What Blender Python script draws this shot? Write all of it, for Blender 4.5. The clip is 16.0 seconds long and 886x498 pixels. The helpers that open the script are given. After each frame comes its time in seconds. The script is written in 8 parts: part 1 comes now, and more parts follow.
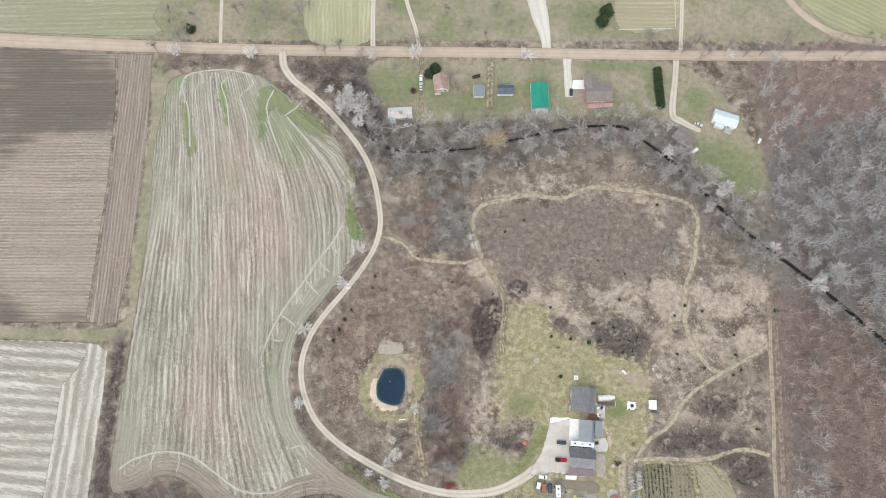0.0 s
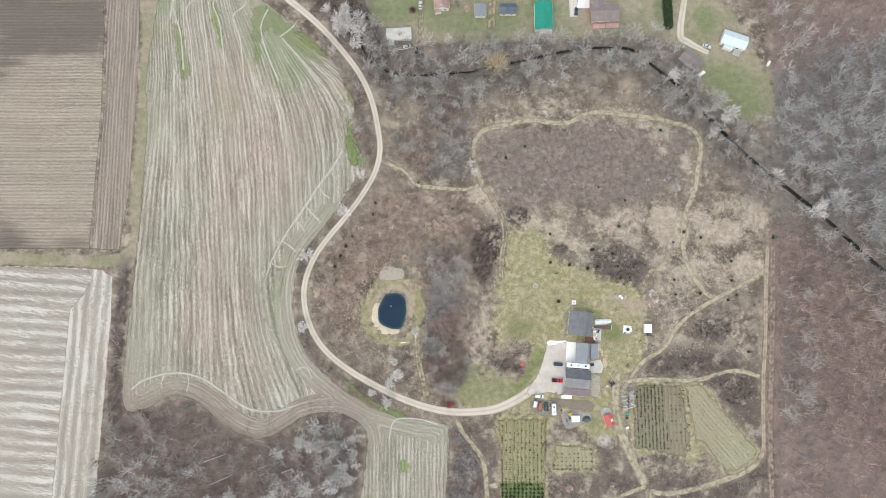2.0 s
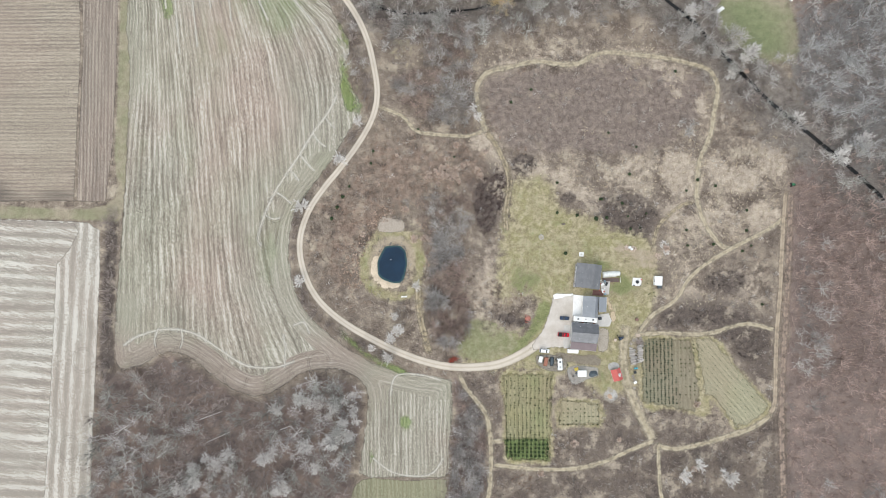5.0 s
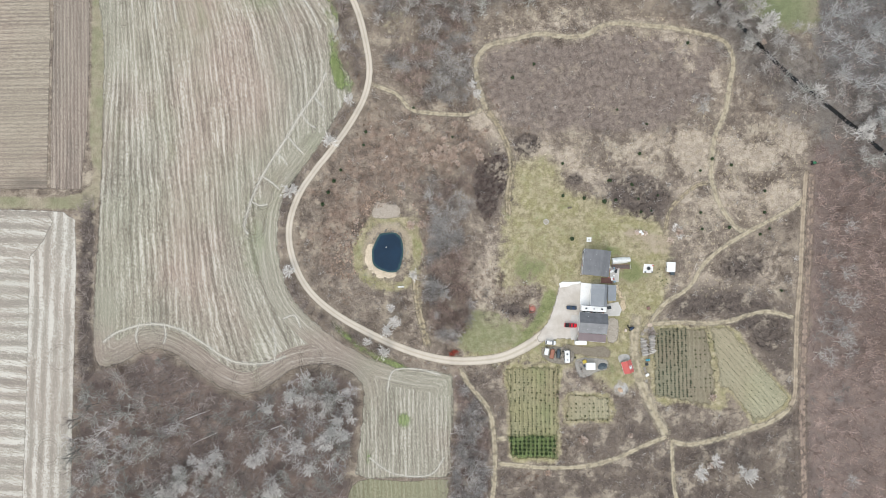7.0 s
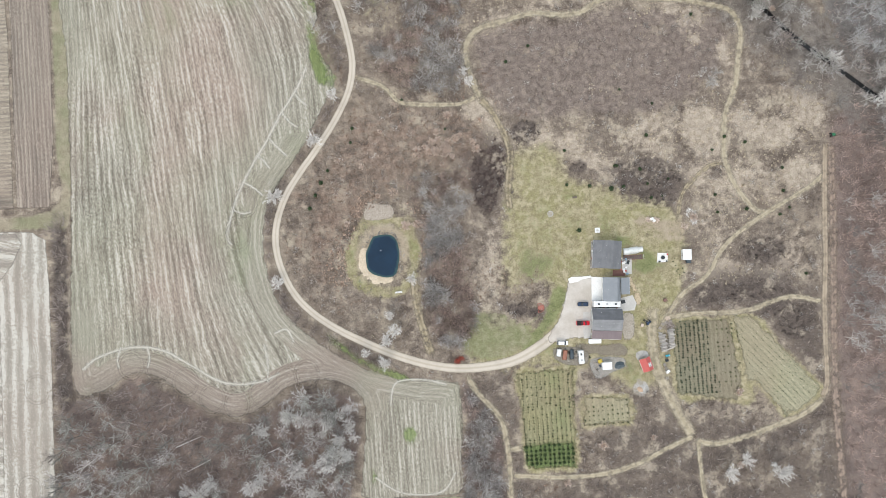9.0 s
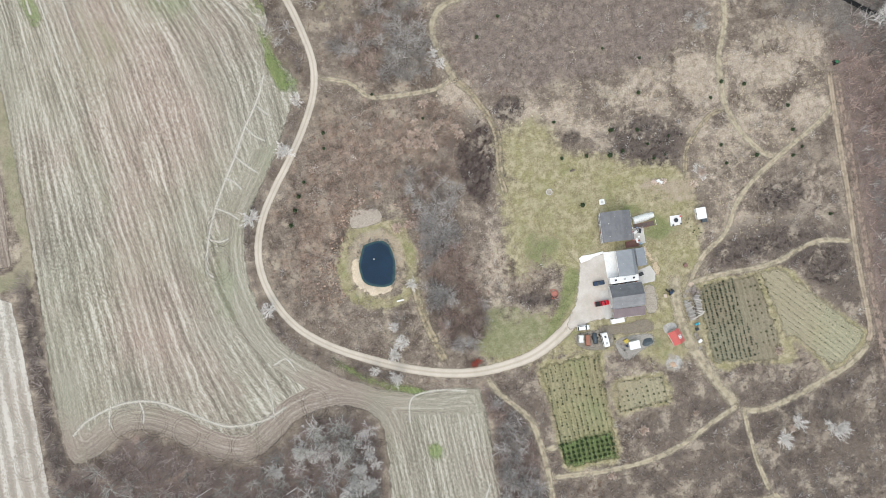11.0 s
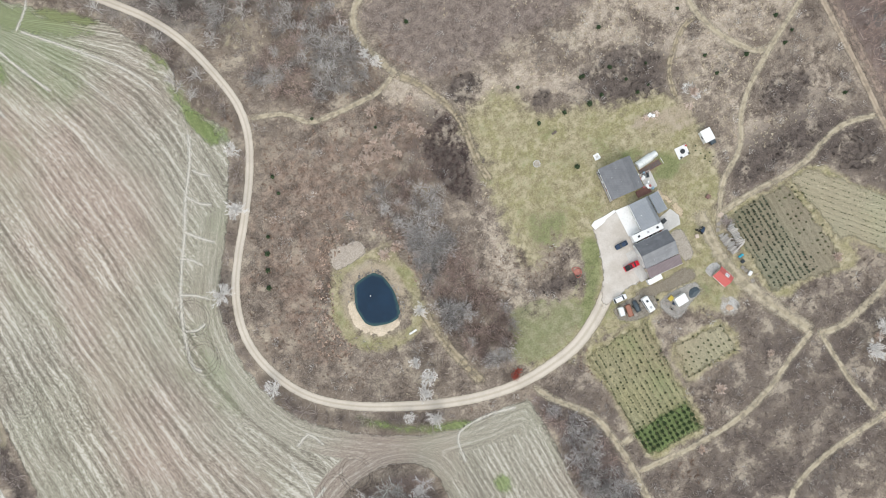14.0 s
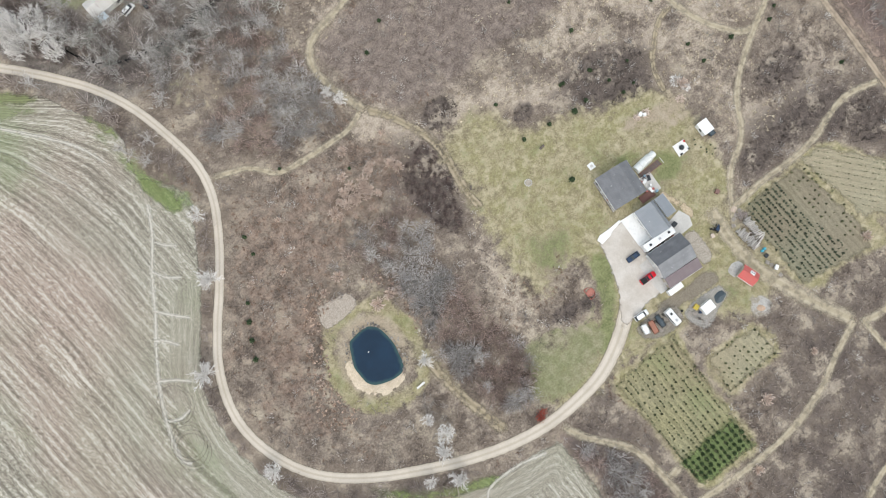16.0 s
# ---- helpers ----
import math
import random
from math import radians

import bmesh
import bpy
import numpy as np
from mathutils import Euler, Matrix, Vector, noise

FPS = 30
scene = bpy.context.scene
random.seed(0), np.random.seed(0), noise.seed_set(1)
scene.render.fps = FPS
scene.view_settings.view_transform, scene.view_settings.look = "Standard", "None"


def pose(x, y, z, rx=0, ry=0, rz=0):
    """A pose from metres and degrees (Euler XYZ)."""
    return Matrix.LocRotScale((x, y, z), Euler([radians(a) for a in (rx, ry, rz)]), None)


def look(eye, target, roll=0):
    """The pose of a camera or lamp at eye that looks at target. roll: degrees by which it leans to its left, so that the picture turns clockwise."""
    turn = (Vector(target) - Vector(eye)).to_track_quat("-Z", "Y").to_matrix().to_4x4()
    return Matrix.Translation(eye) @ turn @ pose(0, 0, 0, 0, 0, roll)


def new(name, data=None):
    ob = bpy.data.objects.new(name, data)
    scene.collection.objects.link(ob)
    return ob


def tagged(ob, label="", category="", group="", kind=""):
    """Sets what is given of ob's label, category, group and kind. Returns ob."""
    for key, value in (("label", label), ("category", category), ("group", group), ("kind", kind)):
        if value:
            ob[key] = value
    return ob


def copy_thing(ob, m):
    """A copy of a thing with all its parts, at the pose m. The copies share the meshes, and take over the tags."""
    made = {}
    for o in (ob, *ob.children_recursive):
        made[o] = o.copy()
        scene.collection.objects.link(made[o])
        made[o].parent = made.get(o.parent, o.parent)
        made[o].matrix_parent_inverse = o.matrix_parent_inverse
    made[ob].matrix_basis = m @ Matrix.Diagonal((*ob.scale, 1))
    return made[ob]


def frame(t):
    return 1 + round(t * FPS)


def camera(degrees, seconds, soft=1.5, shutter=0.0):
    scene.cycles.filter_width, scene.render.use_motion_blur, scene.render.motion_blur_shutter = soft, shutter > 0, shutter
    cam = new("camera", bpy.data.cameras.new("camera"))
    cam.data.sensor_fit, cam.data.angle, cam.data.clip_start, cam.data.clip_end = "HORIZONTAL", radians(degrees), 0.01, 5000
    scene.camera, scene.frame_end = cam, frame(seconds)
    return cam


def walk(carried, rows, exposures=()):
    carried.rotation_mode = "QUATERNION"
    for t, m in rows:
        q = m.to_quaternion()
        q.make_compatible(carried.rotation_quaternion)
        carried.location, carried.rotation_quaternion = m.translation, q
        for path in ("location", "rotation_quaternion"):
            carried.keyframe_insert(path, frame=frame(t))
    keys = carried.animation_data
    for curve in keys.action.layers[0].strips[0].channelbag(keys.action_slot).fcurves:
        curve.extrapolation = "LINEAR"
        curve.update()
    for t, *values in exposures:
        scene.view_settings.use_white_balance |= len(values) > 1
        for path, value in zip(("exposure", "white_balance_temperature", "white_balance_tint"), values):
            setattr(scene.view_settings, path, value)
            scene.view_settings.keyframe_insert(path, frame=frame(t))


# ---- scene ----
cam = camera(71.92, 16.0, soft=0.85)
PATH = [
    (0.0, 0.00, -0.00, 318.05, 13.19, -0.58, -0.15),
    (0.5, 0.15, -0.13, 318.22, 11.51, -0.56, -0.12),
    (1.0, 0.21, -0.34, 318.27, 9.74, -0.54, -0.13),
    (1.5, 0.22, -0.51, 318.33, 8.08, -0.54, -0.15),
    (2.0, 0.07, -0.63, 318.41, 6.41, -0.54, -0.16),
    (2.5, -0.28, -0.75, 318.63, 4.72, -0.56, -0.18),
    (3.0, -0.48, -0.92, 318.21, 3.20, -0.52, -0.20),
    (3.2, -0.48, -0.93, 318.05, 2.87, -0.50, -0.21),
    (4.3, -0.37, -1.90, 311.30, 2.50, -0.46, -0.34),
    (5.3, -0.25, -2.88, 301.82, 2.30, -0.43, -0.53),
    (5.5, -0.27, -2.92, 300.55, 1.78, -0.47, -0.59),
    (6.0, -0.24, -3.01, 295.63, 1.34, -0.49, -0.88),
    (6.5, -0.08, -3.09, 290.58, 1.38, -0.49, -0.98),
    (7.0, 0.10, -3.11, 285.63, 1.42, -0.49, -1.10),
    (7.5, 0.24, -3.09, 280.79, 1.44, -0.49, -1.71),
    (8.0, 0.33, -3.12, 275.96, 1.47, -0.49, -2.46),
    (8.5, 0.41, -3.10, 271.10, 1.46, -0.47, -3.56),
    (8.7, 0.41, -3.09, 269.16, 1.54, -0.47, -3.91),
    (10.8, -0.41, -2.81, 248.51, 1.63, -0.84, -11.27),
    (11.0, -0.45, -2.77, 246.28, 1.54, -0.73, -13.07),
    (11.5, -0.90, -2.33, 241.29, 1.52, -0.83, -16.37),
    (12.0, -1.15, -1.81, 236.41, 1.44, -0.90, -18.84),
    (12.5, -0.94, -1.30, 231.65, 1.43, -0.87, -21.33),
    (13.0, -0.53, -0.72, 226.87, 2.07, -0.80, -23.96),
    (13.5, -0.10, -0.18, 222.09, 1.96, -0.71, -27.04),
    (14.0, 0.22, 0.40, 217.30, 2.27, -0.66, -30.58),
    (14.5, 0.45, 0.97, 212.50, 2.39, -0.66, -33.43),
    (15.0, 0.50, 1.31, 207.45, 3.31, -0.68, -35.27),
    (15.5, 0.58, 1.53, 202.58, 3.77, -0.70, -37.02),
    (16.0, 0.54, 1.71, 198.09, 5.96, -0.74, -38.78),
]
walk(cam, [(t, pose(x, y, z, rx, ry, rz)) for t, x, y, z, rx, ry, rz in PATH])

# ---------------------------------------------------------------- light: bright overcast sky
world = bpy.data.worlds.new("overcast_sky")
scene.world = world
world.use_nodes = True
wn = world.node_tree
sky = wn.nodes.new("ShaderNodeTexSky")
sky.sky_type, sky.sun_disc = "NISHITA", False
sky.sun_elevation, sky.sun_rotation = radians(48), radians(200)
sky.air_density, sky.dust_density = 1.6, 5.0
grey = wn.nodes.new("ShaderNodeMixRGB")
grey.inputs[0].default_value = 0.75
grey.inputs[2].default_value = (6.48, 7.05, 7.6, 1)
wn.links.new(sky.outputs[0], grey.inputs[1])
wn.links.new(grey.outputs[0], wn.nodes["Background"].inputs[0])
wn.nodes["Background"].inputs[1].default_value = 0.135
sun = new("sun", bpy.data.lights.new("sun", "SUN"))
sun.data.energy, sun.data.angle, sun.data.color = 0.9, radians(50), (1.0, 0.97, 0.91)
sun.matrix_world = look((-30, -85, 100), (0, 0, 0))
scene.view_settings.exposure = 0.42


# ---------------------------------------------------------------- helpers for nodes and meshes
class Shade:
    """A node material under construction."""

    def __init__(self, name):
        self.m = bpy.data.materials.new(name)
        self.m.use_nodes = True
        self.t = self.m.node_tree
        self.bsdf = self.t.nodes["Principled BSDF"]
        self.bsdf.inputs["Specular IOR Level"].default_value = 0.25

    def put(self, socket, value):
        if isinstance(value, bpy.types.NodeSocket):
            self.t.links.new(value, socket)
        elif isinstance(value, (tuple, list)) and socket.type == "RGBA":
            socket.default_value = (*value[:3], 1)
        else:
            socket.default_value = value

    def node(self, kind, out=0, **sockets):
        n = self.t.nodes.new(kind)
        for key, value in sockets.items():
            self.put(n.inputs[key.replace("_", " ")], value)
        return n.outputs[out]

    def position(self):
        return self.node("ShaderNodeNewGeometry", "Position")

    def local(self):
        return self.node("ShaderNodeTexCoord", "Object")

    def island(self):
        return self.node("ShaderNodeNewGeometry", "Random Per Island")

    def chance(self):
        return self.node("ShaderNodeObjectInfo", "Random")

    def attr(self, name):
        n = self.t.nodes.new("ShaderNodeAttribute")
        n.attribute_name = name
        return n.outputs["Fac"]

    def noise(self, scale, vec=None, detail=3.0, rough=0.55, warp=0.0):
        return self.node("ShaderNodeTexNoise", 0, Vector=vec or self.position(), Scale=scale, Detail=detail, Roughness=rough, Distortion=warp)

    def math(self, op, a, b=0.0, c=0.0):
        n = self.t.nodes.new("ShaderNodeMath")
        n.operation = op
        for s, v in zip(n.inputs, (a, b, c)):
            self.put(s, v)
        return n.outputs[0]

    def band(self, v, lo, hi):
        """0 below lo, 1 above hi, smooth between."""
        n = self.t.nodes.new("ShaderNodeMapRange")
        n.interpolation_type = "SMOOTHSTEP"
        for key, value in (("Value", v), ("From Min", lo), ("From Max", hi)):
            self.put(n.inputs[key], value)
        return n.outputs[0]

    def mix(self, fac, a, b):
        n = self.t.nodes.new("ShaderNodeMixRGB")
        for s, v in zip(n.inputs, (fac, a, b)):
            self.put(s, v)
        return n.outputs[0]

    def stretch(self, sx, sy, sz, turn=0.0, vec=None):
        n = self.t.nodes.new("ShaderNodeMapping")
        n.vector_type = "TEXTURE"
        n.inputs["Rotation"].default_value = (0, 0, radians(turn))
        n.inputs["Scale"].default_value = (sx, sy, sz)
        self.put(n.inputs["Vector"], vec or self.position())
        return n.outputs[0]

    def done(self, colour, rough=0.9, bump=None, strength=0.5, distance=0.1, metal=0.0, alpha=None):
        self.put(self.bsdf.inputs["Base Color"], colour)
        self.put(self.bsdf.inputs["Roughness"], rough)
        self.put(self.bsdf.inputs["Metallic"], metal)
        if bump is not None:
            n = self.t.nodes.new("ShaderNodeBump")
            n.inputs["Strength"].default_value, n.inputs["Distance"].default_value = strength, distance
            self.put(n.inputs["Height"], bump)
            self.t.links.new(n.outputs[0], self.bsdf.inputs["Normal"])
        if alpha is not None:
            self.put(self.bsdf.inputs["Alpha"], alpha)
        return self.m


def plain(name, colour, second=None, rough=0.7, metal=0.0, grain=6.0, bump=0.15, vary=0.15):
    """A surface with broad stains and fine grain in two tones."""
    s = Shade(name)
    second = second or tuple(c * 0.78 for c in colour)
    p = s.local()
    big = s.band(s.noise(grain * 0.12, p, 3), 0.35, 0.7)
    fine = s.noise(grain, p, 4, 0.65)
    c = s.mix(s.math("MULTIPLY", big, 0.7), colour, second)
    c = s.mix(s.math("MULTIPLY", s.band(fine, 0.45, 0.75), 0.5), c, tuple(v * 0.8 for v in second))
    if vary:
        c = s.mix(s.math("MULTIPLY", s.chance(), vary), c, tuple(v * 0.55 for v in colour))
    return s.done(c, s.math("ADD", rough - 0.08, s.math("MULTIPLY", fine, 0.16)), fine, bump, 0.03, metal)


def twiggy(name, dark, light, rough=0.9, vary=0.8):
    """Bark or stalks: every stem its own tone, and every plant of a stand."""
    s = Shade(name)
    c = s.mix(s.island(), dark, light)
    c = s.mix(s.math("MULTIPLY", s.band(s.noise(3.0, s.local(), 3), 0.4, 0.7), 0.4), c, tuple(v * 0.6 for v in dark))
    c = s.mix(s.math("MULTIPLY", s.chance(), 0.25), c, tuple(v * 0.7 for v in dark))
    c = s.mix(s.math("MULTIPLY", s.band(s.attr("shade"), 0.25, 1.0), vary), c, tuple(v * 0.5 for v in dark))
    return s.done(c, rough)


def mesh_object(name, verts, faces, material, parent=None, attrs=None, smooth=False):
    me = bpy.data.meshes.new(name)
    if isinstance(verts, np.ndarray) and isinstance(faces, np.ndarray):
        n, k = faces.shape
        me.vertices.add(len(verts))
        me.vertices.foreach_set("co", verts.astype(np.float32).ravel())
        me.loops.add(n * k)
        me.loops.foreach_set("vertex_index", faces.astype(np.int32).ravel())
        me.polygons.add(n)
        me.polygons.foreach_set("loop_start", np.arange(0, n * k, k, dtype=np.int32))
        me.update(calc_edges=True)
    else:
        me.from_pydata([tuple(v) for v in verts], [], [tuple(f) for f in faces])
    for key, values in (attrs or {}).items():
        a = me.attributes.new(key, "FLOAT", "POINT")
        a.data.foreach_set("value", np.asarray(values, dtype=np.float32))
    if material:
        me.materials.append(material)
    me.polygons.foreach_set("use_smooth", np.full(len(me.polygons), smooth, dtype=bool))
    me.validate()
    ob = new(name, me)
    ob.parent = parent
    return ob


def part(name, bm, material, parent, label=""):
    """Links a bmesh as one mesh object under a thing or a part."""
    me = bpy.data.meshes.new(name)
    bm.to_mesh(me)
    bm.free()
    me.materials.append(material)
    ob = new(name, me)
    ob.parent = parent
    return tagged(ob, label)


def thing(name, x, y, turn, label, category, group="", z=0.0):
    ob = new(name)
    ob.empty_display_size = 0.5
    ob.matrix_world = pose(x, y, z, 0, 0, turn)
    return tagged(ob, label, category, group)


# ---------------------------------------------------------------- plane geometry
def spline(points, per=6, closed=False):
    """A smooth line through the points."""
    p = np.array(points, float)
    n = len(p)
    out = []
    for i in range(n if closed else n - 1):
        a, b, c, d = (p[(i + k) % n] if closed else p[min(max(i + k, 0), n - 1)] for k in (-1, 0, 1, 2))
        t = np.linspace(0, 1, per, endpoint=False)[:, None]
        out.append(0.5 * (2 * b + (c - a) * t + (2 * a - 5 * b + 4 * c - d) * t**2 + (3 * b - a - 3 * c + d) * t**3))
    if not closed:
        out.append(p[-1:])
    return np.concatenate(out)


def from_line(xy, line, closed=False):
    """The distance of each point from a line."""
    best = np.full(len(xy), 1e9)
    ends = np.roll(line, -1, 0) if closed else line[1:]
    for a, b in zip(line, ends):
        d = b - a
        t = np.clip(((xy - a) @ d) / max(d @ d, 1e-9), 0, 1)
        best = np.minimum(best, np.hypot(*(xy - a - t[:, None] * d).T))
    return best


def inside(xy, ring):
    x, y = xy.T
    hit = np.zeros(len(xy), bool)
    for (ax, ay), (bx, by) in zip(ring, np.roll(ring, -1, 0)):
        if ay != by:
            hit ^= ((ay > y) != (by > y)) & (x < (bx - ax) * (y - ay) / (by - ay) + ax)
    return hit


def depth_in(xy, ring):
    """The distance from the ring's edge, positive inside."""
    box = (xy > ring.min(0) - 12).all(1) & (xy < ring.max(0) + 12).all(1)
    out = np.full(len(xy), -12.0)
    d = from_line(xy[box], ring, True)
    out[box] = np.where(inside(xy[box], ring), d, -d)
    return out


def soft(xy, points, edge=4.0, per=5):
    """1 inside a rounded outline, 0 outside, with a soft edge."""
    d = depth_in(xy, spline(points, per, True))
    return np.clip(d / edge + 0.5, 0, 1)


def blobs(xy, spots, edge=0.6):
    """1 in the middle of each patch, falling to 0 past its rim."""
    return np.max([np.clip((1 - np.hypot((xy[:, 0] - x) / a, (xy[:, 1] - y) / b)) / edge + 0.5, 0, 1) for x, y, a, b in spots], axis=0)


def ribbon(name, points, width, material, lift, label, category, per=8, columns=5, ragged=0.0):
    """A strip along a smooth line, with its run in metres and its place across from -1 to 1."""
    c = spline(points, per)
    d = np.gradient(c, axis=0)
    d /= np.hypot(*d.T)[:, None] + 1e-9
    side = np.c_[-d[:, 1], d[:, 0]]
    run = np.r_[0, np.cumsum(np.hypot(*np.diff(c, axis=0).T))]
    w = np.interp(np.linspace(0, 1, len(c)), np.linspace(0, 1, np.size(width)), np.atleast_1d(width)) / 2
    if ragged:
        w = w * (1 + ragged * np.array([noise.noise((a * 0.11, 3.0, 0)) for a in run]))
    across = np.linspace(-1, 1, columns)
    xy = c[:, None] + side[:, None] * (w[:, None] * across)[..., None]
    verts = np.concatenate([xy, np.full((*xy.shape[:2], 1), lift)], -1).reshape(-1, 3)
    i = np.arange((len(c) - 1) * columns).reshape(-1, columns)[:, :-1].ravel()
    faces = np.c_[i + columns, i + columns + 1, i + 1, i]
    ob = mesh_object(name, verts, faces[:, ::-1], material, attrs={"across": np.tile(across, len(c)), "run": np.repeat(run, columns), "ends": np.repeat(np.clip(np.minimum(run, run[-1] - run) / 7.0, 0, 1), columns)})
    return tagged(ob, label, category, kind="structure")


def patch(name, ring, step, material, lift, label, category, rows=None, turning=None):
    """A sheet inside a ring, with the distance from its edge and a row coordinate at every vertex."""
    from mathutils.geometry import delaunay_2d_cdt
    lo, hi = ring.min(0), ring.max(0)
    gx, gy = np.meshgrid(np.arange(lo[0], hi[0], step), np.arange(lo[1], hi[1], step))
    xy = np.c_[gx.ravel(), gy.ravel()]
    xy = xy[depth_in(xy, ring) > step * 0.5]
    pts = [Vector(p) for p in ring] + [Vector(p) for p in xy]
    n = len(ring)
    v, _, f, *_ = delaunay_2d_cdt(pts, [(i, (i + 1) % n) for i in range(n)], [list(range(n))], 1, 1e-4)
    v = np.array(v)
    verts = np.c_[v, np.full(len(v), lift)]
    faces = np.array([t if (v[t[1]][0] - v[t[0]][0]) * (v[t[2]][1] - v[t[0]][1]) > (v[t[1]][1] - v[t[0]][1]) * (v[t[2]][0] - v[t[0]][0]) else t[::-1] for t in f if len(t) == 3])
    attrs = {"edge": from_line(v, ring, True)}
    if rows is not None:
        attrs["rows"] = rows(v)
        attrs["turn"] = turning(v) if turning else np.zeros(len(v))
    ob = mesh_object(name, verts, faces, material, attrs=attrs)
    return tagged(ob, label, category, kind="structure")


# ---------------------------------------------------------------- the plan, in metres
ROAD = [(-278.0, 199.8), (-251.9, 198.5), (-186.7, 195.4), (-105.3, 192.8), (-23.8, 191.7), (41.7, 191.2), (107.3, 190.3), (173.1, 189.8), (261.8, 190.1), (305.6, 190.2)]
DRIVE = [(-88.9, 191.4), (-87.4, 182.1), (-81.5, 173.5), (-72.1, 165.5), (-61.4, 155.4), (-50.8, 143.1), (-41.6, 130.3), (-35.0, 115.7)] + [(-31.0, 96.9), (-30.5, 86.1), (-33.1, 75.7), (-39.6, 63.9), (-48.6, 51.6), (-57.0, 41.3), (-64.0, 31.0), (-68.2, 19.9), (-69.1, 10.2), (-67.2, -0.1), (-62.5, -10.7), (-55.6, -19.1), (-45.7, -26.9), (-34.7, -33.4), (-21.5, -40.1), (-7.7, -45.3), (6.1, -48.2), (20.0, -48.3), (31.1, -46.5), (42.3, -41.4), (51.2, -34.9), (57.5, -27.8)]
PAD = [(42.8, -40.3), (46.2, -36.5), (51.3, -29.4), (55.1, -18.9), (57.7, -13.1), (67.2, -13.2), (69.3, -21.8), (67.9, -38.4), (57.6, -39.4), (49.5, -40.7)]
APRON = [(66.9, -13.0), (73.5, -13.8), (72.7, -24.0), (66.2, -23.4)]
POND = [(-19.1, 11.6), (-17.0, 9.4), (-16.2, 6.0), (-16.1, 2.1), (-16.9, -1.5), (-17.6, -4.3), (-19.2, -6.1), (-22.1, -6.4), (-25.9, -5.4), (-28.6, -4.0), (-30.1, -2.0), (-30.4, 1.0), (-30.3, 4.4), (-28.8, 7.7), (-26.9, 11.1), (-24.5, 11.8), (-21.5, 12.0)]
BEACH = [(-32.2, 7.0), (-33.4, 2.5), (-33.2, -1.5), (-31.6, -5.2), (-27.5, -8.4), (-22.5, -9.2), (-18.4, -8.2), (-19.0, -5.8), (-27.0, -3.5), (-30.0, 2.5), (-30.3, 6.0)]
BANK = [(-28.5, 25.4), (-18.9, 25.3), (-11.1, 24.1), (-6.9, 17.0), (-7.7, 9.5), (-7.5, 0.5), (-7.7, -5.4), (-7.0, -17.6), (-5.9, -28.7), (-4.5, -39.8), (-7.5, -38.9), (-9.5, -27.8), (-12.3, -18.3), (-15.3, -13.2), (-21.4, -13.3), (-29.1, -12.0), (-35.4, -7.0), (-37.8, -0.7), (-37.0, 6.6), (-33.8, 12.6), (-29.0, 17.1), (-30.2, 20.2)]
POND_YARD = [(-7.8, 11.7), (-7.1, -0.5), (-8.7, -8.4), (-13.8, -8.9), (-14.0, -1.9)]
CREEK = [(-43.9, 155.1), (-38.8, 142.4), (-31.7, 134.6), (-16.6, 130.3), (2.3, 131.0), (19.6, 132.4), (30.7, 135.8), (46.6, 138.2), (59.4, 141.6), (75.4, 144.7), (91.4, 146.1), (107.3, 144.7), (119.3, 134.9), (131.1, 124.8), (141.0, 113.2), (150.9, 102.8), (167.5, 84.9), (189.6, 66.1), (211.1, 47.2), (233.8, 24.9), (252.2, 9.0)]
FIELD = [(-152.6, 172.3), (-146.6, 176.9), (-133.3, 179.4), (-112.4, 179.5), (-97.6, 174.9), (-80.8, 161.6), (-63.5, 144.4)] + [(-56.2, 139.7), (-50.3, 127.6), (-45.0, 118.7), (-43.4, 110.3), (-45.7, 104.6), (-47.2, 98.8), (-42.7, 91.8), (-38.8, 85.0), (-39.0, 78.7), (-45.4, 67.4)] + [(-53.1, 54.5), (-61.2, 43.3), (-69.0, 32.5), (-72.9, 22.2), (-74.1, 10.2), (-72.2, -4.2), (-67.8, -16.2), (-59.5, -26.5), (-45.8, -37.4), (-32.0, -45.5), (-15.5, -50.1), (0.6, -52.8), (6.3, -55.3), (6.7, -70.7), (4.9, -87.1), (3.4, -101.8), (-17.5, -102.1), (-38.4, -101.2), (-39.5, -92.0), (-37.5, -78.4), (-36.2, -62.0), (-40.9, -53.7), (-51.9, -49.4), (-65.7, -50.6), (-74.0, -55.5), (-85.0, -61.4), (-96.0, -61.2), (-107.0, -55.6), (-117.4, -47.3), (-126.2, -41.7), (-135.9, -40.8), (-148.2, -46.9), (-157.0, -48.2), (-160.9, -38.5), (-160.0, -8.3), (-157.7, 25.0), (-156.2, 61.3), (-155.4, 103.5)] + [(-157.3, 126.1), (-155.1, 153.1)]
GREEN_END = [(-38.4, -102.3), (-17.6, -103.1), (3.3, -102.9), (2.7, -111.6), (1.3, -135.9), (-46.8, -135.3), (-44.8, -113.6)]
WEST_PLOT = [(-280.5, 195.8), (-251.1, 193.8), (-215.4, 192.1), (-184.5, 190.4), (-180.5, 160.0), (-179.2, 112.9), (-180.4, 68.7), (-181.1, 35.2), (-225.5, 35.3), (-257.7, 37.1)]
WEST_STRIP = [(-183.8, 190.4), (-163.0, 189.4), (-160.7, 146.3), (-161.0, 103.2), (-162.4, 62.6), (-165.6, 34.6), (-180.2, 35.2), (-179.7, 68.1), (-178.5, 112.3), (-179.8, 159.3)]
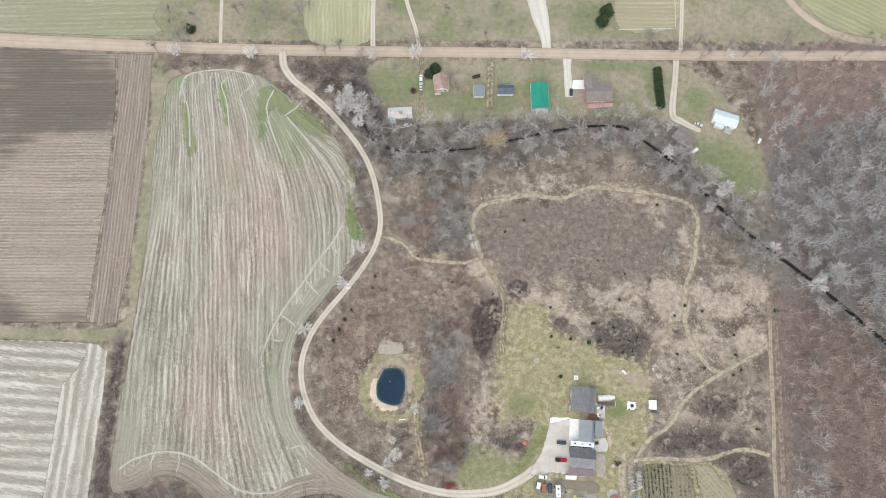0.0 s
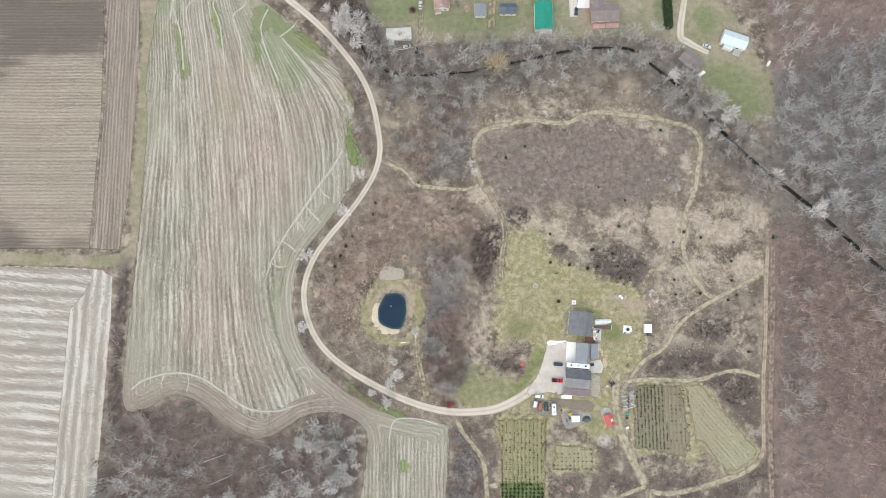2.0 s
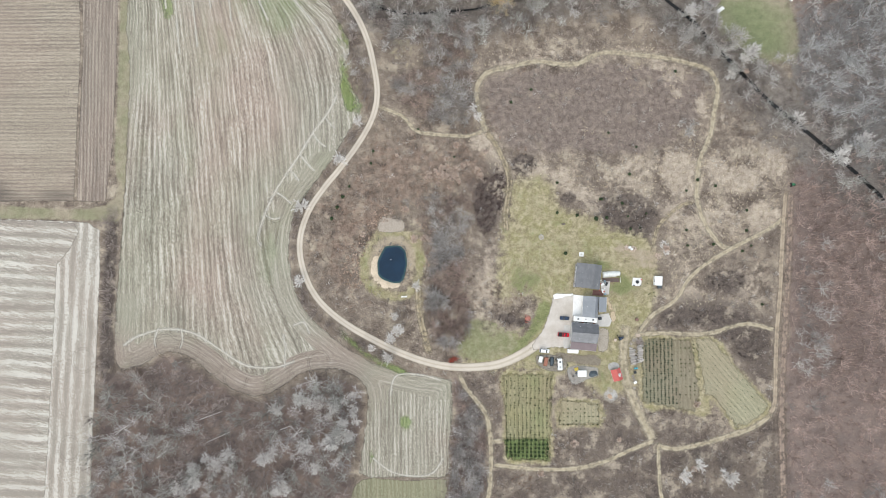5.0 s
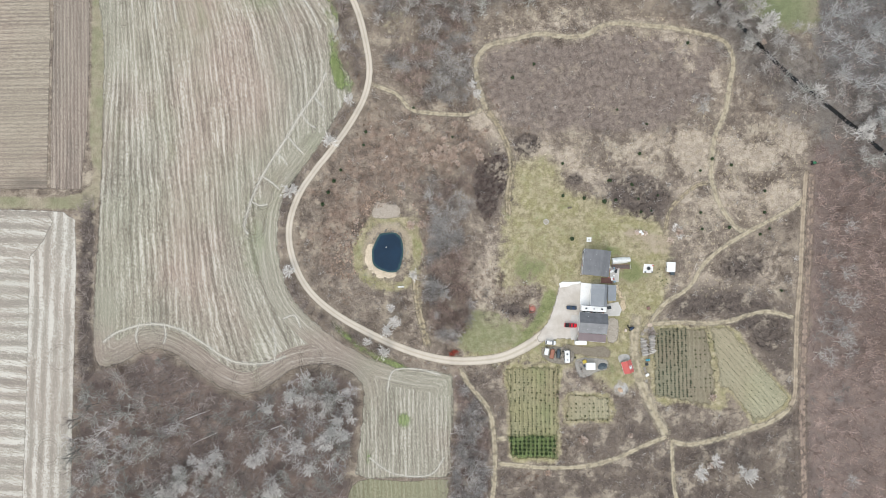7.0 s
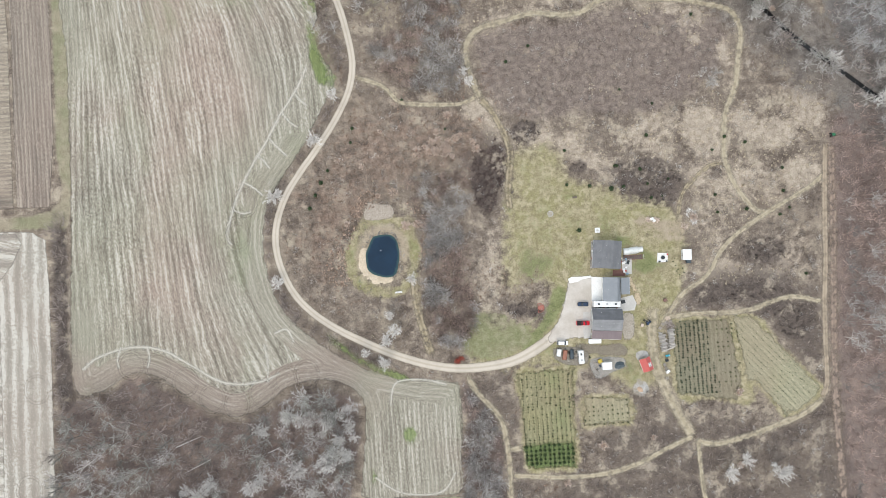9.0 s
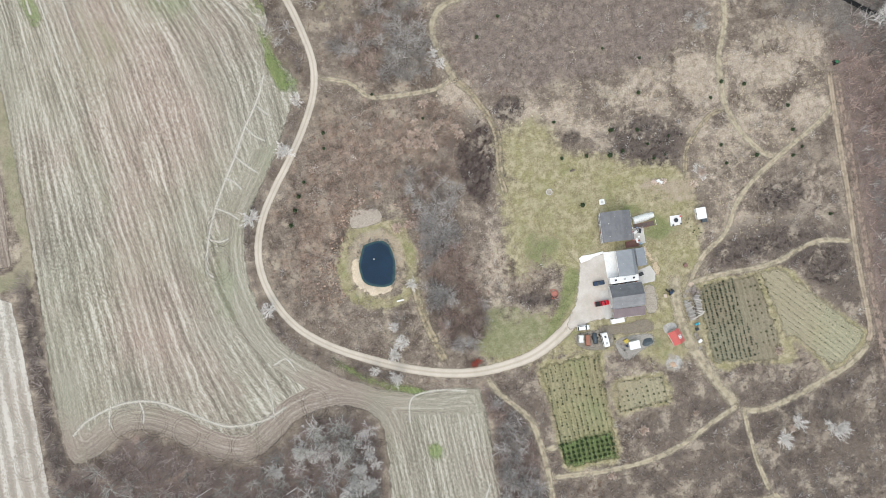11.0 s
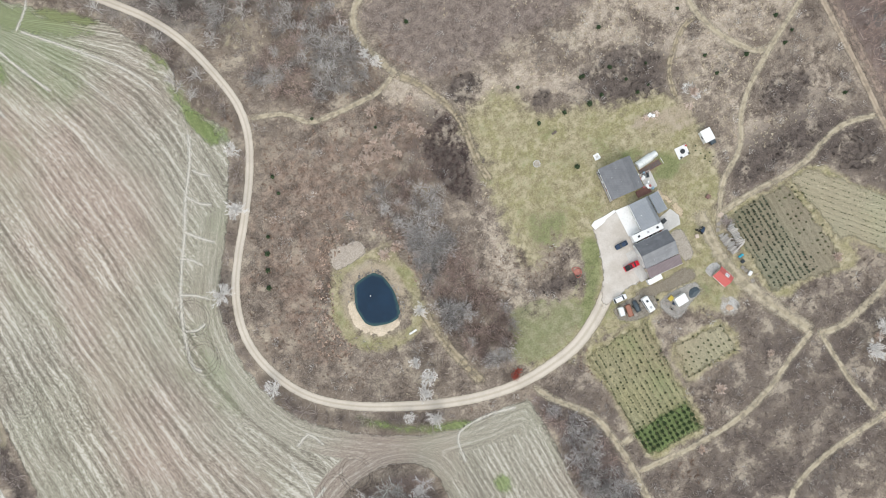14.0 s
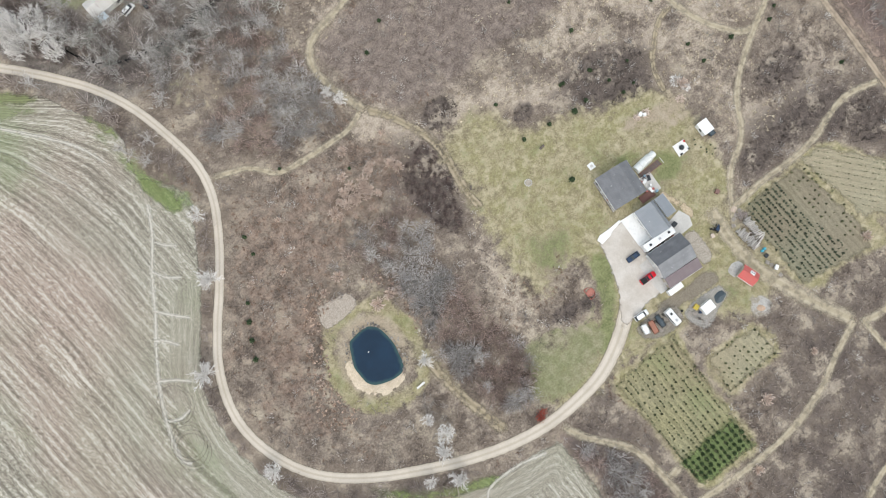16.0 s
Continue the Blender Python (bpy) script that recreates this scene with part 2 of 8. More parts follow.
PALE_PLOT = [(-300.0, 28.2), (-231.3, 27.4), (-195.5, 26.4), (-174.4, 25.1), (-168.3, 20.9), (-167.7, 0.1), (-168.6, -35.7), (-169.9, -74.0), (-170.8, -140.0), (-300.0, -140.0)]
PALE_CROSS = [(-300.0, 27.8), (-231.2, 27.0), (-196.0, 25.9), (-181.0, 24.6), (-178.5, 20.0), (-183.0, 11.0), (-188.9, 4.0), (-189.6, -13.5), (-190.8, -57.4), (-193.9, -140.0), (-300.0, -140.0)]
NORTH_PLOT = [(-284.4, 236.0), (-169.0, 236.5), (-165.3, 213.9), (-164.6, 201.7), (-252.7, 203.2), (-278.8, 204.6)]
NORTH_STRIP = [(-76.1, 237.0), (-39.6, 237.2), (-38.9, 198.2), (-73.6, 198.0)]
PADDOCK = [(109.9, 237.9), (142.5, 238.1), (140.1, 208.1), (107.1, 206.8)]
EAST_PLOT = [(214.3, 238.4), (219.0, 223.1), (230.6, 209.9), (244.6, 203.3), (263.4, 200.0), (290.4, 197.9), (298.1, 238.8)]
GARDEN_EAST = [(99.7, -33.8), (117.5, -34.2), (135.7, -33.9), (145.2, -44.8), (156.0, -58.2), (164.6, -69.3), (156.9, -76.7), (145.9, -81.2), (138.9, -70.9), (134.1, -65.4), (132.2, -74.2), (115.3, -70.4), (99.3, -67.2)]
GARDEN_WEST = [(30.2, -51.4), (44.5, -50.5), (56.5, -51.5), (55.5, -72.9), (54.9, -95.2), (43.2, -95.2), (31.7, -94.3), (31.4, -74.1)]
GARDEN_SMALL = [(58.7, -63.6), (69.4, -64.3), (79.7, -66.2), (80.2, -78.0), (68.4, -78.0), (57.5, -78.2)]
YOUNG_PLOT = [(99.7, -34.0), (117.5, -34.5), (125.3, -34.3), (128.3, -50.1), (129.6, -66.7), (127.2, -72.7), (113.9, -70.1), (99.3, -66.9)]
STRIPE_PLOT = [(125.9, -34.3), (135.9, -34.2), (145.1, -45.1), (156.0, -58.5), (164.3, -69.3), (156.9, -76.4), (146.2, -80.6), (139.2, -70.7), (134.1, -64.5), (130.2, -63.9), (128.6, -50.1)]
LAWN = [(35.1, 43.8), (49.1, 45.4), (58.9, 41.9), (62.9, 32.6), (78.2, 24.9), (90.7, 19.2), (104.6, 15.4), (110.0, 5.6), (108.3, -22.2), (98.6, -33.2), (96.2, -55.3), (86.3, -63.4), (61.5, -52.1), (33.8, -50.4), (20.0, -50.3), (10.3, -46.6), (8.5, -39.1), (23.0, -30.1), (41.0, -32.6), (48.0, -25.7), (42.7, -10.4), (30.1, -15.8), (29.0, 6.4), (33.7, 25.9)]
GREEN_SPOTS = [(45.1, -35.4), (51.4, -27.1), (55.5, -13.3), (58.1, -5.0), (51.2, -2.2), (44.2, -4.9), (41.3, -11.8), (48.1, -18.8), (43.9, -27.1), (39.0, -35.3)]
STRAW = [(24.2, 63.9), (36.7, 59.6), (52.1, 56.1), (77.2, 49.4), (96.9, 52.0), (119.5, 55.5), (131.0, 64.4), (147.8, 60.0), (171.8, 61.2), (174.1, 41.5), (170.7, 21.8), (152.3, 15.0), (143.6, 5.3), (122.1, -16.8), (115.3, -5.6), (108.8, 16.8), (90.8, 25.4), (63.0, 36.9), (35.1, 42.2), (26.3, 56.3)]
LOOP_EDGE = [(17.6, 99.3), (30.4, 110.6), (53.0, 112.7), (78.4, 114.5), (106.7, 113.5), (134.8, 107.6), (148.8, 98.3), (145.4, 78.5), (139.4, 61.5), (130.9, 58.8), (135.6, 78.5), (134.6, 96.2), (114.9, 101.4), (81.0, 101.7), (52.8, 99.6), (30.2, 97.0), (21.7, 90.8)]
BRAMBLE = [(76.0, 32.0), (89.9, 35.5), (105.9, 33.6), (112.7, 27.4), (108.0, 12.3), (99.9, 9.3), (89.4, 14.0), (80.3, 23.4)]
STRAW_EAST = [(143.8, 8.0), (168.7, -7.9), (165.5, -27.1), (145.2, -24.9), (125.5, -25.4), (126.6, -11.3)]
STRAW_NORTH = [(50.2, 59.5), (71.2, 50.3), (85.1, 34.2), (86.3, 20.8), (66.8, 30.1), (44.8, 39.0), (41.4, 46.6)]
BRAMBLE_WEST = [(21.1, 45.7), (33.7, 44.1), (32.2, 32.9), (29.2, 20.4), (20.8, 20.5), (17.6, 31.7), (12.7, 42.9)]
BRAMBLE_GARDEN = [(103.7, -27.7), (129.2, -12.7), (151.4, -17.1), (166.5, -28.4), (165.6, -61.6), (160.0, -64.3), (137.0, -35.0), (106.4, -31.1)]
SOUTH_SCRUB = [(10.2, -55.6), (31.0, -51.8), (33.2, -95.6), (60.8, -96.5), (61.0, -81.0), (80.5, -78.5), (83.5, -63.4), (94.5, -67.6), (131.9, -75.0), (144.2, -83.4), (166.6, -75.4), (166.3, -138.2), (13.4, -136.1), (5.7, -92.6)]
NEIGHBOUR_LAWN = [(-36.7, 185.1), (-4.1, 186.7), (74.2, 186.2), (133.2, 185.7), (158.0, 171.4), (169.0, 153.8), (181.8, 126.6), (181.7, 105.1), (163.8, 106.7), (146.3, 119.8), (130.0, 148.6), (98.2, 152.0), (66.1, 150.2), (34.2, 149.4), (-4.0, 148.3), (-23.2, 153.4), (-37.8, 167.3)]
NEIGHBOUR_GREEN = [(146.6, 138.3), (164.3, 140.1), (177.3, 128.2), (179.6, 108.4), (166.5, 103.5), (152.4, 111.6), (145.4, 123.2)]
WOODS_EAST = [(187.5, 186.6), (305.2, 188.0), (284.9, -56.3), (178.9, -55.9), (173.4, -29.5), (177.2, 26.5), (179.1, 50.2), (200.2, 54.8), (189.5, 65.5), (180.5, 103.5), (185.8, 153.9)]
WOODS_EAST_SOUTH = [(179.5, 43.6), (220.9, 29.4), (245.9, -16.4), (239.1, -186.4), (167.5, -184.7), (170.5, -93.9), (174.3, -15.0), (177.8, 24.9)]
WOODS_SOUTHWEST = [(-157.8, -50.1), (-146.8, -48.3), (-135.8, -42.7), (-126.8, -43.6), (-118.0, -49.5), (-107.0, -57.8), (-96.0, -63.4), (-84.4, -63.3), (-72.6, -57.7), (-64.3, -53.4), (-51.9, -52.2), (-42.6, -55.8), (-38.7, -62.5), (-39.7, -78.3), (-41.7, -91.9), (-44.5, -102.8), (-46.3, -135.3), (-169.5, -133.5), (-168.2, -90.3), (-166.8, -52.2)]
HEDGE_WEST = [(-165.7, 30.1), (-159.6, 30.0), (-160.3, 5.6), (-161.2, -24.8), (-161.3, -49.5), (-166.8, -50.8), (-166.0, -13.7), (-165.6, 11.2)]
WOODS_SOUTH = [(7.7, -56.4), (12.1, -59.8), (19.7, -70.9), (22.8, -84.6), (23.2, -101.0), (20.8, -114.5), (18.9, -136.2), (3.8, -136.0), (4.4, -108.9), (6.3, -87.1)]
THICKET_POND = [(-9.7, 36.1), (4.3, 37.4), (15.4, 37.3), (16.7, 23.3), (11.0, 12.2), (13.5, -10.1), (14.7, -26.7), (6.2, -41.0), (-1.5, -34.8), (-4.6, -15.5), (-3.8, 9.5), (-8.4, 23.5)]
THICKET_SOUTH = [(1.0, 18.7), (16.0, 3.7), (13.2, -7.3), (14.2, -17.0), (16.5, -23.4), (14.3, -30.4), (5.1, -38.9), (-2.8, -34.1), (-5.6, -21.2), (-6.5, -6.5), (-4.3, 3.0), (-2.2, 15.3)]
NE_WOODS = [(151.9, 106.7), (190.0, 69.2), (234.2, 27.6), (267.6, -2.3), (321.8, 188.1), (187.5, 186.6), (181.6, 119.9)]
THICKET_NORTH = [(-23.0, 122.4), (-3.2, 127.9), (16.4, 119.3), (19.0, 105.0), (17.5, 93.7), (18.7, 73.8), (10.2, 72.5), (-6.5, 75.5), (-17.7, 84.0), (-23.1, 99.6)]
VERGE_WOODS = [(-82.0, 184.2), (-56.2, 186.8), (-39.9, 183.3), (-37.8, 167.3), (-29.4, 148.2), (-25.8, 123.0), (-35.3, 127.9), (-48.5, 148.2), (-65.0, 165.5)]
VERGE_STRIP = [(-161.7, 189.4), (-127.6, 188.0), (-92.6, 187.8), (-94.8, 180.6), (-114.2, 182.0), (-136.9, 182.6), (-152.5, 178.3), (-158.2, 177.6)]
DRIVE_VERGE = [(-52.5, 125.4), (-46.9, 114.0), (-37.2, 88.4), (-37.3, 77.1), (-48.6, 58.9), (-64.0, 40.8), (-73.2, 21.4), (-74.4, 4.7), (-71.1, -12.0), (-61.5, -24.5), (-43.5, -37.1), (-24.3, -47.3), (-21.5, -43.4), (-40.8, -33.0), (-57.3, -21.8), (-66.9, -6.5), (-71.0, 10.2), (-69.6, 22.7), (-59.8, 40.8), (-45.8, 58.9), (-34.5, 77.1), (-33.0, 94.1), (-39.9, 116.8), (-46.8, 129.7)]

GRASS_STRIP = [(-162.3, 188.3), (-154.0, 186.2), (-152.0, 149.7), (-153.7, 103.2), (-155.5, 59.6), (-158.0, 27.2), (-169.2, 25.9), (-224.2, 27.5), (-250.3, 28.4), (-251.5, 34.8), (-225.3, 34.1), (-165.8, 33.2), (-161.6, 62.6), (-160.4, 103.2), (-160.1, 146.3)]
GREEN_YARD = [(82.3, 1.1), (89.7, 0.3), (97.2, -3.0), (94.7, -8.4), (90.2, -12.1), (85.4, -9.7), (82.4, -5.5)]
GREEN_FIELD = [(-51.6, 128.3), (-48.3, 119.7), (-46.7, 108.3), (-40.6, 88.5), (-37.3, 82.2), (-41.2, 79.4), (-47.0, 85.7), (-49.8, 102.7)]
GRAVEL_RING = [(81.8, -61.6), (84.5, -59.9), (87.3, -61.3), (88.2, -64.3), (85.4, -66.2), (82.2, -65.9)]
YARD_DIRT = [(87.8, 12.1), (103.6, 8.9), (109.1, 11.9), (110.3, 2.2), (104.7, -1.3), (90.7, 4.4)]
GREEN_WEST = [(66.1, 3.7), (69.8, 1.3), (68.2, -10.3), (62.1, -7.9)]
RUST = [(-34.8, 72.1), (-19.9, 74.8), (1.2, 70.3), (26.1, 64.0), (36.6, 40.7), (21.1, 26.6), (3.7, 34.3), (-16.5, 24.8), (-34.5, 9.8), (-48.3, -11.4), (-58.8, -4.4), (-63.0, 22.5), (-49.8, 53.3)]
BRAMBLE_TRAIL = [(24.6, 52.0), (31.2, 52.9), (32.7, 38.4), (27.4, 21.4), (21.7, 19.9), (21.9, 30.9)]
STRAW_JUNCTION = [(21.9, 72.3), (29.1, 69.5), (34.6, 56.2), (36.7, 42.6), (37.8, 33.6), (32.0, 33.0), (27.8, 48.4), (22.1, 64.6)]
LAWN_WEST = [(14.5, -26.0), (20.0, -23.8), (27.0, -26.3), (36.6, -31.0), (40.0, -37.5), (36.5, -42.0), (28.8, -44.6), (20.4, -45.8), (11.5, -45.4), (8.0, -41.0), (11.0, -34.5)]
GREEN_HOUSE = [(89.7, -3.5), (93.8, -4.5), (95.7, -10.0), (90.7, -12.9), (86.1, -10.4), (86.9, -6.9)]
GREEN_PORCH = [(79.2, 3.2), (87.1, 0.8), (83.9, -0.6), (78.4, 0.4)]
CLEARING = [(-13.9, 120.5), (-7.1, 116.4), (-7.7, 105.5), (-15.8, 98.4), (-23.5, 102.0), (-23.5, 113.1)]

# patches of growth: middle, half width and half depth
PALE_GRASS = [(119.9, 97.5, 6, 7), (112.4, 103.1, 5, 4), (120.7, 88.4, 4, 3), (133.4, 82.6, 3, 6), (29.8, 54.4, 5, 10), (22.6, 65.0, 8, 6), (99.2, 49.0, 13, 8), (120.0, 50.7, 12, 10), (122.0, 40.3, 10, 6), (140.5, 47.3, 8, 10), (169.4, 52.6, 8, 9), (136.8, 26.7, 8, 5), (153.3, 44.1, 13, 8), (162.6, 25.6, 10, 10), (63.0, 46.6, 8, 6), (50.2, 49.7, 8, 4), (72.8, 37.1, 10, 4), (116.2, 27.6, 6, 4), (126.8, -14.0, 9, 6), (144.7, -17.3, 8, 3)]
DARK_STRIPS = [(22.4, 31.5, 4.5, 13), (30.4, 38.9, 5.5, 10), (35.7, 41.3, 2, 5), (25.0, 24.0, 3, 6)]
DARK_SCRUB = [(42.6, 52.6, 7, 5), (93.3, 33.7, 12, 3), (97.8, 20.6, 9, 9), (87.8, 27.5, 5, 5), (65.0, 34.9, 4, 3), (104.6, 28.1, 5, 5), (134.0, -24.6, 15, 4), (115.9, -25.0, 6, 5), (142.7, -7.0, 10, 6), (153.8, -38.2, 8, 10), (33.0, -25.0, 5, 3), (41.0, -27.5, 3, 2)]
LUSH_SPOTS = [(-10.0, 168.0, 26, 10), (-30.0, 172.0, 10, 12), (20.0, 160.0, 26, 7), (58.0, 168.0, 14, 12), (104.0, 183.0, 22, 4), (124.0, 168.0, 5, 16), (148.0, 163.0, 7, 9), (5.0, 206.0, 8, 12), (-60.0, 206.0, 14, 10), (90.0, 214.0, 12, 14), (-20.0, 226.0, 10, 12)]
STRAW_BAND = [(24.5, 14.2), (30.9, 11.3), (28.0, -10.0), (27.4, -16.9), (17.1, -19.4), (18.6, -3.3)]
OLD_FIELD = [(27.0, 95.0), (50.0, 99.5), (64.0, 98.0), (86.0, 103.0), (110.0, 100.5), (131.0, 96.0), (134.0, 82.0), (118.0, 66.0), (100.0, 58.0), (72.0, 60.0), (45.0, 60.0), (32.0, 66.0), (26.0, 80.0)]
GREY_WOODS = [(160.0, 104.0), (175.0, 119.9), (198.8, 138.0), (254.0, 150.0), (300.0, 150.0), (290.0, 0.0), (250.0, 12.0), (211.0, 49.0), (189.0, 68.0)]
DRIVE_GREEN = [(50.8, -15.7), (55.4, -20.2), (50.5, -28.6), (42.7, -38.4), (36.6, -42.5), (34.1, -39.1), (41.7, -33.6), (46.6, -25.8)]
LAWN_GREEN = [(34.6, 6.4), (46.3, 2.9), (54.4, -10.4), (45.1, -14.3), (36.1, -10.3), (30.2, -4.7)]

# ---------------------------------------------------------------- ground
POND_RING = spline(POND, 4, True)
CREEK_LINE = spline(CREEK, 6)


def ground_z(xy):
    """The flat plain, with the pond's basin and the creek's channel cut into it."""
    pond = depth_in(xy, POND_RING)
    z = -1.6 * np.clip((pond + 1.5) / 3.5, 0, 1)
    return np.minimum(z, -1.4 * np.clip((3.6 - from_line(xy, CREEK_LINE)) / 2.8, 0, 1))


def ground_material():
    s = Shade("weedy_ground")
    p = s.position()
    clump = s.noise(0.35, p, 4, 0.6)
    fine = s.noise(1.6, p, 5, 0.7)
    grain = s.noise(7.0, p, 3, 0.7)
    wide = s.noise(0.035, p, 3, 0.6)
    shift = s.math("ADD", s.math("MULTIPLY", s.math("SUBTRACT", clump, 0.5), 1.0), s.math("MULTIPLY", s.math("SUBTRACT", fine, 0.5), 0.4))
    shift = s.math("ADD", shift, s.math("MULTIPLY", s.math("SUBTRACT", s.noise(0.07, p, 4, 0.7), 0.5), 1.7))

    def zone(name, lo=0.25, hi=0.75):
        return s.band(s.math("ADD", s.attr(name), s.math("MULTIPLY", shift, s.band(s.attr(name), 0.0, 0.08))), lo, hi)

    tuft = s.band(s.math("ADD", s.math("MULTIPLY", fine, 0.6), s.math("MULTIPLY", clump, 0.4)), 0.3, 0.7)
    c = s.mix(tuft, (0.1, 0.078, 0.063), (0.34, 0.28, 0.225))
    c = s.mix(s.math("MULTIPLY", s.band(wide, 0.45, 0.62), 0.55), c, (0.285, 0.23, 0.177))
    mid = s.math("ADD", s.noise(0.11, p, 4, 0.65), s.math("MULTIPLY", s.math("SUBTRACT", fine, 0.5), 0.16))
    c = s.mix(s.math("MULTIPLY", s.band(mid, 0.54, 0.40), s.math("ADD", 0.35, s.math("MULTIPLY", s.band(s.noise(0.022, p, 3), 0.4, 0.62), 0.5))), c, s.mix(tuft, (0.045, 0.033, 0.027), (0.14, 0.108, 0.088)))
    c = s.mix(s.math("MULTIPLY", s.band(mid, 0.52, 0.65), s.math("ADD", 0.4, s.math("MULTIPLY", s.band(s.noise(0.027, p, 3), 0.42, 0.6), 0.55))), c, s.mix(tuft, (0.3, 0.25, 0.19), (0.5, 0.43, 0.335)))
    c = s.mix(s.math("MULTIPLY", s.band(clump, 0.57, 0.7), 0.6), c, (0.44, 0.375, 0.29))
    litter = s.mix(s.band(clump, 0.3, 0.7), s.mix(tuft, (0.09, 0.066, 0.057), (0.34, 0.245, 0.205)), (0.17, 0.138, 0.122))
    litter = s.mix(s.math("MULTIPLY", s.band(mid, 0.52, 0.42), 0.5), litter, s.mix(tuft, (0.045, 0.036, 0.032), (0.13, 0.105, 0.095)))
    litter = s.mix(s.math("MULTIPLY", s.band(mid, 0.56, 0.66), 0.6), litter, s.mix(tuft, (0.25, 0.18, 0.14), (0.42, 0.32, 0.26)))
    litter = s.mix(s.math("MULTIPLY", s.band(s.attr("eastern"), 0.2, 0.9), 0.4), litter, s.mix(tuft, (0.15, 0.112, 0.098), (0.43, 0.335, 0.295)))
    litter = s.mix(s.math("MULTIPLY", zone("grey"), 0.85), litter, s.mix(tuft, (0.08, 0.074, 0.07), (0.29, 0.272, 0.258)))
    c = s.mix(zone("litter"), c, litter)
    old = s.mix(tuft, (0.08, 0.06, 0.052), (0.33, 0.268, 0.23))
    old = s.mix(s.math("MULTIPLY", s.band(mid, 0.56, 0.66), 0.6), old, s.mix(tuft, (0.2, 0.16, 0.125), (0.38, 0.315, 0.25)))
    c = s.mix(s.math("MULTIPLY", zone("old", 0.2, 0.6), 0.85), c, old)
    c = s.mix(s.math("MULTIPLY", zone("rust"), 0.75), c, s.mix(tuft, (0.11, 0.074, 0.058), (0.34, 0.25, 0.195)))
    straw = s.mix(tuft, (0.25, 0.203, 0.158), (0.6, 0.51, 0.412))
    c = s.mix(s.math("MULTIPLY", zone("straw", 0.25, 0.85), 0.78), c, straw)
    dense = s.mix(tuft, (0.035, 0.028, 0.025), (0.15, 0.12, 0.107))
    dense = s.mix(s.math("MULTIPLY", s.band(mid, 0.53, 0.64), 0.85), dense, s.mix(tuft, (0.26, 0.215, 0.17), (0.44, 0.375, 0.3)))
    c = s.mix(s.math("MULTIPLY", zone("belt"), 0.75), c, s.mix(tuft, (0.075, 0.066, 0.06), (0.28, 0.25, 0.225)))
    c = s.mix(s.math("MULTIPLY", zone("bramble", 0.2, 0.8), 0.8), c, dense)
    lawn = s.mix(tuft, (0.178, 0.15, 0.086), (0.46, 0.404, 0.258))
    lawn = s.mix(s.math("MULTIPLY", s.band(mid, 0.42, 0.60), 0.75), lawn, s.mix(tuft, (0.185, 0.168, 0.078), (0.37, 0.338, 0.18)))
    lawn = s.mix(s.math("MULTIPLY", s.band(clump, 0.5, 0.68), 0.75), lawn, (0.46, 0.395, 0.28))
    lawn = s.mix(s.math("MULTIPLY", s.band(wide, 0.56, 0.7), 0.6), lawn, s.mix(tuft, (0.2, 0.16, 0.115), (0.33, 0.275, 0.205)))
    lawn = s.mix(s.math("MULTIPLY", s.band(s.noise(0.8, p, 4, 0.65), 0.54, 0.64), 0.5), lawn, (0.125, 0.115, 0.06))
    lawn = s.mix(s.math("MULTIPLY", s.band(s.noise(1.3, s.stretch(1, 1, 1, 30), 3, 0.65), 0.56, 0.66), 0.3), lawn, (0.5, 0.44, 0.32))
    c = s.mix(zone("lawn", 0.3, 0.85), c, lawn)
    c = s.mix(s.math("MULTIPLY", zone("green"), 0.8), c, s.mix(tuft, (0.105, 0.127, 0.048), (0.24, 0.262, 0.115)))
    turf = s.mix(s.band(s.noise(0.045, p, 4, 0.6), 0.4, 0.6), s.mix(tuft, (0.17, 0.165, 0.1), (0.31, 0.295, 0.19)), s.mix(tuft, (0.22, 0.185, 0.13), (0.41, 0.355, 0.265)))
    turf = s.mix(s.math("MULTIPLY", s.band(s.math("ADD", s.attr("lush"), s.math("MULTIPLY", s.math("SUBTRACT", s.noise(0.1, p, 4, 0.6), 0.5), 0.8)), 0.25, 0.95), 0.62), turf, s.mix(tuft, (0.105, 0.14, 0.06), (0.22, 0.255, 0.125)))
    c = s.mix(s.band(s.math("ADD", s.attr("yard"), s.math("MULTIPLY", s.math("SUBTRACT", clump, 0.5), 0.5)), 0.3, 0.7), c, turf)
    c = s.mix(zone("dirt"), c, s.mix(tuft, (0.27, 0.215, 0.155), (0.43, 0.36, 0.27)))
    c = s.mix(zone("gravel", 0.35, 0.6), c, s.mix(s.band(clump, 0.42, 0.6), s.mix(tuft, (0.3, 0.275, 0.245), (0.56, 0.53, 0.49)), s.mix(tuft, (0.2, 0.17, 0.13), (0.36, 0.32, 0.26))))
    c = s.mix(zone("sand", 0.4, 0.6), c, s.mix(tuft, (0.48, 0.39, 0.28), (0.7, 0.59, 0.455)))
    c = s.mix(s.band(s.math("ADD", s.attr("mud"), s.math("MULTIPLY", s.math("SUBTRACT", s.noise(0.4, p, 3), 0.5), 0.9)), 0.55, 0.95), c, s.mix(tuft, (0.035, 0.031, 0.028), (0.12, 0.106, 0.095)))
    c = s.mix(s.math("MULTIPLY", s.band(s.noise(2.8, p, 4, 0.75), 0.53, 0.66), 0.28), c, (0.055, 0.044, 0.037))
    c = s.mix(s.math("MULTIPLY", s.band(grain, 0.5, 0.8), 0.25), c, (0.06, 0.05, 0.04))
    return s.done(c, 0.95, s.math("ADD", fine, s.math("MULTIPLY", grain, 0.4)), 0.6, 0.25)


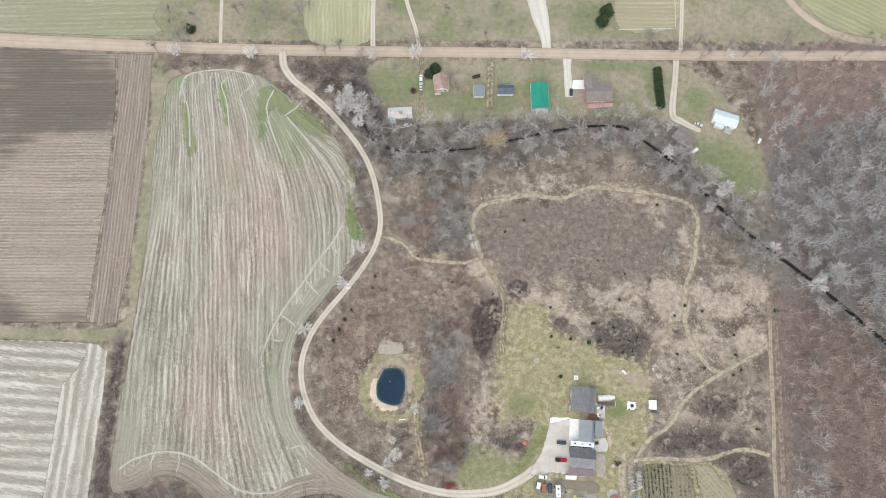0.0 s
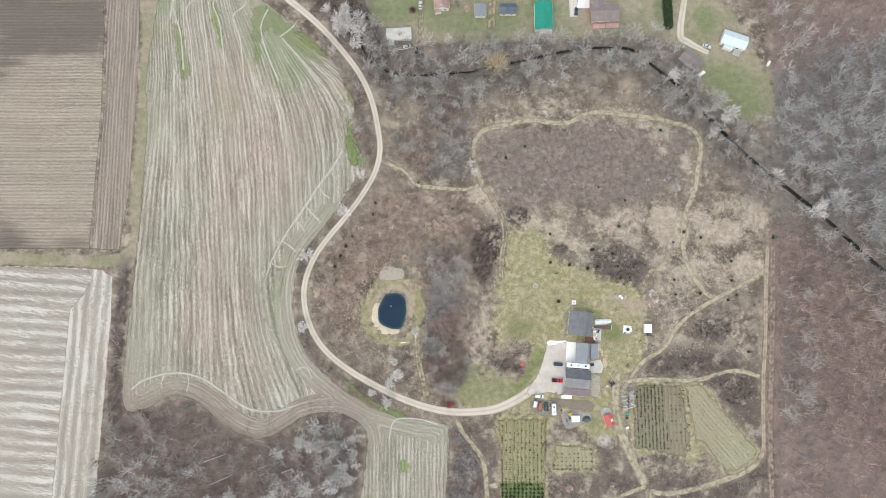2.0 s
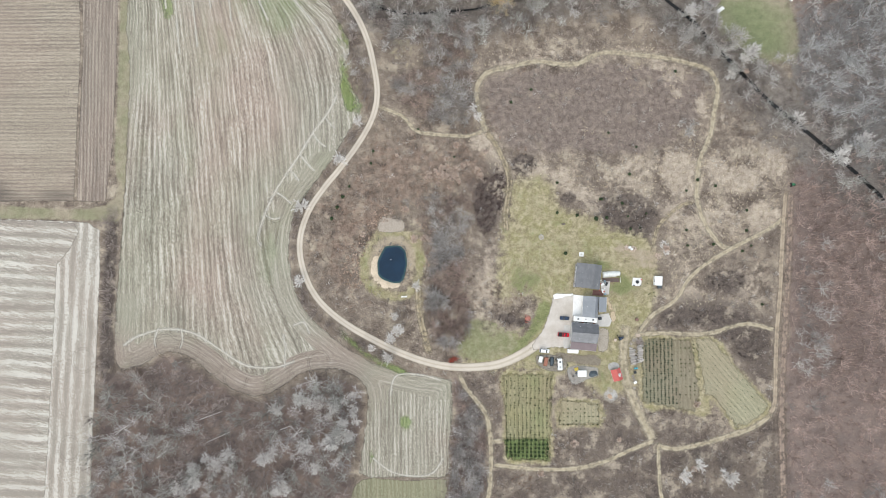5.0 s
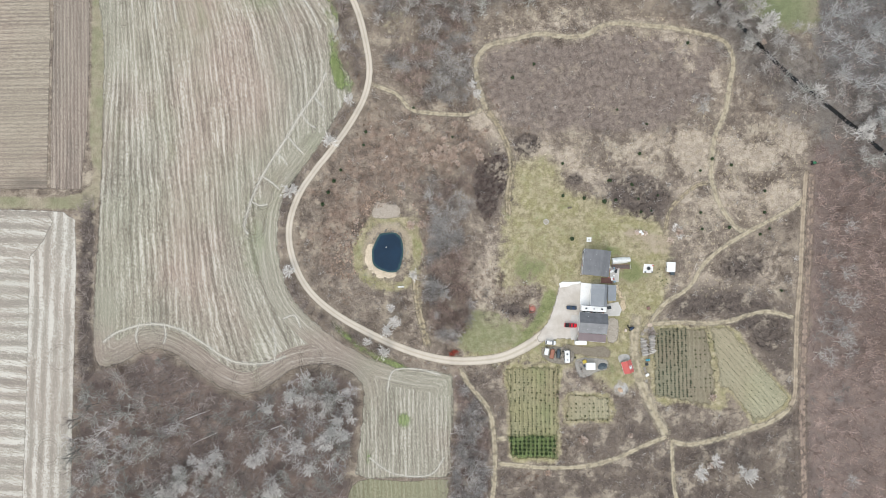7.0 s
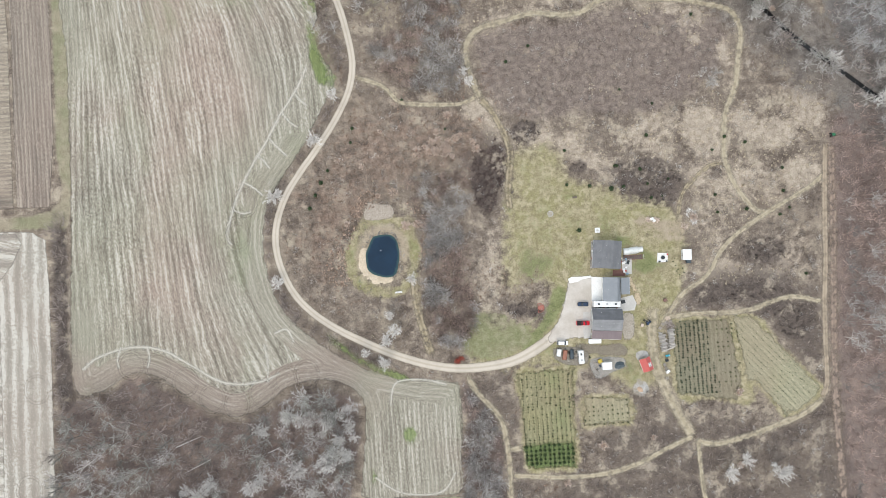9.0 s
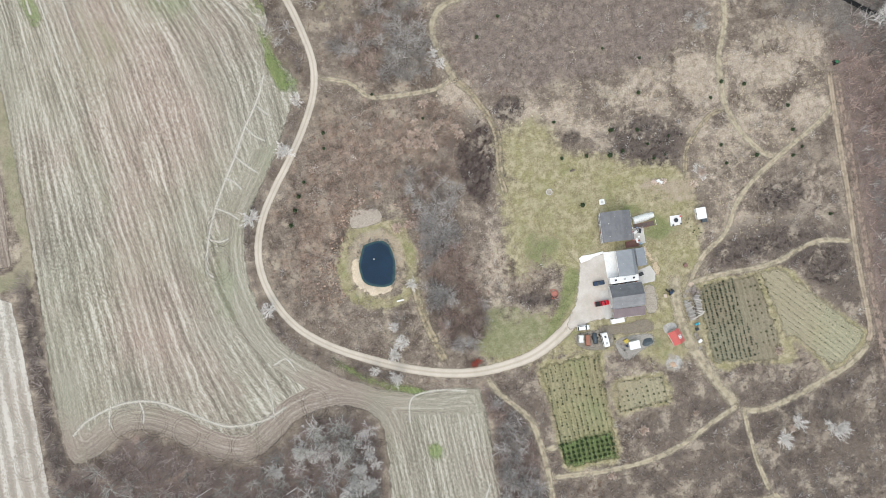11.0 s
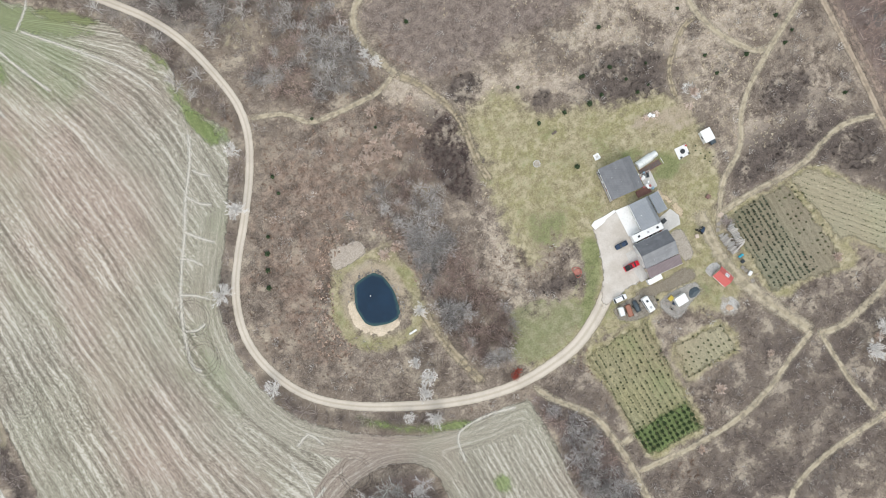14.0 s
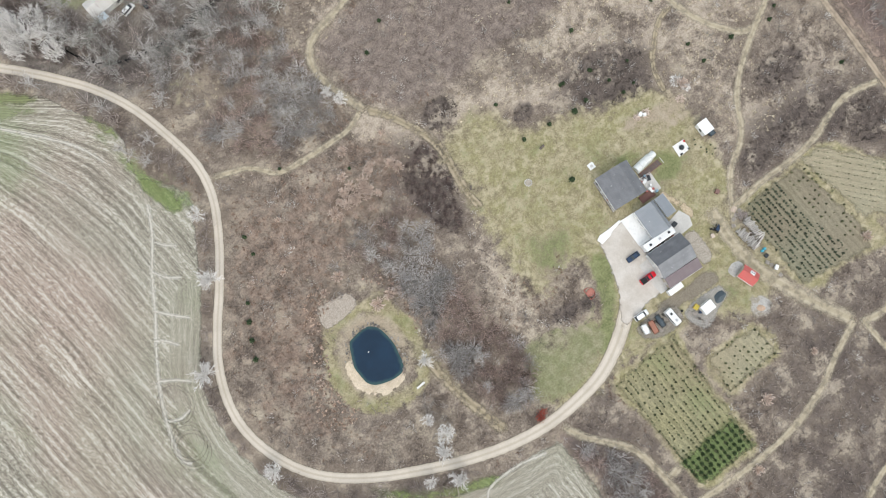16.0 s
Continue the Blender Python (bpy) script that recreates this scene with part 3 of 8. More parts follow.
def build_ground():
    step = 2.0
    axis_x = np.r_[-2200, -1200, -700, -450, np.arange(-330, 330, step), 330, 450, 700, 1200, 2200]
    axis_y = np.r_[-2200, -1200, -700, -450, np.arange(-280, 270, step), 270, 450, 700, 1200, 2200]
    gx, gy = np.meshgrid(axis_x, axis_y)
    xy = np.c_[gx.ravel(), gy.ravel()]
    near = (np.abs(xy[:, 0]) < 340) & (xy[:, 1] > -300) & (xy[:, 1] < 290)
    z = np.zeros(len(xy))
    z[near] = ground_z(xy[near])
    nx, ny = len(axis_x), len(axis_y)
    i = (np.arange(ny - 1)[:, None] * nx + np.arange(nx - 1)).ravel()
    faces = np.c_[i, i + 1, i + nx + 1, i + nx]

    def most(*rings, edge=4.0):
        return np.max([soft(xy, r, edge) for r in rings], axis=0)

    north = np.clip((xy[:, 1] - 196) / 6, 0, 1)
    zones = {
        "lawn": np.maximum(np.maximum(most(LAWN, edge=12.0), most(GARDEN_EAST, GARDEN_WEST, GARDEN_SMALL, edge=4.0)), np.maximum(np.maximum(0.52 * most(NEIGHBOUR_LAWN, edge=8.0), np.maximum(np.maximum(0.55 * most(POND_YARD, edge=5.0), 0.4 * most(CLEARING, edge=8.0)), np.maximum(0.5 * most(BANK, edge=2.5), np.clip(1.25 - np.abs(depth_in(xy, POND_RING) + 7.0) / 3.2, 0, 1)))), 0.66 * north)),
        "green": np.max([0.42 * most(GREEN_SPOTS, GREEN_YARD, edge=12), 1.1 * most(DRIVE_GREEN, edge=4), 0.48 * most(LAWN_GREEN, edge=10), 0.62 * most(LAWN_WEST, edge=3), 0.45 * most( GREEN_FIELD, GREEN_WEST, edge=8), 1.0 * most(GREEN_HOUSE, GREEN_PORCH, edge=5), 0.8 * most(NEIGHBOUR_GREEN, edge=14), 0.46 * most(NEIGHBOUR_LAWN, edge=10), 0.25 * most(LAWN, edge=14), 0.34 * np.clip(1.25 - np.abs(depth_in(xy, POND_RING) + 7.0) / 3.2, 0, 1), 0.12 * most(CLEARING, edge=8), 0.4 * north], axis=0),
        "straw": np.max([0.45 * most(STRAW, edge=26), 0.46 * most(LOOP_EDGE, STRAW_EAST, STRAW_NORTH, STRAW_JUNCTION, edge=12), 0.6 * most(STRAW_BAND, edge=8), 0.8 * blobs(xy, PALE_GRASS, 1.0)], axis=0),
        "yard": np.maximum(np.maximum(most(NEIGHBOUR_LAWN, edge=8), most(GRASS_STRIP, edge=4)), np.maximum(0.5 * most(LAWN_WEST, edge=3), north * (xy[:, 1] < 330))),
        "lush": np.maximum(np.maximum(most(NEIGHBOUR_GREEN, edge=20), 0.3 * most(LAWN_WEST, edge=3)), blobs(xy, LUSH_SPOTS, 1.2)),
        "eastern": most(WOODS_EAST, WOODS_EAST_SOUTH, edge=10),
        "belt": np.clip(1.3 - from_line(xy, CREEK_LINE) / 20.0, 0, 1) * (xy[:, 1] < 170),
        "old": most(OLD_FIELD, edge=8),
        "grey": most(GREY_WOODS, edge=16),
        "mud": np.clip(1.35 - from_line(xy, CREEK_LINE) / 2.2, 0, 1) * (xy[:, 1] < 165),
        # the same dark mix also lies under verge woods, west hedge and thickets
        "bramble": np.maximum(np.maximum(np.maximum(0.8 * most(BRAMBLE, BRAMBLE_TRAIL, VERGE_WOODS, edge=12), np.maximum(blobs(xy, DARK_SCRUB), 1.0 * blobs(xy, DARK_STRIPS))), 0.8 * most(BRAMBLE_WEST, BRAMBLE_GARDEN, edge=14)), np.maximum(np.maximum(1.1 * most(HEDGE_WEST, edge=3), 0.55 * most(SOUTH_SCRUB, DRIVE_VERGE, edge=8)), 0.12 * most(THICKET_POND, THICKET_NORTH, THICKET_SOUTH, edge=8))),
        "litter": most(WOODS_EAST, WOODS_EAST_SOUTH, WOODS_SOUTHWEST, WOODS_SOUTH, edge=8),
        "rust": 0.5 * most(RUST, edge=24),
        "sand": most(BEACH, edge=2.0),
        "gravel": 1.0 * most(GRAVEL_RING, edge=2.5),
        "dirt": np.maximum(0.6 * most(YARD_DIRT, edge=3.0), 0.72 * np.clip(1 - np.abs(depth_in(xy, POND_RING) + 2.0) / 4.0, 0, 1)),
    }
    ob = mesh_object("ground", np.c_[xy, z], faces, ground_material(), attrs=zones, smooth=True)
    return tagged(ob, "brown weedy old-field ground with straw and yellow-green turf", "ground", kind="structure")


build_ground()


# ---------------------------------------------------------------- water
def water_material(name, deep, shallow=None):
    s = Shade(name)
    ripple = s.noise(1.2, s.position(), 4, 0.6)
    shore = s.band(s.math("ADD", s.attr("edge"), s.math("MULTIPLY", s.math("SUBTRACT", s.noise(0.5), 0.5), 1.0)), 1.3, 0.1) if shallow else 0.0
    s.bsdf.inputs["Specular IOR Level"].default_value = 0.3
    return s.done(s.mix(shore, s.mix(s.band(s.noise(0.12), 0.35, 0.7), deep, tuple(v * 1.3 for v in deep)), shallow or deep), 0.08, ripple, 0.05, 0.05)


def build_pond():
    outer = POND_RING.mean(0) + (POND_RING - POND_RING.mean(0)) * 1.02
    tagged(patch("pond_water", outer, 3.0, water_material("pond_water", (0.006, 0.021, 0.043), (0.035, 0.075, 0.075)), -0.42, "dark blue still pond water in an egg-shaped basin", "pond"), kind="structure")


build_pond()
ribbon("creek_water", CREEK, [0.5, 0.8, 1.3, 1.8, 2.2], water_material("creek_water", (0.012, 0.012, 0.012)), -1.05, "narrow dark creek water between wooded banks", "creek")


# ---------------------------------------------------------------- fields
def stubble_material(name, base, chaff, soil, spacing, green=0.0, streak=0.5, dark=0.0, ragged=1.5, sway=1.0, cover=1.0, comb=0.05, heart=None):
    """Harvested rows: the row coordinate drives broken lines of chaff and soil; passes along the edge where turn is set."""
    s = Shade(name)
    p = s.position()
    edge, turn = s.attr("edge"), s.attr("turn")
    by_edge = s.math("MULTIPLY", s.band(s.math("SUBTRACT", edge, s.math("MULTIPLY", s.band(turn, 1.3, 1.7), 12.0)), 10.6, 10.0), s.band(turn, 0.45, 0.55))
    raw = s.math("ADD", s.math("MULTIPLY", s.attr("rows"), s.math("SUBTRACT", 1.0, by_edge)), s.math("MULTIPLY", edge, s.math("MULTIPLY", by_edge, 1.4)))
    tuft = s.noise(1.3, p, 5, 0.75)
    jag = s.math("MULTIPLY", s.math("SUBTRACT", s.noise(0.3, p, 3, 0.6), 0.5), 0.4 * sway)
    warp = s.math("MULTIPLY", s.math("SUBTRACT", s.noise(0.04, p, 3), 0.5), 3.5 * sway)
    u = s.math("DIVIDE", s.math("ADD", raw, s.math("ADD", jag, warp)), spacing)
    sep = s.t.nodes.new("ShaderNodeSeparateXYZ")
    s.put(sep.inputs[0], p)
    along = s.math("ADD", s.math("MULTIPLY", sep.outputs[1], 0.03), s.math("MULTIPLY", sep.outputs[0], 0.012))
    ux = s.node("ShaderNodeCombineXYZ", 0, X=u, Y=along)
    fine = s.noise(2.6, ux, 6, 0.9)
    broad = s.noise(0.6, ux, 3, 0.65)
    shred = s.noise(4.0, s.node("ShaderNodeCombineXYZ", 0, X=u, Y=s.math("MULTIPLY", along, 7.0)), 4, 0.8)
    wave = s.math("SINE", s.math("MULTIPLY", u, 6.2832))
    wide = s.noise(0.02, p, 3, 0.55)
    c = s.mix(s.band(tuft, 0.3, 0.7), tuple(v * 0.72 for v in base), tuple(v * 1.05 for v in base))
    c = s.mix(s.math("MULTIPLY", s.band(wide, 0.42, 0.58), 0.65), c, tuple(a * 0.5 + b * 0.5 for a, b in zip(base, (0.26, 0.19, 0.155))))
    if heart:
        c = s.mix(s.math("MULTIPLY", s.band(s.math("ADD", edge, s.math("MULTIPLY", s.math("SUBTRACT", s.noise(0.03, p, 3), 0.5), 60.0)), 14.0, 46.0), 0.75), c, s.mix(tuft, tuple(v * 0.75 for v in heart), heart))
    if green:
        c = s.mix(s.math("MULTIPLY", s.band(s.noise(0.016, p, 3), 0.44, 0.6), 0.4), c, s.mix(tuft, (0.2, 0.205, 0.14), (0.36, 0.355, 0.265)))
    grit = s.noise(3.6, p, 3, 0.7)
    c = s.mix(s.math("MULTIPLY", s.band(grit, 0.52, 0.66), 0.5), c, chaff)
    c = s.mix(s.math("MULTIPLY", s.band(grit, 0.48, 0.34), 0.55), c, soil)
    bits = s.math("ADD", s.math("MULTIPLY", s.math("SUBTRACT", tuft, 0.5), 0.2), s.math("MULTIPLY", s.math("SUBTRACT", shred, 0.5), 0.6))
    line = s.math("ADD", s.math("MULTIPLY", wave, s.math("MULTIPLY", comb, s.math("SUBTRACT", 1.0, s.math("MULTIPLY", by_edge, 0.35)))), s.math("ADD", s.math("ADD", s.math("MULTIPLY", fine, 0.66), s.math("MULTIPLY", broad, 0.34)), bits))
    force = s.math("ADD", 0.55, s.math("MULTIPLY", s.band(s.noise(0.035, s.stretch(1, 3, 1), 3), 0.35, 0.65), 0.45))
    force = s.math("MULTIPLY", force, s.math("SUBTRACT", 1.0, s.math("MULTIPLY", by_edge, 0.45)))
    c = s.mix(s.math("MULTIPLY", by_edge, s.math("MULTIPLY", s.math("MULTIPLY", s.band(sep.outputs[0], -30.0, -45.0), s.band(sep.outputs[1], -26.0, -40.0)), 0.7)), c, s.mix(tuft, (0.2, 0.15, 0.125), (0.36, 0.29, 0.245)))
    c = s.mix(s.math("MULTIPLY", s.band(line, 0.515, 0.60), s.math("MULTIPLY", force, streak)), c, chaff)
    c = s.mix(s.math("MULTIPLY", s.band(line, 0.475, 0.41), s.math("MULTIPLY", force, streak * 0.9)), c, soil)
    if dark:
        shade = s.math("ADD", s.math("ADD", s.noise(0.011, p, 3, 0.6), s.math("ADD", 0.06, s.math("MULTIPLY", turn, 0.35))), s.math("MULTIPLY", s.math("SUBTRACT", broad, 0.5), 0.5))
        c = s.mix(s.math("MULTIPLY", s.band(shade, 0.46, 0.62), dark), c, tuple(v * 0.55 for v in soil))
    if green:
        patchy = s.math("ADD", s.noise(0.028, s.stretch(1, 2.2, 1), 3, 0.6), s.math("MULTIPLY", s.math("SUBTRACT", tuft, 0.5), 0.45))
        patchy = s.math("ADD", patchy, s.math("MULTIPLY", s.band(sep.outputs[1], 95.0, 165.0), 0.1))
        c = s.mix(s.math("MULTIPLY", s.band(patchy, 0.56, 0.78), green), c, (0.17, 0.225, 0.10))
    ridge = s.math("ADD", s.math("MULTIPLY", fine, 0.8), tuft)
    fray = s.math("ADD", edge, s.math("ADD", s.math("MULTIPLY", s.math("SUBTRACT", tuft, 0.5), 0.6 * ragged), s.math("MULTIPLY", s.math("SUBTRACT", s.noise(0.22, p, 3, 0.6), 0.5), 2.0 * ragged)))
    return s.done(c, 0.95, ridge, 0.5, 0.15, alpha=s.math("MULTIPLY", s.band(fray, 0.1 * ragged, 0.9 * ragged), cover))


def field_rows(ring, turn):
    """Straight rows along the heading turn (degrees from north)."""
    a = radians(turn)
    return lambda v: v[:, 0] * math.cos(a) + v[:, 1] * math.sin(a)


ROW_GUIDES = [
    (-157.0, [(-157, -60), (-158, -36), (-159.4, -10), (-159.5, 20), (-157, 60), (-154, 95), (-153, 130), (-155, 158), (-156, 180)]),
    (-125.7, [(-119, -60), (-120, -36), (-121, 5), (-122.8, 33), (-125.7, 62), (-128.7, 93), (-132.8, 125), (-137, 158), (-139, 180)]),
    (-92.9, [(-62, -60), (-74, -37), (-79, -26), (-86, -9), (-90, 10), (-91.5, 35), (-92.9, 62), (-94.8, 83), (-97.8, 109), (-103.8, 132), (-111.7, 158), (-118, 180)]),
    (-67.6, [(-38, -60), (-46, -30), (-58, 0), (-64, 30), (-67.6, 62), (-69.2, 87), (-73.1, 106), (-80.3, 129), (-92.5, 154), (-106, 180)]),
    (-51.8, [(-26, -60), (-34, -30), (-46, 0), (-50, 30), (-51.8, 62), (-52.7, 93), (-55.7, 110), (-64.7, 127), (-79.5, 145), (-98, 166), (-106, 180)]),
]


def stubble_rows(v):
    """Rows that run between guide lines, bending with the field's east side."""
    at = [np.interp(v[:, 1], [p[1] for p in line], [p[0] for p in line]) for _, line in ROW_GUIDES]
    u = [k for k, _ in ROW_GUIDES]
    out = u[0] + (v[:, 0] - at[0]) * (u[1] - u[0]) / (at[1] - at[0])
    for i in range(1, len(u) - 1):
        here = u[i] + (v[:, 0] - at[i]) * (u[i + 1] - u[i]) / np.maximum(at[i + 1] - at[i], 4.0)
        out = np.where(v[:, 0] > at[i], here, out)
    return out


def stubble_turn(v):
    """Where the passes follow the edge: along the south and east sides."""
    return np.where((v[:, 1] < -64) & (v[:, 0] > -44), 0.0, np.clip((62 - v[:, 1]) / 6, 0, 1) * np.clip(np.maximum((v[:, 0] + 128) / 6, (-8 - v[:, 1]) / 6), 0, 1))


FIELD_RING = spline(FIELD, 4, True)
patch("field_1", FIELD_RING, 2.0, stubble_material("corn_stubble", (0.32, 0.295, 0.232), (0.59, 0.55, 0.48), (0.1, 0.083, 0.07), 2.5, green=0.5, streak=0.82, comb=0.04, sway=0.6, heart=(0.4, 0.3, 0.245)), 0.03, "harvested corn stubble field with pale chaff rows greening in patches", "field", stubble_rows, stubble_turn)
LIGHT_SOIL = [(-222.1, 129.3), (-205.2, 141.1), (-186.2, 139.4), (-179.5, 109.7), (-181.9, 68.7), (-183.0, 43.2), (-206.6, 44.7), (-220.9, 81.1)]


def fade(v):
    """Where the ploughed soil has dried pale."""
    return -soft(v, LIGHT_SOIL, 30)


for name, outline, turn, label, base, chaff, soil, gap, green in (
    ("field_2", WEST_PLOT, 90, "ploughed field with soil rows from dark to straw coloured", (0.325, 0.275, 0.215), (0.43, 0.375, 0.3), (0.17, 0.143, 0.125), 1.8, 0.0),
    ("field_3", WEST_STRIP, 0, "narrow brown headland strip ploughed lengthwise", (0.27, 0.225, 0.185), (0.4, 0.345, 0.285), (0.13, 0.108, 0.095), 1.7, 0.0),
    ("field_4", PALE_PLOT, -2, "pale chaff-covered field with broad cut swaths", (0.42, 0.385, 0.33), (0.66, 0.63, 0.57), (0.22, 0.19, 0.16), 5.0, 0.0),
    ("field_0", PALE_CROSS, 86, "pale chaff field cut crosswise in broad swaths", (0.40, 0.365, 0.31), (0.64, 0.61, 0.55), (0.2, 0.175, 0.15), 6.0, 0.0),
    ("field_5", NORTH_PLOT, 92, "grey-green pasture field beyond the road", (0.3, 0.3, 0.19), (0.4, 0.38, 0.28), (0.22, 0.22, 0.13), 3.0, 0.3),
    ("field_6", NORTH_STRIP, 0, "mown pale-green hay strip beyond the road", (0.4, 0.385, 0.24), (0.5, 0.47, 0.33), (0.3, 0.3, 0.17), 2.4, 0.2),
    ("field_7", PADDOCK, 90, "straw-coloured fenced paddock", (0.38, 0.335, 0.22), (0.47, 0.42, 0.3), (0.29, 0.26, 0.16), 2.6, 0.1),
    ("field_8", EAST_PLOT, 60, "greenish hay field beside a curved track", (0.34, 0.33, 0.19), (0.43, 0.4, 0.26), (0.25, 0.25, 0.13), 3.0, 0.25),
    ("field_9", GREEN_END, 0, "short green grass strip at the stubble field's end", (0.25, 0.245, 0.155), (0.35, 0.32, 0.23), (0.17, 0.155, 0.1), 2.0, 0.5),
    ("field_10", YOUNG_PLOT, 0, "grey-green nursery turf between seedling rows", (0.22, 0.196, 0.13), (0.31, 0.275, 0.19), (0.13, 0.118, 0.08), 2.2, 0.1),
    ("field_11", STRIPE_PLOT, 40, "nursery turf mown in narrow diagonal strips", (0.34, 0.312, 0.205), (0.48, 0.435, 0.3), (0.2, 0.19, 0.12), 2.0, 0.15),
    ("field_12", GARDEN_WEST, -1, "yellowish nursery turf between seedling rows", (0.265, 0.242, 0.135), (0.42, 0.38, 0.21), (0.16, 0.147, 0.08), 2.1, 0.8),
    ("field_13", GARDEN_SMALL, 0, "straw-coloured nursery turf in a small plot", (0.325, 0.287, 0.18), (0.44, 0.39, 0.255), (0.21, 0.188, 0.11), 2.1, 0.2),
):
    ring = spline(outline, 3, True) if name not in ("field_0", "field_2", "field_3", "field_4", "field_10", "field_11", "field_12", "field_13") else np.array(outline)
    patch(name, ring, 4.0, stubble_material(name + "_soil", base, chaff, soil, gap, green, 0.7 if gap > 4 else 0.45 if len(name) > 7 else 0.85, 0.75 if name == "field_2" else 0.0, 2.6 if len(name) > 7 else 0.8, 0.3 if name in ("field_2", "field_3") else 1.0, comb=0.03 if name == "field_11" else 0.06 if len(name) > 7 else 0.09 if gap > 4 else 0.05), 0.02 + 0.004 * (int(name[6:]) or 14), label, "field", field_rows(ring, turn), fade if name == "field_2" else None)


GREEN_PATCHES = [
    [(-51.6, 129.7), (-48.8, 122.6), (-46.4, 109.7), (-40.6, 89.0), (-36.7, 82.2), (-40.7, 78.3), (-48.4, 85.7), (-50.6, 102.7)],
    [(-101.9, 167.1), (-92.5, 170.7), (-77.5, 158.5), (-59.2, 138.0), (-66.9, 136.3), (-83.3, 148.1), (-93.1, 153.3), (-95.0, 132.9), (-99.9, 136.2)],
    [(-144.7, 156.6), (-139.7, 160.8), (-135.4, 148.0), (-131.8, 132.1), (-134.8, 124.5), (-140.5, 132.1)], [(-125.5, 170.6), (-119.1, 170.6), (-114.2, 148.1), (-115.9, 141.2), (-122.2, 153.2)],
    [(-20.3, -70.9), (-14.8, -70.4), (-12.7, -77.3), (-16.8, -80.8), (-21.2, -77.2)],
    [(-35.6, -87.9), (-32.3, -89.3), (-31.8, -94.3), (-35.1, -95.3)], [(-91.0, 0.7), (-88.2, -0.2), (-87.7, -7.6), (-90.4, -8.4)],
    [(-38.1, -43.3), (-21.5, -48.4), (-19.9, -51.2), (-32.6, -48.3)],
]
BRIGHT_PATCHES = [
    [(-50.9, 128.6), (-46.6, 122.4), (-43.3, 112.7), (-43.1, 105.1), (-45.1, 106.8), (-48.0, 114.7), (-51.2, 123.9)],
    [(-48.9, 97.7), (-44.6, 95.2), (-41.3, 88.7), (-40.6, 81.6), (-44.2, 78.6), (-48.3, 82.8), (-49.3, 90.8)],
    [(-74.8, 156.5), (-66.1, 149.6), (-59.4, 143.0), (-56.6, 136.6), (-63.6, 140.2), (-77.7, 152.3)],
    [(-49.6, -27.9), (-40.9, -35.0), (-32.0, -41.5), (-14.7, -49.7), (-16.3, -53.8), (-33.8, -46.0), (-42.6, -39.3), (-50.1, -32.3)],
]
bright_m = stubble_material("bright_grass", (0.205, 0.265, 0.095), (0.33, 0.36, 0.18), (0.15, 0.175, 0.075), 2.3, 0.0, 0.8, 0.0, 2.2, 1.0, 0.72)
for i, outline in enumerate(BRIGHT_PATCHES):
    patch("grass_patch", spline(outline, 4, True), 2.0, bright_m, 0.052 + 0.002 * i, "bright green grass edging the stubble field", "grass", stubble_rows)
patch("fir_turf", np.array([(30.3, -82.7), (41.6, -82.3), (54.4, -82.4), (54.4, -95.1), (43.2, -95.2), (31.7, -94.3)]), 3.0, stubble_material("fir_turf", (0.16, 0.215, 0.08), (0.26, 0.31, 0.14), (0.12, 0.15, 0.06), 1.0, 0.0, 0.5, 0.0, 3.0, 1.0, 0.8), 0.076, "green turf between the nursery firs", "grass", stubble_rows)
grass_m = stubble_material("volunteer_grass", (0.27, 0.345, 0.14), (0.4, 0.44, 0.24), (0.18, 0.215, 0.085), 2.3, 0.3, 0.9, 0.0, 3.6, 1.0, 0.65)
for i, outline in enumerate(GREEN_PATCHES):
    patch("grass_patch", spline(outline, 4, True), 2.0, grass_m, 0.034 + 0.002 * i, "bright green grass patch spreading into the stubble", "grass", stubble_rows)


# ---------------------------------------------------------------- roads and trails
def track_material(name, wheel, middle, edge_fade=0.25, ruts=0.45, cover=0.0, jag=1.0):
    """A driven strip: two pale wheel lines, a middle, and sides that fray into the ground."""
    s = Shade(name)
    p = s.position()
    across = s.math("ABSOLUTE", s.attr("across"))
    tuft = s.noise(1.8, p, 5, 0.7)
    wide = s.noise(0.15, p, 3, 0.6)
    off = s.math("ABSOLUTE", s.math("SUBTRACT", across, ruts))
    c = s.mix(s.band(s.math("ADD", off, s.math("MULTIPLY", s.math("SUBTRACT", tuft, 0.5), 0.3)), 0.12, 0.34), wheel, middle)
    c = s.mix(s.math("MULTIPLY", s.band(wide, 0.4, 0.7), 0.35), c, tuple(v * 0.78 for v in middle))
    c = s.mix(s.math("MULTIPLY", s.band(tuft, 0.5, 0.8), 0.3), c, tuple(v * 0.65 for v in middle))
    fray = s.math("ADD", across, s.math("ADD", s.math("MULTIPLY", s.math("SUBTRACT", tuft, 0.5), 0.5 * jag), s.math("MULTIPLY", s.math("SUBTRACT", s.noise(0.5, p, 3), 0.5), 0.6 * jag)))
    alpha = s.band(fray, 1.0, 1.0 - edge_fade)
    if cover:
        alpha = s.math("MULTIPLY", alpha, s.band(s.math("ADD", s.attr("ends"), s.math("SUBTRACT", tuft, 0.5)), 0.0, 0.35))
        alpha = s.math("MULTIPLY", alpha, s.math("SUBTRACT", 1.0, s.math("MULTIPLY", s.band(s.noise(0.4, p, 3), 0.4, 0.65), cover)))
    return s.done(c, 0.95, tuft, 0.5, 0.06, alpha=alpha)


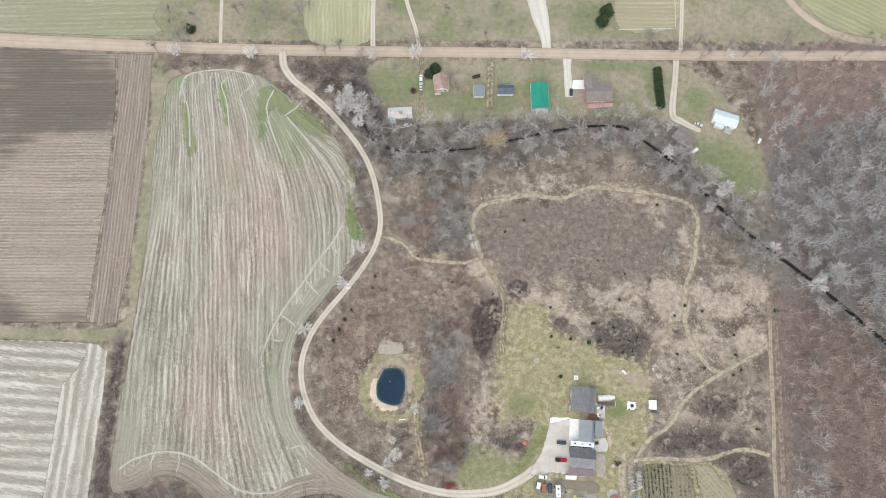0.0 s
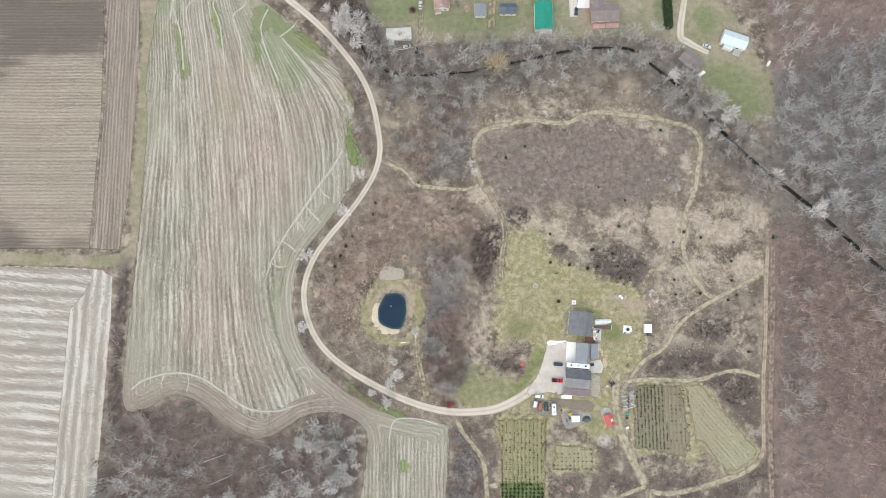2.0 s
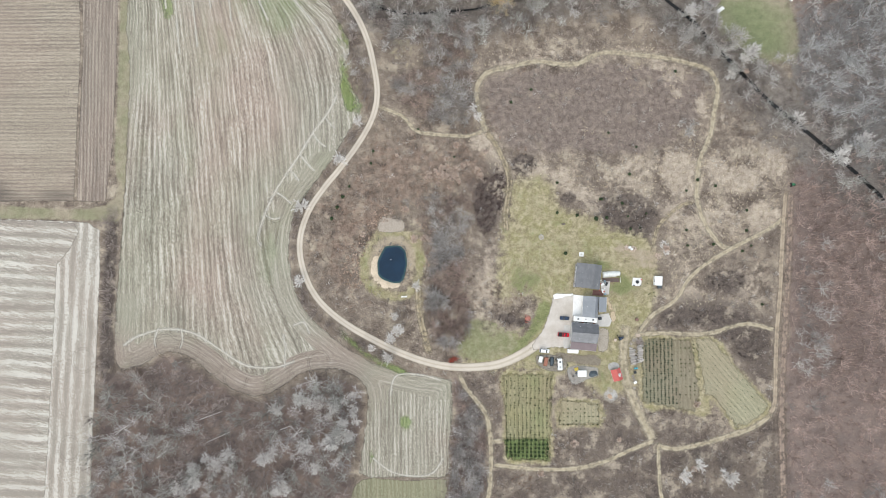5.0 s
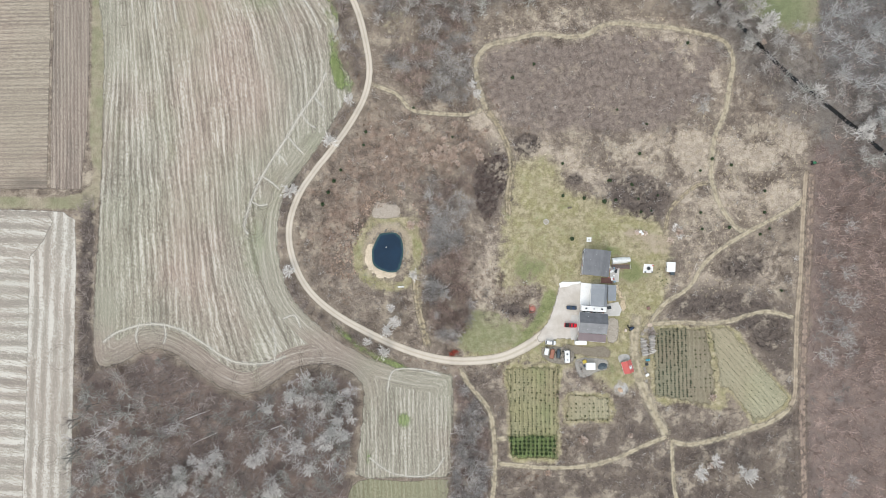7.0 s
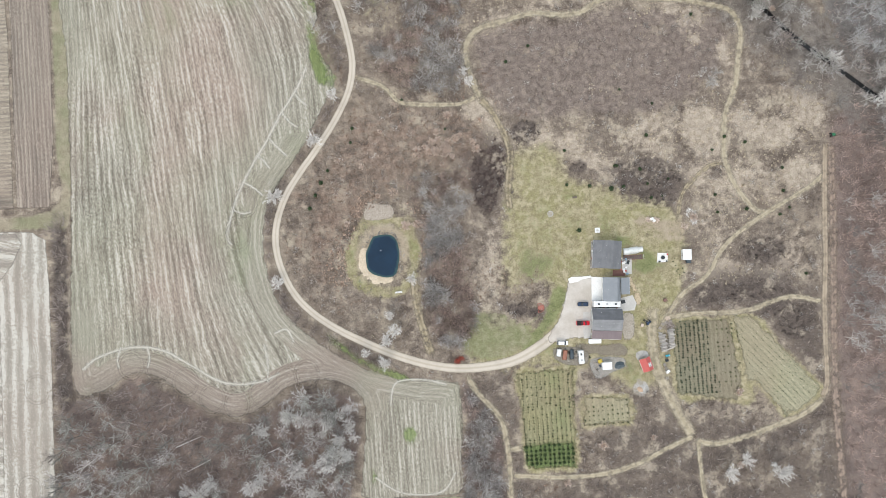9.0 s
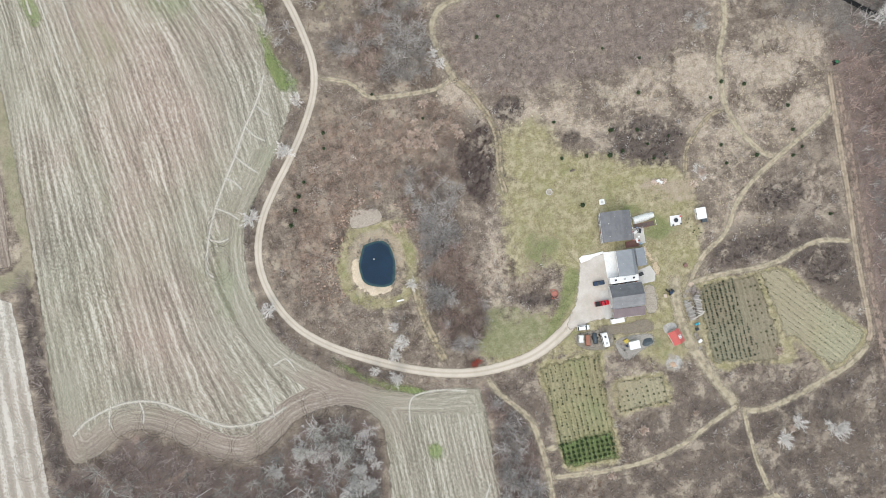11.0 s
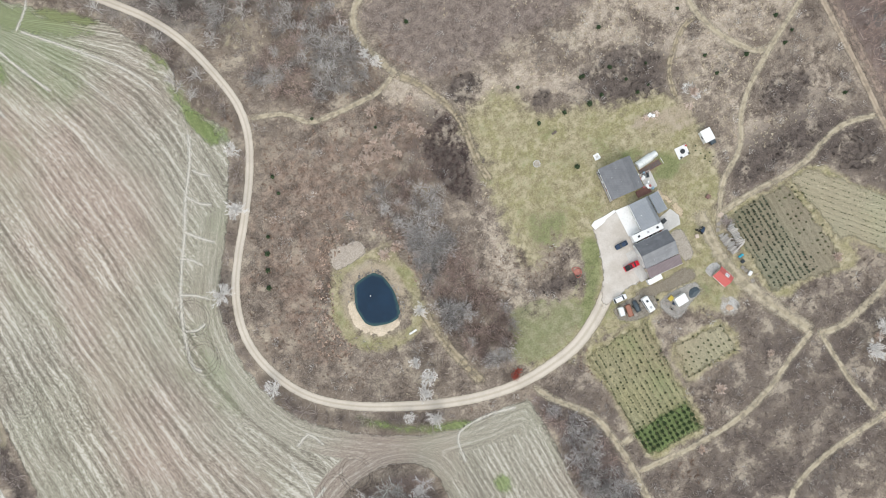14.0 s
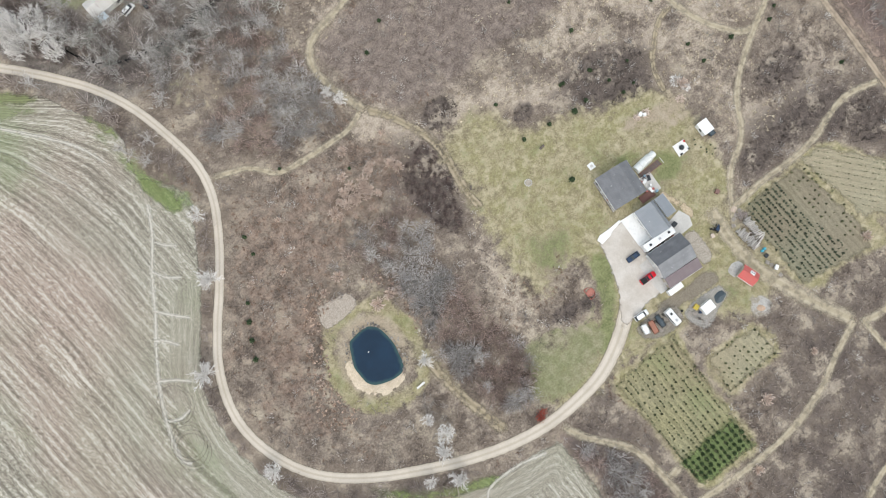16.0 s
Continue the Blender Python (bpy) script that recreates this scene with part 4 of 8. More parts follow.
GRAVEL = track_material("gravel_road", (0.56, 0.50, 0.425), (0.46, 0.40, 0.325), 0.25, 0.4, 0.0, 0.45)
COUNTY = track_material("county_road", (0.475, 0.385, 0.305), (0.42, 0.335, 0.262), 0.15, 0.3, 0.0, 0.5)
TRAIL = track_material("mown_trail", (0.46, 0.395, 0.295), (0.385, 0.33, 0.235), 0.85, 0.42, 0.45)
FAINT = track_material("faint_trail", (0.36, 0.30, 0.215), (0.27, 0.225, 0.15), 0.6, 0.42, 0.65)
BOUNDARY = track_material("boundary_trail", (0.41, 0.335, 0.255), (0.34, 0.275, 0.205), 0.7, 0.4, 0.35)
SOIL = track_material("bare_dirt_trail", (0.33, 0.255, 0.205), (0.26, 0.2, 0.163), 0.8, 0.4, 0.65)
CONCRETE_DRIVE = track_material("pale_concrete_drive", (0.6, 0.565, 0.5), (0.54, 0.5, 0.44), 0.12, 0.4, 0.0, 0.35)
ribbon("road_1", ROAD, [11, 9, 7.6, 7.4, 7.4, 7.2, 7.2], COUNTY, 0.116, "straight tan gravel county road", "road")
ribbon("road_2", DRIVE, [5.5, 3.7, 3.4, 3.5, 3.6, 4.4, 6.0], GRAVEL, 0.128, "winding pale gravel driveway with two wheel lines", "driveway")
TRAILS = [
    ("mown grass trail leading off the gravel drive", TRAIL, 3.4, [(-30.0, 82.1), (-23.3, 79.8), (-17.2, 76.7), (-13.6, 72.4), (-9.9, 69.3), (-2.4, 68.1), (7.4, 67.2), (16.4, 67.1), (23.7, 70.1)]),
    ("mown grass trail looping round the old field", TRAIL, 4.4, [(24.8, 67.6), (22.1, 76.1), (20.2, 83.7), (19.7, 90.8), (22.3, 96.5), (27.4, 100.1), (35.9, 101.8), (50.0, 104.8), (64.1, 103.2), (72.6, 104.0), (78.3, 107.4), (86.8, 109.3), (100.9, 108.1), (115.0, 106.3), (129.1, 103.0), (136.9, 100.4), (140.8, 95.0), (141.7, 88.4), (139.8, 79.1), (138.2, 70.0), (135.7, 62.4), (132.2, 55.4), (130.6, 47.5), (129.8, 39.0), (130.2, 32.0), (132.8, 23.6), (136.1, 17.4), (141.5, 10.9), (147.2, 8.8)]),
    ("two-rut grass trail past the dark brambles", FAINT, 4.0, [(23.7, 69.6), (28.4, 63.9), (31.9, 56.8), (34.6, 49.8), (35.9, 42.7), (34.4, 32.9), (33.5, 25.9), (33.9, 17.5)]),
    ("bare dirt trail through the eastern scrub", TRAIL, 3.6, [(175.1, 26.0), (167.9, 20.4), (157.9, 14.9), (149.4, 10.8), (139.4, 5.3), (130.9, -0.2), (123.7, -7.1), (119.4, -14.0), (115.1, -18.1), (108.0, -22.2), (103.2, -26.6), (99.4, -31.8), (94.6, -38.7)]),
    ("grass trail along the tree nursery's north side", TRAIL, 3.6, [(97.5, -33.2), (112.0, -32.5), (125.9, -33.2), (137.1, -32.2), (145.5, -29.6), (154.0, -28.3), (162.3, -30.0), (167.8, -32.0)]),
    ("boundary trail along the eastern woods", BOUNDARY, 3.6, [(174.9, 38.6), (173.0, 21.8), (171.3, 2.2), (170.0, -14.5), (168.1, -31.2), (166.8, -50.6), (165.8, -67.1), (162.8, -73.7)]),
    ("red-brown bare dirt strip along the woods' edge", SOIL, 5.0, [(177.2, 38.2), (175.7, 11.6), (173.1, -20.3), (170.4, -51.9), (168.8, -83.4), (168.8, -114.8), (168.8, -145.9)]),
    ("wide worn grass track leading south from the yard", TRAIL, 7.5, [(93.1, -27.6), (91.2, -38.7), (91.5, -51.1), (95.2, -63.5), (99.9, -74.6), (105.8, -86.2)]),
    ("grass trail curving east past the nursery", TRAIL, 4.2, [(105.2, -87.3), (116.3, -89.3), (130.2, -86.8), (144.2, -82.8), (155.4, -79.1), (164.5, -72.6)]),
    ("grass trail curving west below the nursery", TRAIL, 3.6, [(106.4, -85.1), (94.1, -89.6), (82.9, -94.4), (71.8, -97.5), (60.7, -98.7), (46.9, -98.5), (33.2, -97.0), (25.5, -96.1)]),
    ("dirt trail along the southern thicket", TRAIL, 4.0, [(9.4, -51.0), (12.9, -58.4), (18.4, -65.4), (23.0, -72.3), (24.5, -81.9), (24.9, -92.8), (24.2, -106.4), (22.4, -117.3), (21.7, -133.5)]),
    ("short grass trail into the nursery", TRAIL, 4.0, [(24.5, -84.9), (27.8, -84.9), (32.0, -84.1)]),
    ("two-rut track through grey brambles", FAINT, 2.8, [(129.1, 32.6), (123.2, 31.8), (116.1, 26.8), (109.8, 20.1), (106.7, 9.8)]),
    ("faint worn path below the pond", FAINT, 4.5, [(-10.6, -7.1), (-9.7, -20.9), (-7.5, -32.0), (-4.9, -42.5)]),
    ("grass trail running south from the crossing", TRAIL, 3.4, [(107.6, -85.7), (107.6, -98.4), (108.2, -110.1), (110.4, -121.9)]),
    ("grass trail through the southern scrub", TRAIL, 3.4, [(31.1, -138.5), (63.4, -133.0), (70.8, -129.3), (80.1, -126.3), (93.3, -124.6), (113.2, -123.8)]),
    ("grass trail bending out of the southern scrub", TRAIL, 3.4, [(110.4, -121.9), (117.8, -129.5), (125.3, -134.1), (138.7, -135.9)]),
]
for i, (text, m, width, line) in enumerate(TRAILS):
    ribbon("trail", line, width, m, 0.045 + 0.004 * i, text, "trail", per=6, ragged=0.25)
for i, (text, m, width, line) in enumerate((
    ("gravel lane running north from the road", GRAVEL, 3.6, [(-36.9, 195.2), (-37.3, 210.7), (-37.5, 237.2)]),
    ("narrow gravel lane running north from the road", GRAVEL, 2.8, [(-10.1, 194.6), (-12.4, 207.1), (-16.9, 222.0), (-20.4, 237.3)]),
    ("narrow lane running north from the road", GRAVEL, 2.4, [(-124.9, 194.9), (-125.8, 210.4), (-127.0, 236.7)]),
    ("pale concrete driveway widening northwards", CONCRETE_DRIVE, [5, 7, 11, 13], [(64.0, 193.4), (63.2, 203.7), (60.7, 216.7), (57.4, 237.7)]),
    ("twin-rut farm lane running north", GRAVEL, 3.0, [(141.7, 192.2), (143.7, 207.7), (147.2, 238.1)]),
    ("curved pale farm track beside a hay field", COUNTY, 5.0, [(205.1, 238.4), (210.8, 225.0), (222.4, 211.8), (239.4, 202.1), (263.2, 198.5), (293.6, 197.2)]),
    ("pale concrete driveway to the brick house", CONCRETE_DRIVE, [7, 4.5, 5, 5], [(75.7, 189.8), (75.3, 181.9), (75.4, 171.2), (75.4, 163.4)]),
    ("dirt driveway to the blue-roofed house", GRAVEL, [4.5, 4, 5, 5, 3], [(139.2, 190.0), (137.1, 174.9), (133.6, 153.8), (138.0, 148.6), (148.6, 142.8)]),
    ("grassy two-rut lane beside the cottage", FAINT, 3.6, [(-8.7, 188.8), (-8.3, 170.9), (-8.8, 151.7)]),
    ("worn grass lane between the sheds", FAINT, 6.0, [(31.1, 188.2), (30.8, 174.6), (29.8, 155.3)]),
)):
    ribbon("lane", line, width, m, 0.05 + 0.004 * i, text, "lane", per=5)


def yard_material():
    s = Shade("pale_gravel")
    p = s.position()
    fine, wide, clump = s.noise(2.2, p, 5, 0.7), s.noise(0.12, p, 4, 0.6), s.noise(0.5, p, 3, 0.6)
    c = s.mix(s.band(wide, 0.38, 0.62), (0.56, 0.515, 0.465), (0.465, 0.415, 0.36))
    c = s.mix(s.math("MULTIPLY", s.band(fine, 0.4, 0.75), 0.4), c, (0.36, 0.32, 0.28))
    c = s.mix(s.math("MULTIPLY", s.band(clump, 0.58, 0.72), 0.4), c, (0.62, 0.59, 0.55))
    fray = s.math("ADD", s.attr("edge"), s.math("MULTIPLY", s.math("SUBTRACT", clump, 0.5), 2.4))
    return s.done(c, 0.95, fine, 0.5, 0.05, alpha=s.band(fray, 0.1, 1.0))


def bare_material(name, dark, light, cover=0.9, rim=0.7):
    """Open soil with clods, stains and a frayed rim."""
    s = Shade(name)
    p = s.position()
    fine, clod = s.noise(2.4, p, 5, 0.75), s.noise(0.7, p, 4, 0.65)
    c = s.mix(s.band(fine, 0.32, 0.68), dark, light)
    c = s.mix(s.math("MULTIPLY", s.band(clod, 0.46, 0.7), 0.42), c, tuple(v * 0.68 for v in dark))
    fray = s.math("ADD", s.attr("edge"), s.math("MULTIPLY", s.math("SUBTRACT", s.noise(1.3, p, 4, 0.65), 0.5), 1.7))
    return s.done(c, 0.95, fine, 0.6, 0.08, alpha=s.math("MULTIPLY", s.band(fray, 0.0, rim), cover))


for k, (name, outline, dark, light, text) in enumerate((
    ("bare_plot", [(-28.2, 26.9), (-22.6, 25.9), (-17.4, 24.6), (-17.0, 19.6), (-21.3, 18.6), (-25.3, 18.4), (-30.3, 19.3), (-30.0, 23.5)], (0.3, 0.25, 0.205), (0.52, 0.455, 0.385), "raked bare grey-tan soil plot above the pond"),
    ("sand_spill", [(82.2, -13.4), (84.4, -13.8), (85.8, -17.5), (87.6, -22.0), (88.2, -25.6), (85.6, -27.4), (84.6, -24.0), (84.4, -20.5), (82.8, -18.0)], (0.42, 0.33, 0.22), (0.62, 0.51, 0.37), "spill of yellow sand behind the garage annex"),
    ("worn_pad", [(78.8, -30.5), (83.9, -30.3), (84.2, -36.0), (83.0, -41.0), (78.6, -40.8)], (0.29, 0.25, 0.205), (0.5, 0.45, 0.385), "worn gravelly soil behind the workshop"),
    ("gravel_bay", [(62.6, -49.6), (66.5, -47.8), (73.0, -47.9), (78.6, -49.2), (79.2, -53.4), (73.6, -55.2), (69.0, -57.4), (64.6, -57.0)], (0.3, 0.28, 0.252), (0.5, 0.472, 0.435), "grey gravel bay round the small white shed"),
    ("worn_yard", [(57.2, -41.0), (62.9, -41.6), (70.3, -42.6), (77.0, -42.4), (80.5, -45.0), (79.0, -48.6), (72.0, -48.2), (62.0, -46.9), (57.0, -44.6)], (0.19, 0.16, 0.125), (0.36, 0.31, 0.25), "rutted brown earth between workshop and gravel bay"),
    ("van_bay", [(47.6, -42.8), (52.0, -42.0), (58.0, -42.6), (63.3, -45.6), (62.8, -50.2), (58.8, -51.4), (52.5, -50.6), (47.6, -47.3)], (0.2, 0.175, 0.145), (0.4, 0.36, 0.305), "stony brown earth under the parked trailers"),
)):
    patch(name, spline(outline, 4, True), 1.5 if k < 3 else 2.4, bare_material(name, dark, light, *((0.9, 0.7) if k < 3 else (0.72, 1.0))), 0.052 + 0.004 * k, text, "bare ground")

pad_m = yard_material()
patch("parking_yard", spline(PAD, 5, True), 3.0, pad_m, 0.14, "pale gravel parking yard before the garages", "yard")
white_slab = plain("new_concrete", (0.78, 0.77, 0.75), (0.7, 0.69, 0.67), 0.8, grain=2.0, vary=0)


# ---------------------------------------------------------------- chaff lines and turning marks on the stubble
def chaff_material(name, colour, cover):
    s = Shade(name)
    p = s.position()
    bits = s.noise(1.4, p, 4, 0.7)
    across = s.math("ABSOLUTE", s.attr("across"))
    alpha = s.band(s.math("ADD", across, s.math("MULTIPLY", s.math("SUBTRACT", bits, 0.46), 2.0)), 1.0, 0.0)
    alpha = s.math("MULTIPLY", alpha, cover)
    return s.done(s.mix(bits, tuple(v * 0.8 for v in colour), colour), 0.95, bits, 0.4, 0.05, alpha=alpha)


CHAFF, RUT = chaff_material("pale_chaff", (0.66, 0.62, 0.54), 0.75), chaff_material("wheel_rut", (0.17, 0.145, 0.125), 0.32)
chaff_lines = [
    [(-50.7, 88.0), (-55.5, 78.7), (-63.1, 68.3), (-69.5, 57.7), (-75.6, 48.8), (-81.5, 39.3), (-86.5, 28.5), (-89.9, 16.5), (-88.2, 12.6)],
    [(-56.3, 76.4), (-54.1, 73.6), (-51.3, 71.0)], [(-62.5, 68.9), (-59.7, 64.6), (-56.1, 61.8)],
    [(-69.2, 58.3), (-65.3, 53.4), (-61.7, 49.8)], [(-81.5, 39.6), (-77.1, 36.8), (-73.2, 33.1)],
    [(-86.2, 27.6), (-82.6, 25.9), (-78.8, 26.4)], [(-75.1, 50.7), (-72.3, 48.7), (-69.5, 44.8)],
    [(-155.9, -36.4), (-148.3, -31.5), (-134.5, -28.4), (-120.8, -30.8), (-108.4, -38.6), (-96.0, -46.4), (-82.2, -47.7), (-71.2, -44.5)],
    [(-138.7, -27.8), (-140.6, -33.3), (-140.0, -37.1)], [(-127.6, -28.5), (-126.8, -33.4), (-127.9, -37.8)],
    [(-77.2, -31.2), (-76.1, -39.5), (-76.7, -47.8)], [(-72.5, -27.2), (-67.0, -25.8), (-64.2, -31.4)],
    [(-145.2, 161.8), (-143.8, 174.1), (-136.5, 178.3), (-120.5, 179.8), (-105.8, 177.0)],
    [(-143.8, 174.1), (-143.8, 167.0), (-139.3, 153.2), (-136.8, 132.8)], [(-135.8, 178.4), (-132.8, 173.4), (-136.7, 166.3), (-133.3, 146.3), (-129.8, 109.7)],
    [(-128.1, 178.4), (-128.4, 170.6), (-124.8, 146.3), (-120.8, 113.0)], [(-117.0, 175.9), (-122.3, 170.6), (-118.2, 158.4), (-114.3, 132.8)],
    [(-108.1, 177.7), (-104.4, 170.7), (-111.2, 162.9), (-106.8, 149.8), (-103.9, 126.2)], [(-92.3, 167.2), (-95.8, 156.7), (-91.7, 141.3), (-85.2, 126.2)],
    [(-85.1, 151.6), (-79.0, 156.7), (-76.0, 160.9)], [(-84.0, 150.5), (-71.6, 136.3), (-58.4, 119.6), (-53.4, 108.2)],
    [(-33.4, -92.1), (-21.9, -99.8), (-5.4, -100.6), (1.5, -92.5)], [(-24.4, -62.1), (-21.6, -52.5), (-10.5, -51.8), (0.5, -54.7)],
]
for i, line in enumerate(chaff_lines):
    ribbon("chaff_line", line, 2.4 if i in (0, 7, 12) else 1.9, CHAFF, 0.06 + 0.003 * i, "pale chaff line left by a harvester in stubble", "chaff", ragged=0.4)
for i, line in enumerate(([(-80.1, 135.7), (-73.1, 123.3), (-67.2, 109.4), (-63.3, 95.8), (-61.4, 82.8), (-61.8, 71.4)], [(-81.6, 133.5), (-75.2, 121.6), (-69.6, 108.4), (-66.1, 95.1), (-64.1, 82.2), (-64.7, 71.4)])):
    ribbon("wheel_line", line, 1.1, RUT, 0.13 + 0.003 * i, "dark wheel line pressed into the stubble", "wheel rut", ragged=0.4)
for i, (x, y) in enumerate([(-145.7, 117.0), (-146.9, 78.0), (-147.2, 36.0), (-84.9, 18.7), (-175.6, -43.3), (-181.3, -86.1), (-81.5, 30.4), (-85.4, 15.9), (-135.0, -36.1), (-123.5, -37.9), (-111.9, -45.1), (-100.9, -53.0), (-90.5, -56.4), (-79.5, -52.1), (-68.4, -47.8), (-59.6, -45.8)]):
    for r in (4.6, 5.6):
        a = np.linspace(0, 6.2, 18)
        ribbon("turning_mark", [(x + r * math.cos(t), y + 1.15 * r * math.sin(t)) for t in a], 0.55, RUT, 0.15 + 0.004 * i + (r > 5) * 0.002, "faint round wheel rut left by a turning tractor", "wheel rut", per=2, columns=3)


# ---------------------------------------------------------------- plants: stems, trees, groves
class Stems:
    """Collects tapered stems as plain triangles."""

    def __init__(self):
        self.v, self.f, self.n = [], [], 0

    def ring(self, p, d, r, turn):
        d = d / (np.linalg.norm(d) + 1e-9)
        a = np.cross(d, (0.31, 0.77, 0.55))
        a /= np.linalg.norm(a) + 1e-9
        b = np.cross(d, a)
        ang = turn + np.arange(3) * 2.0944
        return p + r * (np.cos(ang)[:, None] * a + np.sin(ang)[:, None] * b)

    def tube(self, p, q, r, s, turn=0.0):
        self.v += [self.ring(p, q - p, r, turn), self.ring(q, q - p, s, turn)]
        n = self.n
        for i in range(3):
            j = (i + 1) % 3
            self.f += [(n + i, n + j, n + 3 + j), (n + i, n + 3 + j, n + 3 + i)]
        self.n += 6

    def spike(self, p, q, r, turn=0.0):
        self.v += [self.ring(p, q - p, r, turn), q[None]]
        n = self.n
        self.f += [(n, n + 1, n + 3), (n + 1, n + 2, n + 3), (n + 2, n, n + 3)]
        self.n += 4

    def arrays(self):
        return np.concatenate(self.v), np.array(self.f)


def unit(a, e):
    return np.array([math.cos(a) * math.cos(e), math.sin(a) * math.cos(e), math.sin(e)])


def bare_tree(seed, height=10.0, spread=4.5, limbs=8, subs=4, twigs=4, trunks=1, thick=1.0):
    """Trunk and limbs, and the twigs of the crown, as two sets of stems."""
    g = np.random.default_rng(seed)
    wood, fine = Stems(), Stems()
    for k in range(trunks):
        base = np.array([0.0, 0.0, -0.1]) + (unit(k * 2.1, 0) * 0.35 if trunks > 1 else 0)
        lean = g.normal(0, 0.05, 2) + (np.array([math.cos(k * 2.1), math.sin(k * 2.1)]) * 0.22 if trunks > 1 else 0)
        axis = np.array([*lean, 1.0])
        knots = [base + axis * height * f + np.r_[g.normal(0, 0.15, 2), 0] * (f > 0) for f in (0, 0.3, 0.62, 0.95)]
        radii = np.array([0.24, 0.19, 0.13, 0.06]) * thick * height / 10
        for i in range(3):
            wood.tube(knots[i], knots[i + 1], radii[i], radii[i + 1])
        for i in range(limbs):
            f = 0.2 + 0.68 * (i + g.random()) / limbs
            j = min(int(f / 0.32), 2)
            start = base + axis * height * f
            az = i * 2.4 + g.normal(0, 0.3)
            size = spread * (1.25 - 0.75 * max(f - 0.3, 0)) * g.uniform(0.75, 1.15)
            mid = start + unit(az, g.uniform(0.3, 0.7)) * size * 0.45
            end = mid + unit(az + g.normal(0, 0.25), g.uniform(0.35, 0.9)) * size * 0.65
            r = max(radii[j] * 0.42, 0.058)
            wood.tube(start, mid, r, r * 0.7)
            wood.spike(mid, end, r * 0.7)
            for m in range(subs):
                t = 0.2 + 0.75 * (m + g.random()) / subs
                p = start + (mid - start) * 2 * t if t < 0.5 else mid + (end - mid) * (2 * t - 1)
                q = p + unit(az + g.choice((-1, 1)) * g.uniform(0.3, 0.9), g.uniform(0.2, 1.0)) * size * g.uniform(0.32, 0.55)
                fine.spike(p, q, r * 0.55, g.random())
                for _ in range(twigs):
                    u = p + (q - p) * g.uniform(0.1, 0.75)
                    fine.spike(u, u + unit(az + g.normal(0, 1.0), g.uniform(0.1, 1.2)) * size * g.uniform(0.18, 0.36), r * 0.3 + 0.018, g.random())
    return wood.arrays(), fine.arrays()


def joined(*sets):
    v, f, n = [], [], 0
    for a, b in sets:
        v.append(a), f.append(b + n)
        n += len(a)
    return np.concatenate(v), np.concatenate(f)


def spread_over(name, spots, shapes, material, low, high, label, category, seed=0, sink=0.05):
    """One object of many plants: each spot takes a shape, a turn and a size."""
    g = np.random.default_rng(seed)
    which, turn, size = g.integers(0, len(shapes), len(spots)), g.uniform(0, 6.283, len(spots)), g.uniform(low, high, len(spots))
    shade = g.random(len(spots))
    v, f, own, n = [], [], [], 0
    for k, (sv, sf) in enumerate(shapes):
        mine = np.flatnonzero(which == k)
        if not len(mine):
            continue
        c, s = np.cos(turn[mine])[:, None], np.sin(turn[mine])[:, None]
        x, y, z = sv.T
        z_scale = (size[mine] * g.uniform(0.8, 1.15, len(mine)))[:, None]
        w = np.stack([(x * c - y * s) * size[mine][:, None] + spots[mine, 0][:, None], (x * s + y * c) * size[mine][:, None] + spots[mine, 1][:, None], z * z_scale - sink], -1)
        v.append(w.reshape(-1, 3))
        own.append(np.repeat(shade[mine], len(sv)))
        f.append((sf[None] + (np.arange(len(mine)) * len(sv))[:, None, None] + n).reshape(-1, 3))
        n += len(mine) * len(sv)
    ob = mesh_object(name, np.concatenate(v), np.concatenate(f), material, attrs={"shade": np.concatenate(own)})
    return tagged(ob, label, category, kind="stuff")


def scatter(rings, gap, seed, keep=1.0, margin=0.0):
    """Spots about a gap apart inside the rings."""
    g = np.random.default_rng(seed)
    out = []
    for points in rings:
        ring = spline(points, 4, True)
        lo, hi = np.maximum(ring.min(0), (-335, -275)), np.minimum(ring.max(0), (335, 265))
        gx, gy = np.meshgrid(np.arange(lo[0], hi[0], gap), np.arange(lo[1], hi[1], gap))
        xy = np.c_[gx.ravel(), gy.ravel()]
        xy = xy + g.uniform(-0.48, 0.48, xy.shape) * gap
        xy = xy[g.random(len(xy)) < keep]
        out.append(xy[depth_in(xy, ring) > margin])
    return np.concatenate(out)


DRIVE_LINE = spline(DRIVE, 4)
ROAD_LINE = spline(ROAD, 4)
TRAIL_LINES = [(spline(line, 4), width) for _, m, width, line in TRAILS]


NEIGHBOURS = spline(NEIGHBOUR_LAWN, 4, True)


def clear(xy, room=1.0, trails=True, creek=2.2):
    """Leaves out spots on roads, trails, water and fields."""
    ok = (from_line(xy, DRIVE_LINE) > 2.6 + room) & (from_line(xy, ROAD_LINE) > 4.0 + room) & (from_line(xy, CREEK_LINE) > creek)
    ok &= (depth_in(xy, POND_RING) < -1.5) & (depth_in(xy, FIELD_RING) < -room * 0.6)
    for ring in (PAD, WEST_PLOT, WEST_STRIP, PALE_PLOT):
        ok &= depth_in(xy, np.array(ring)) < -0.3
    ok &= depth_in(xy, NEIGHBOURS) < 1.0
    if trails:
        for line, width in TRAIL_LINES:
            ok &= from_line(xy, line) > width * 0.5 + room * 0.3
    return xy[ok]


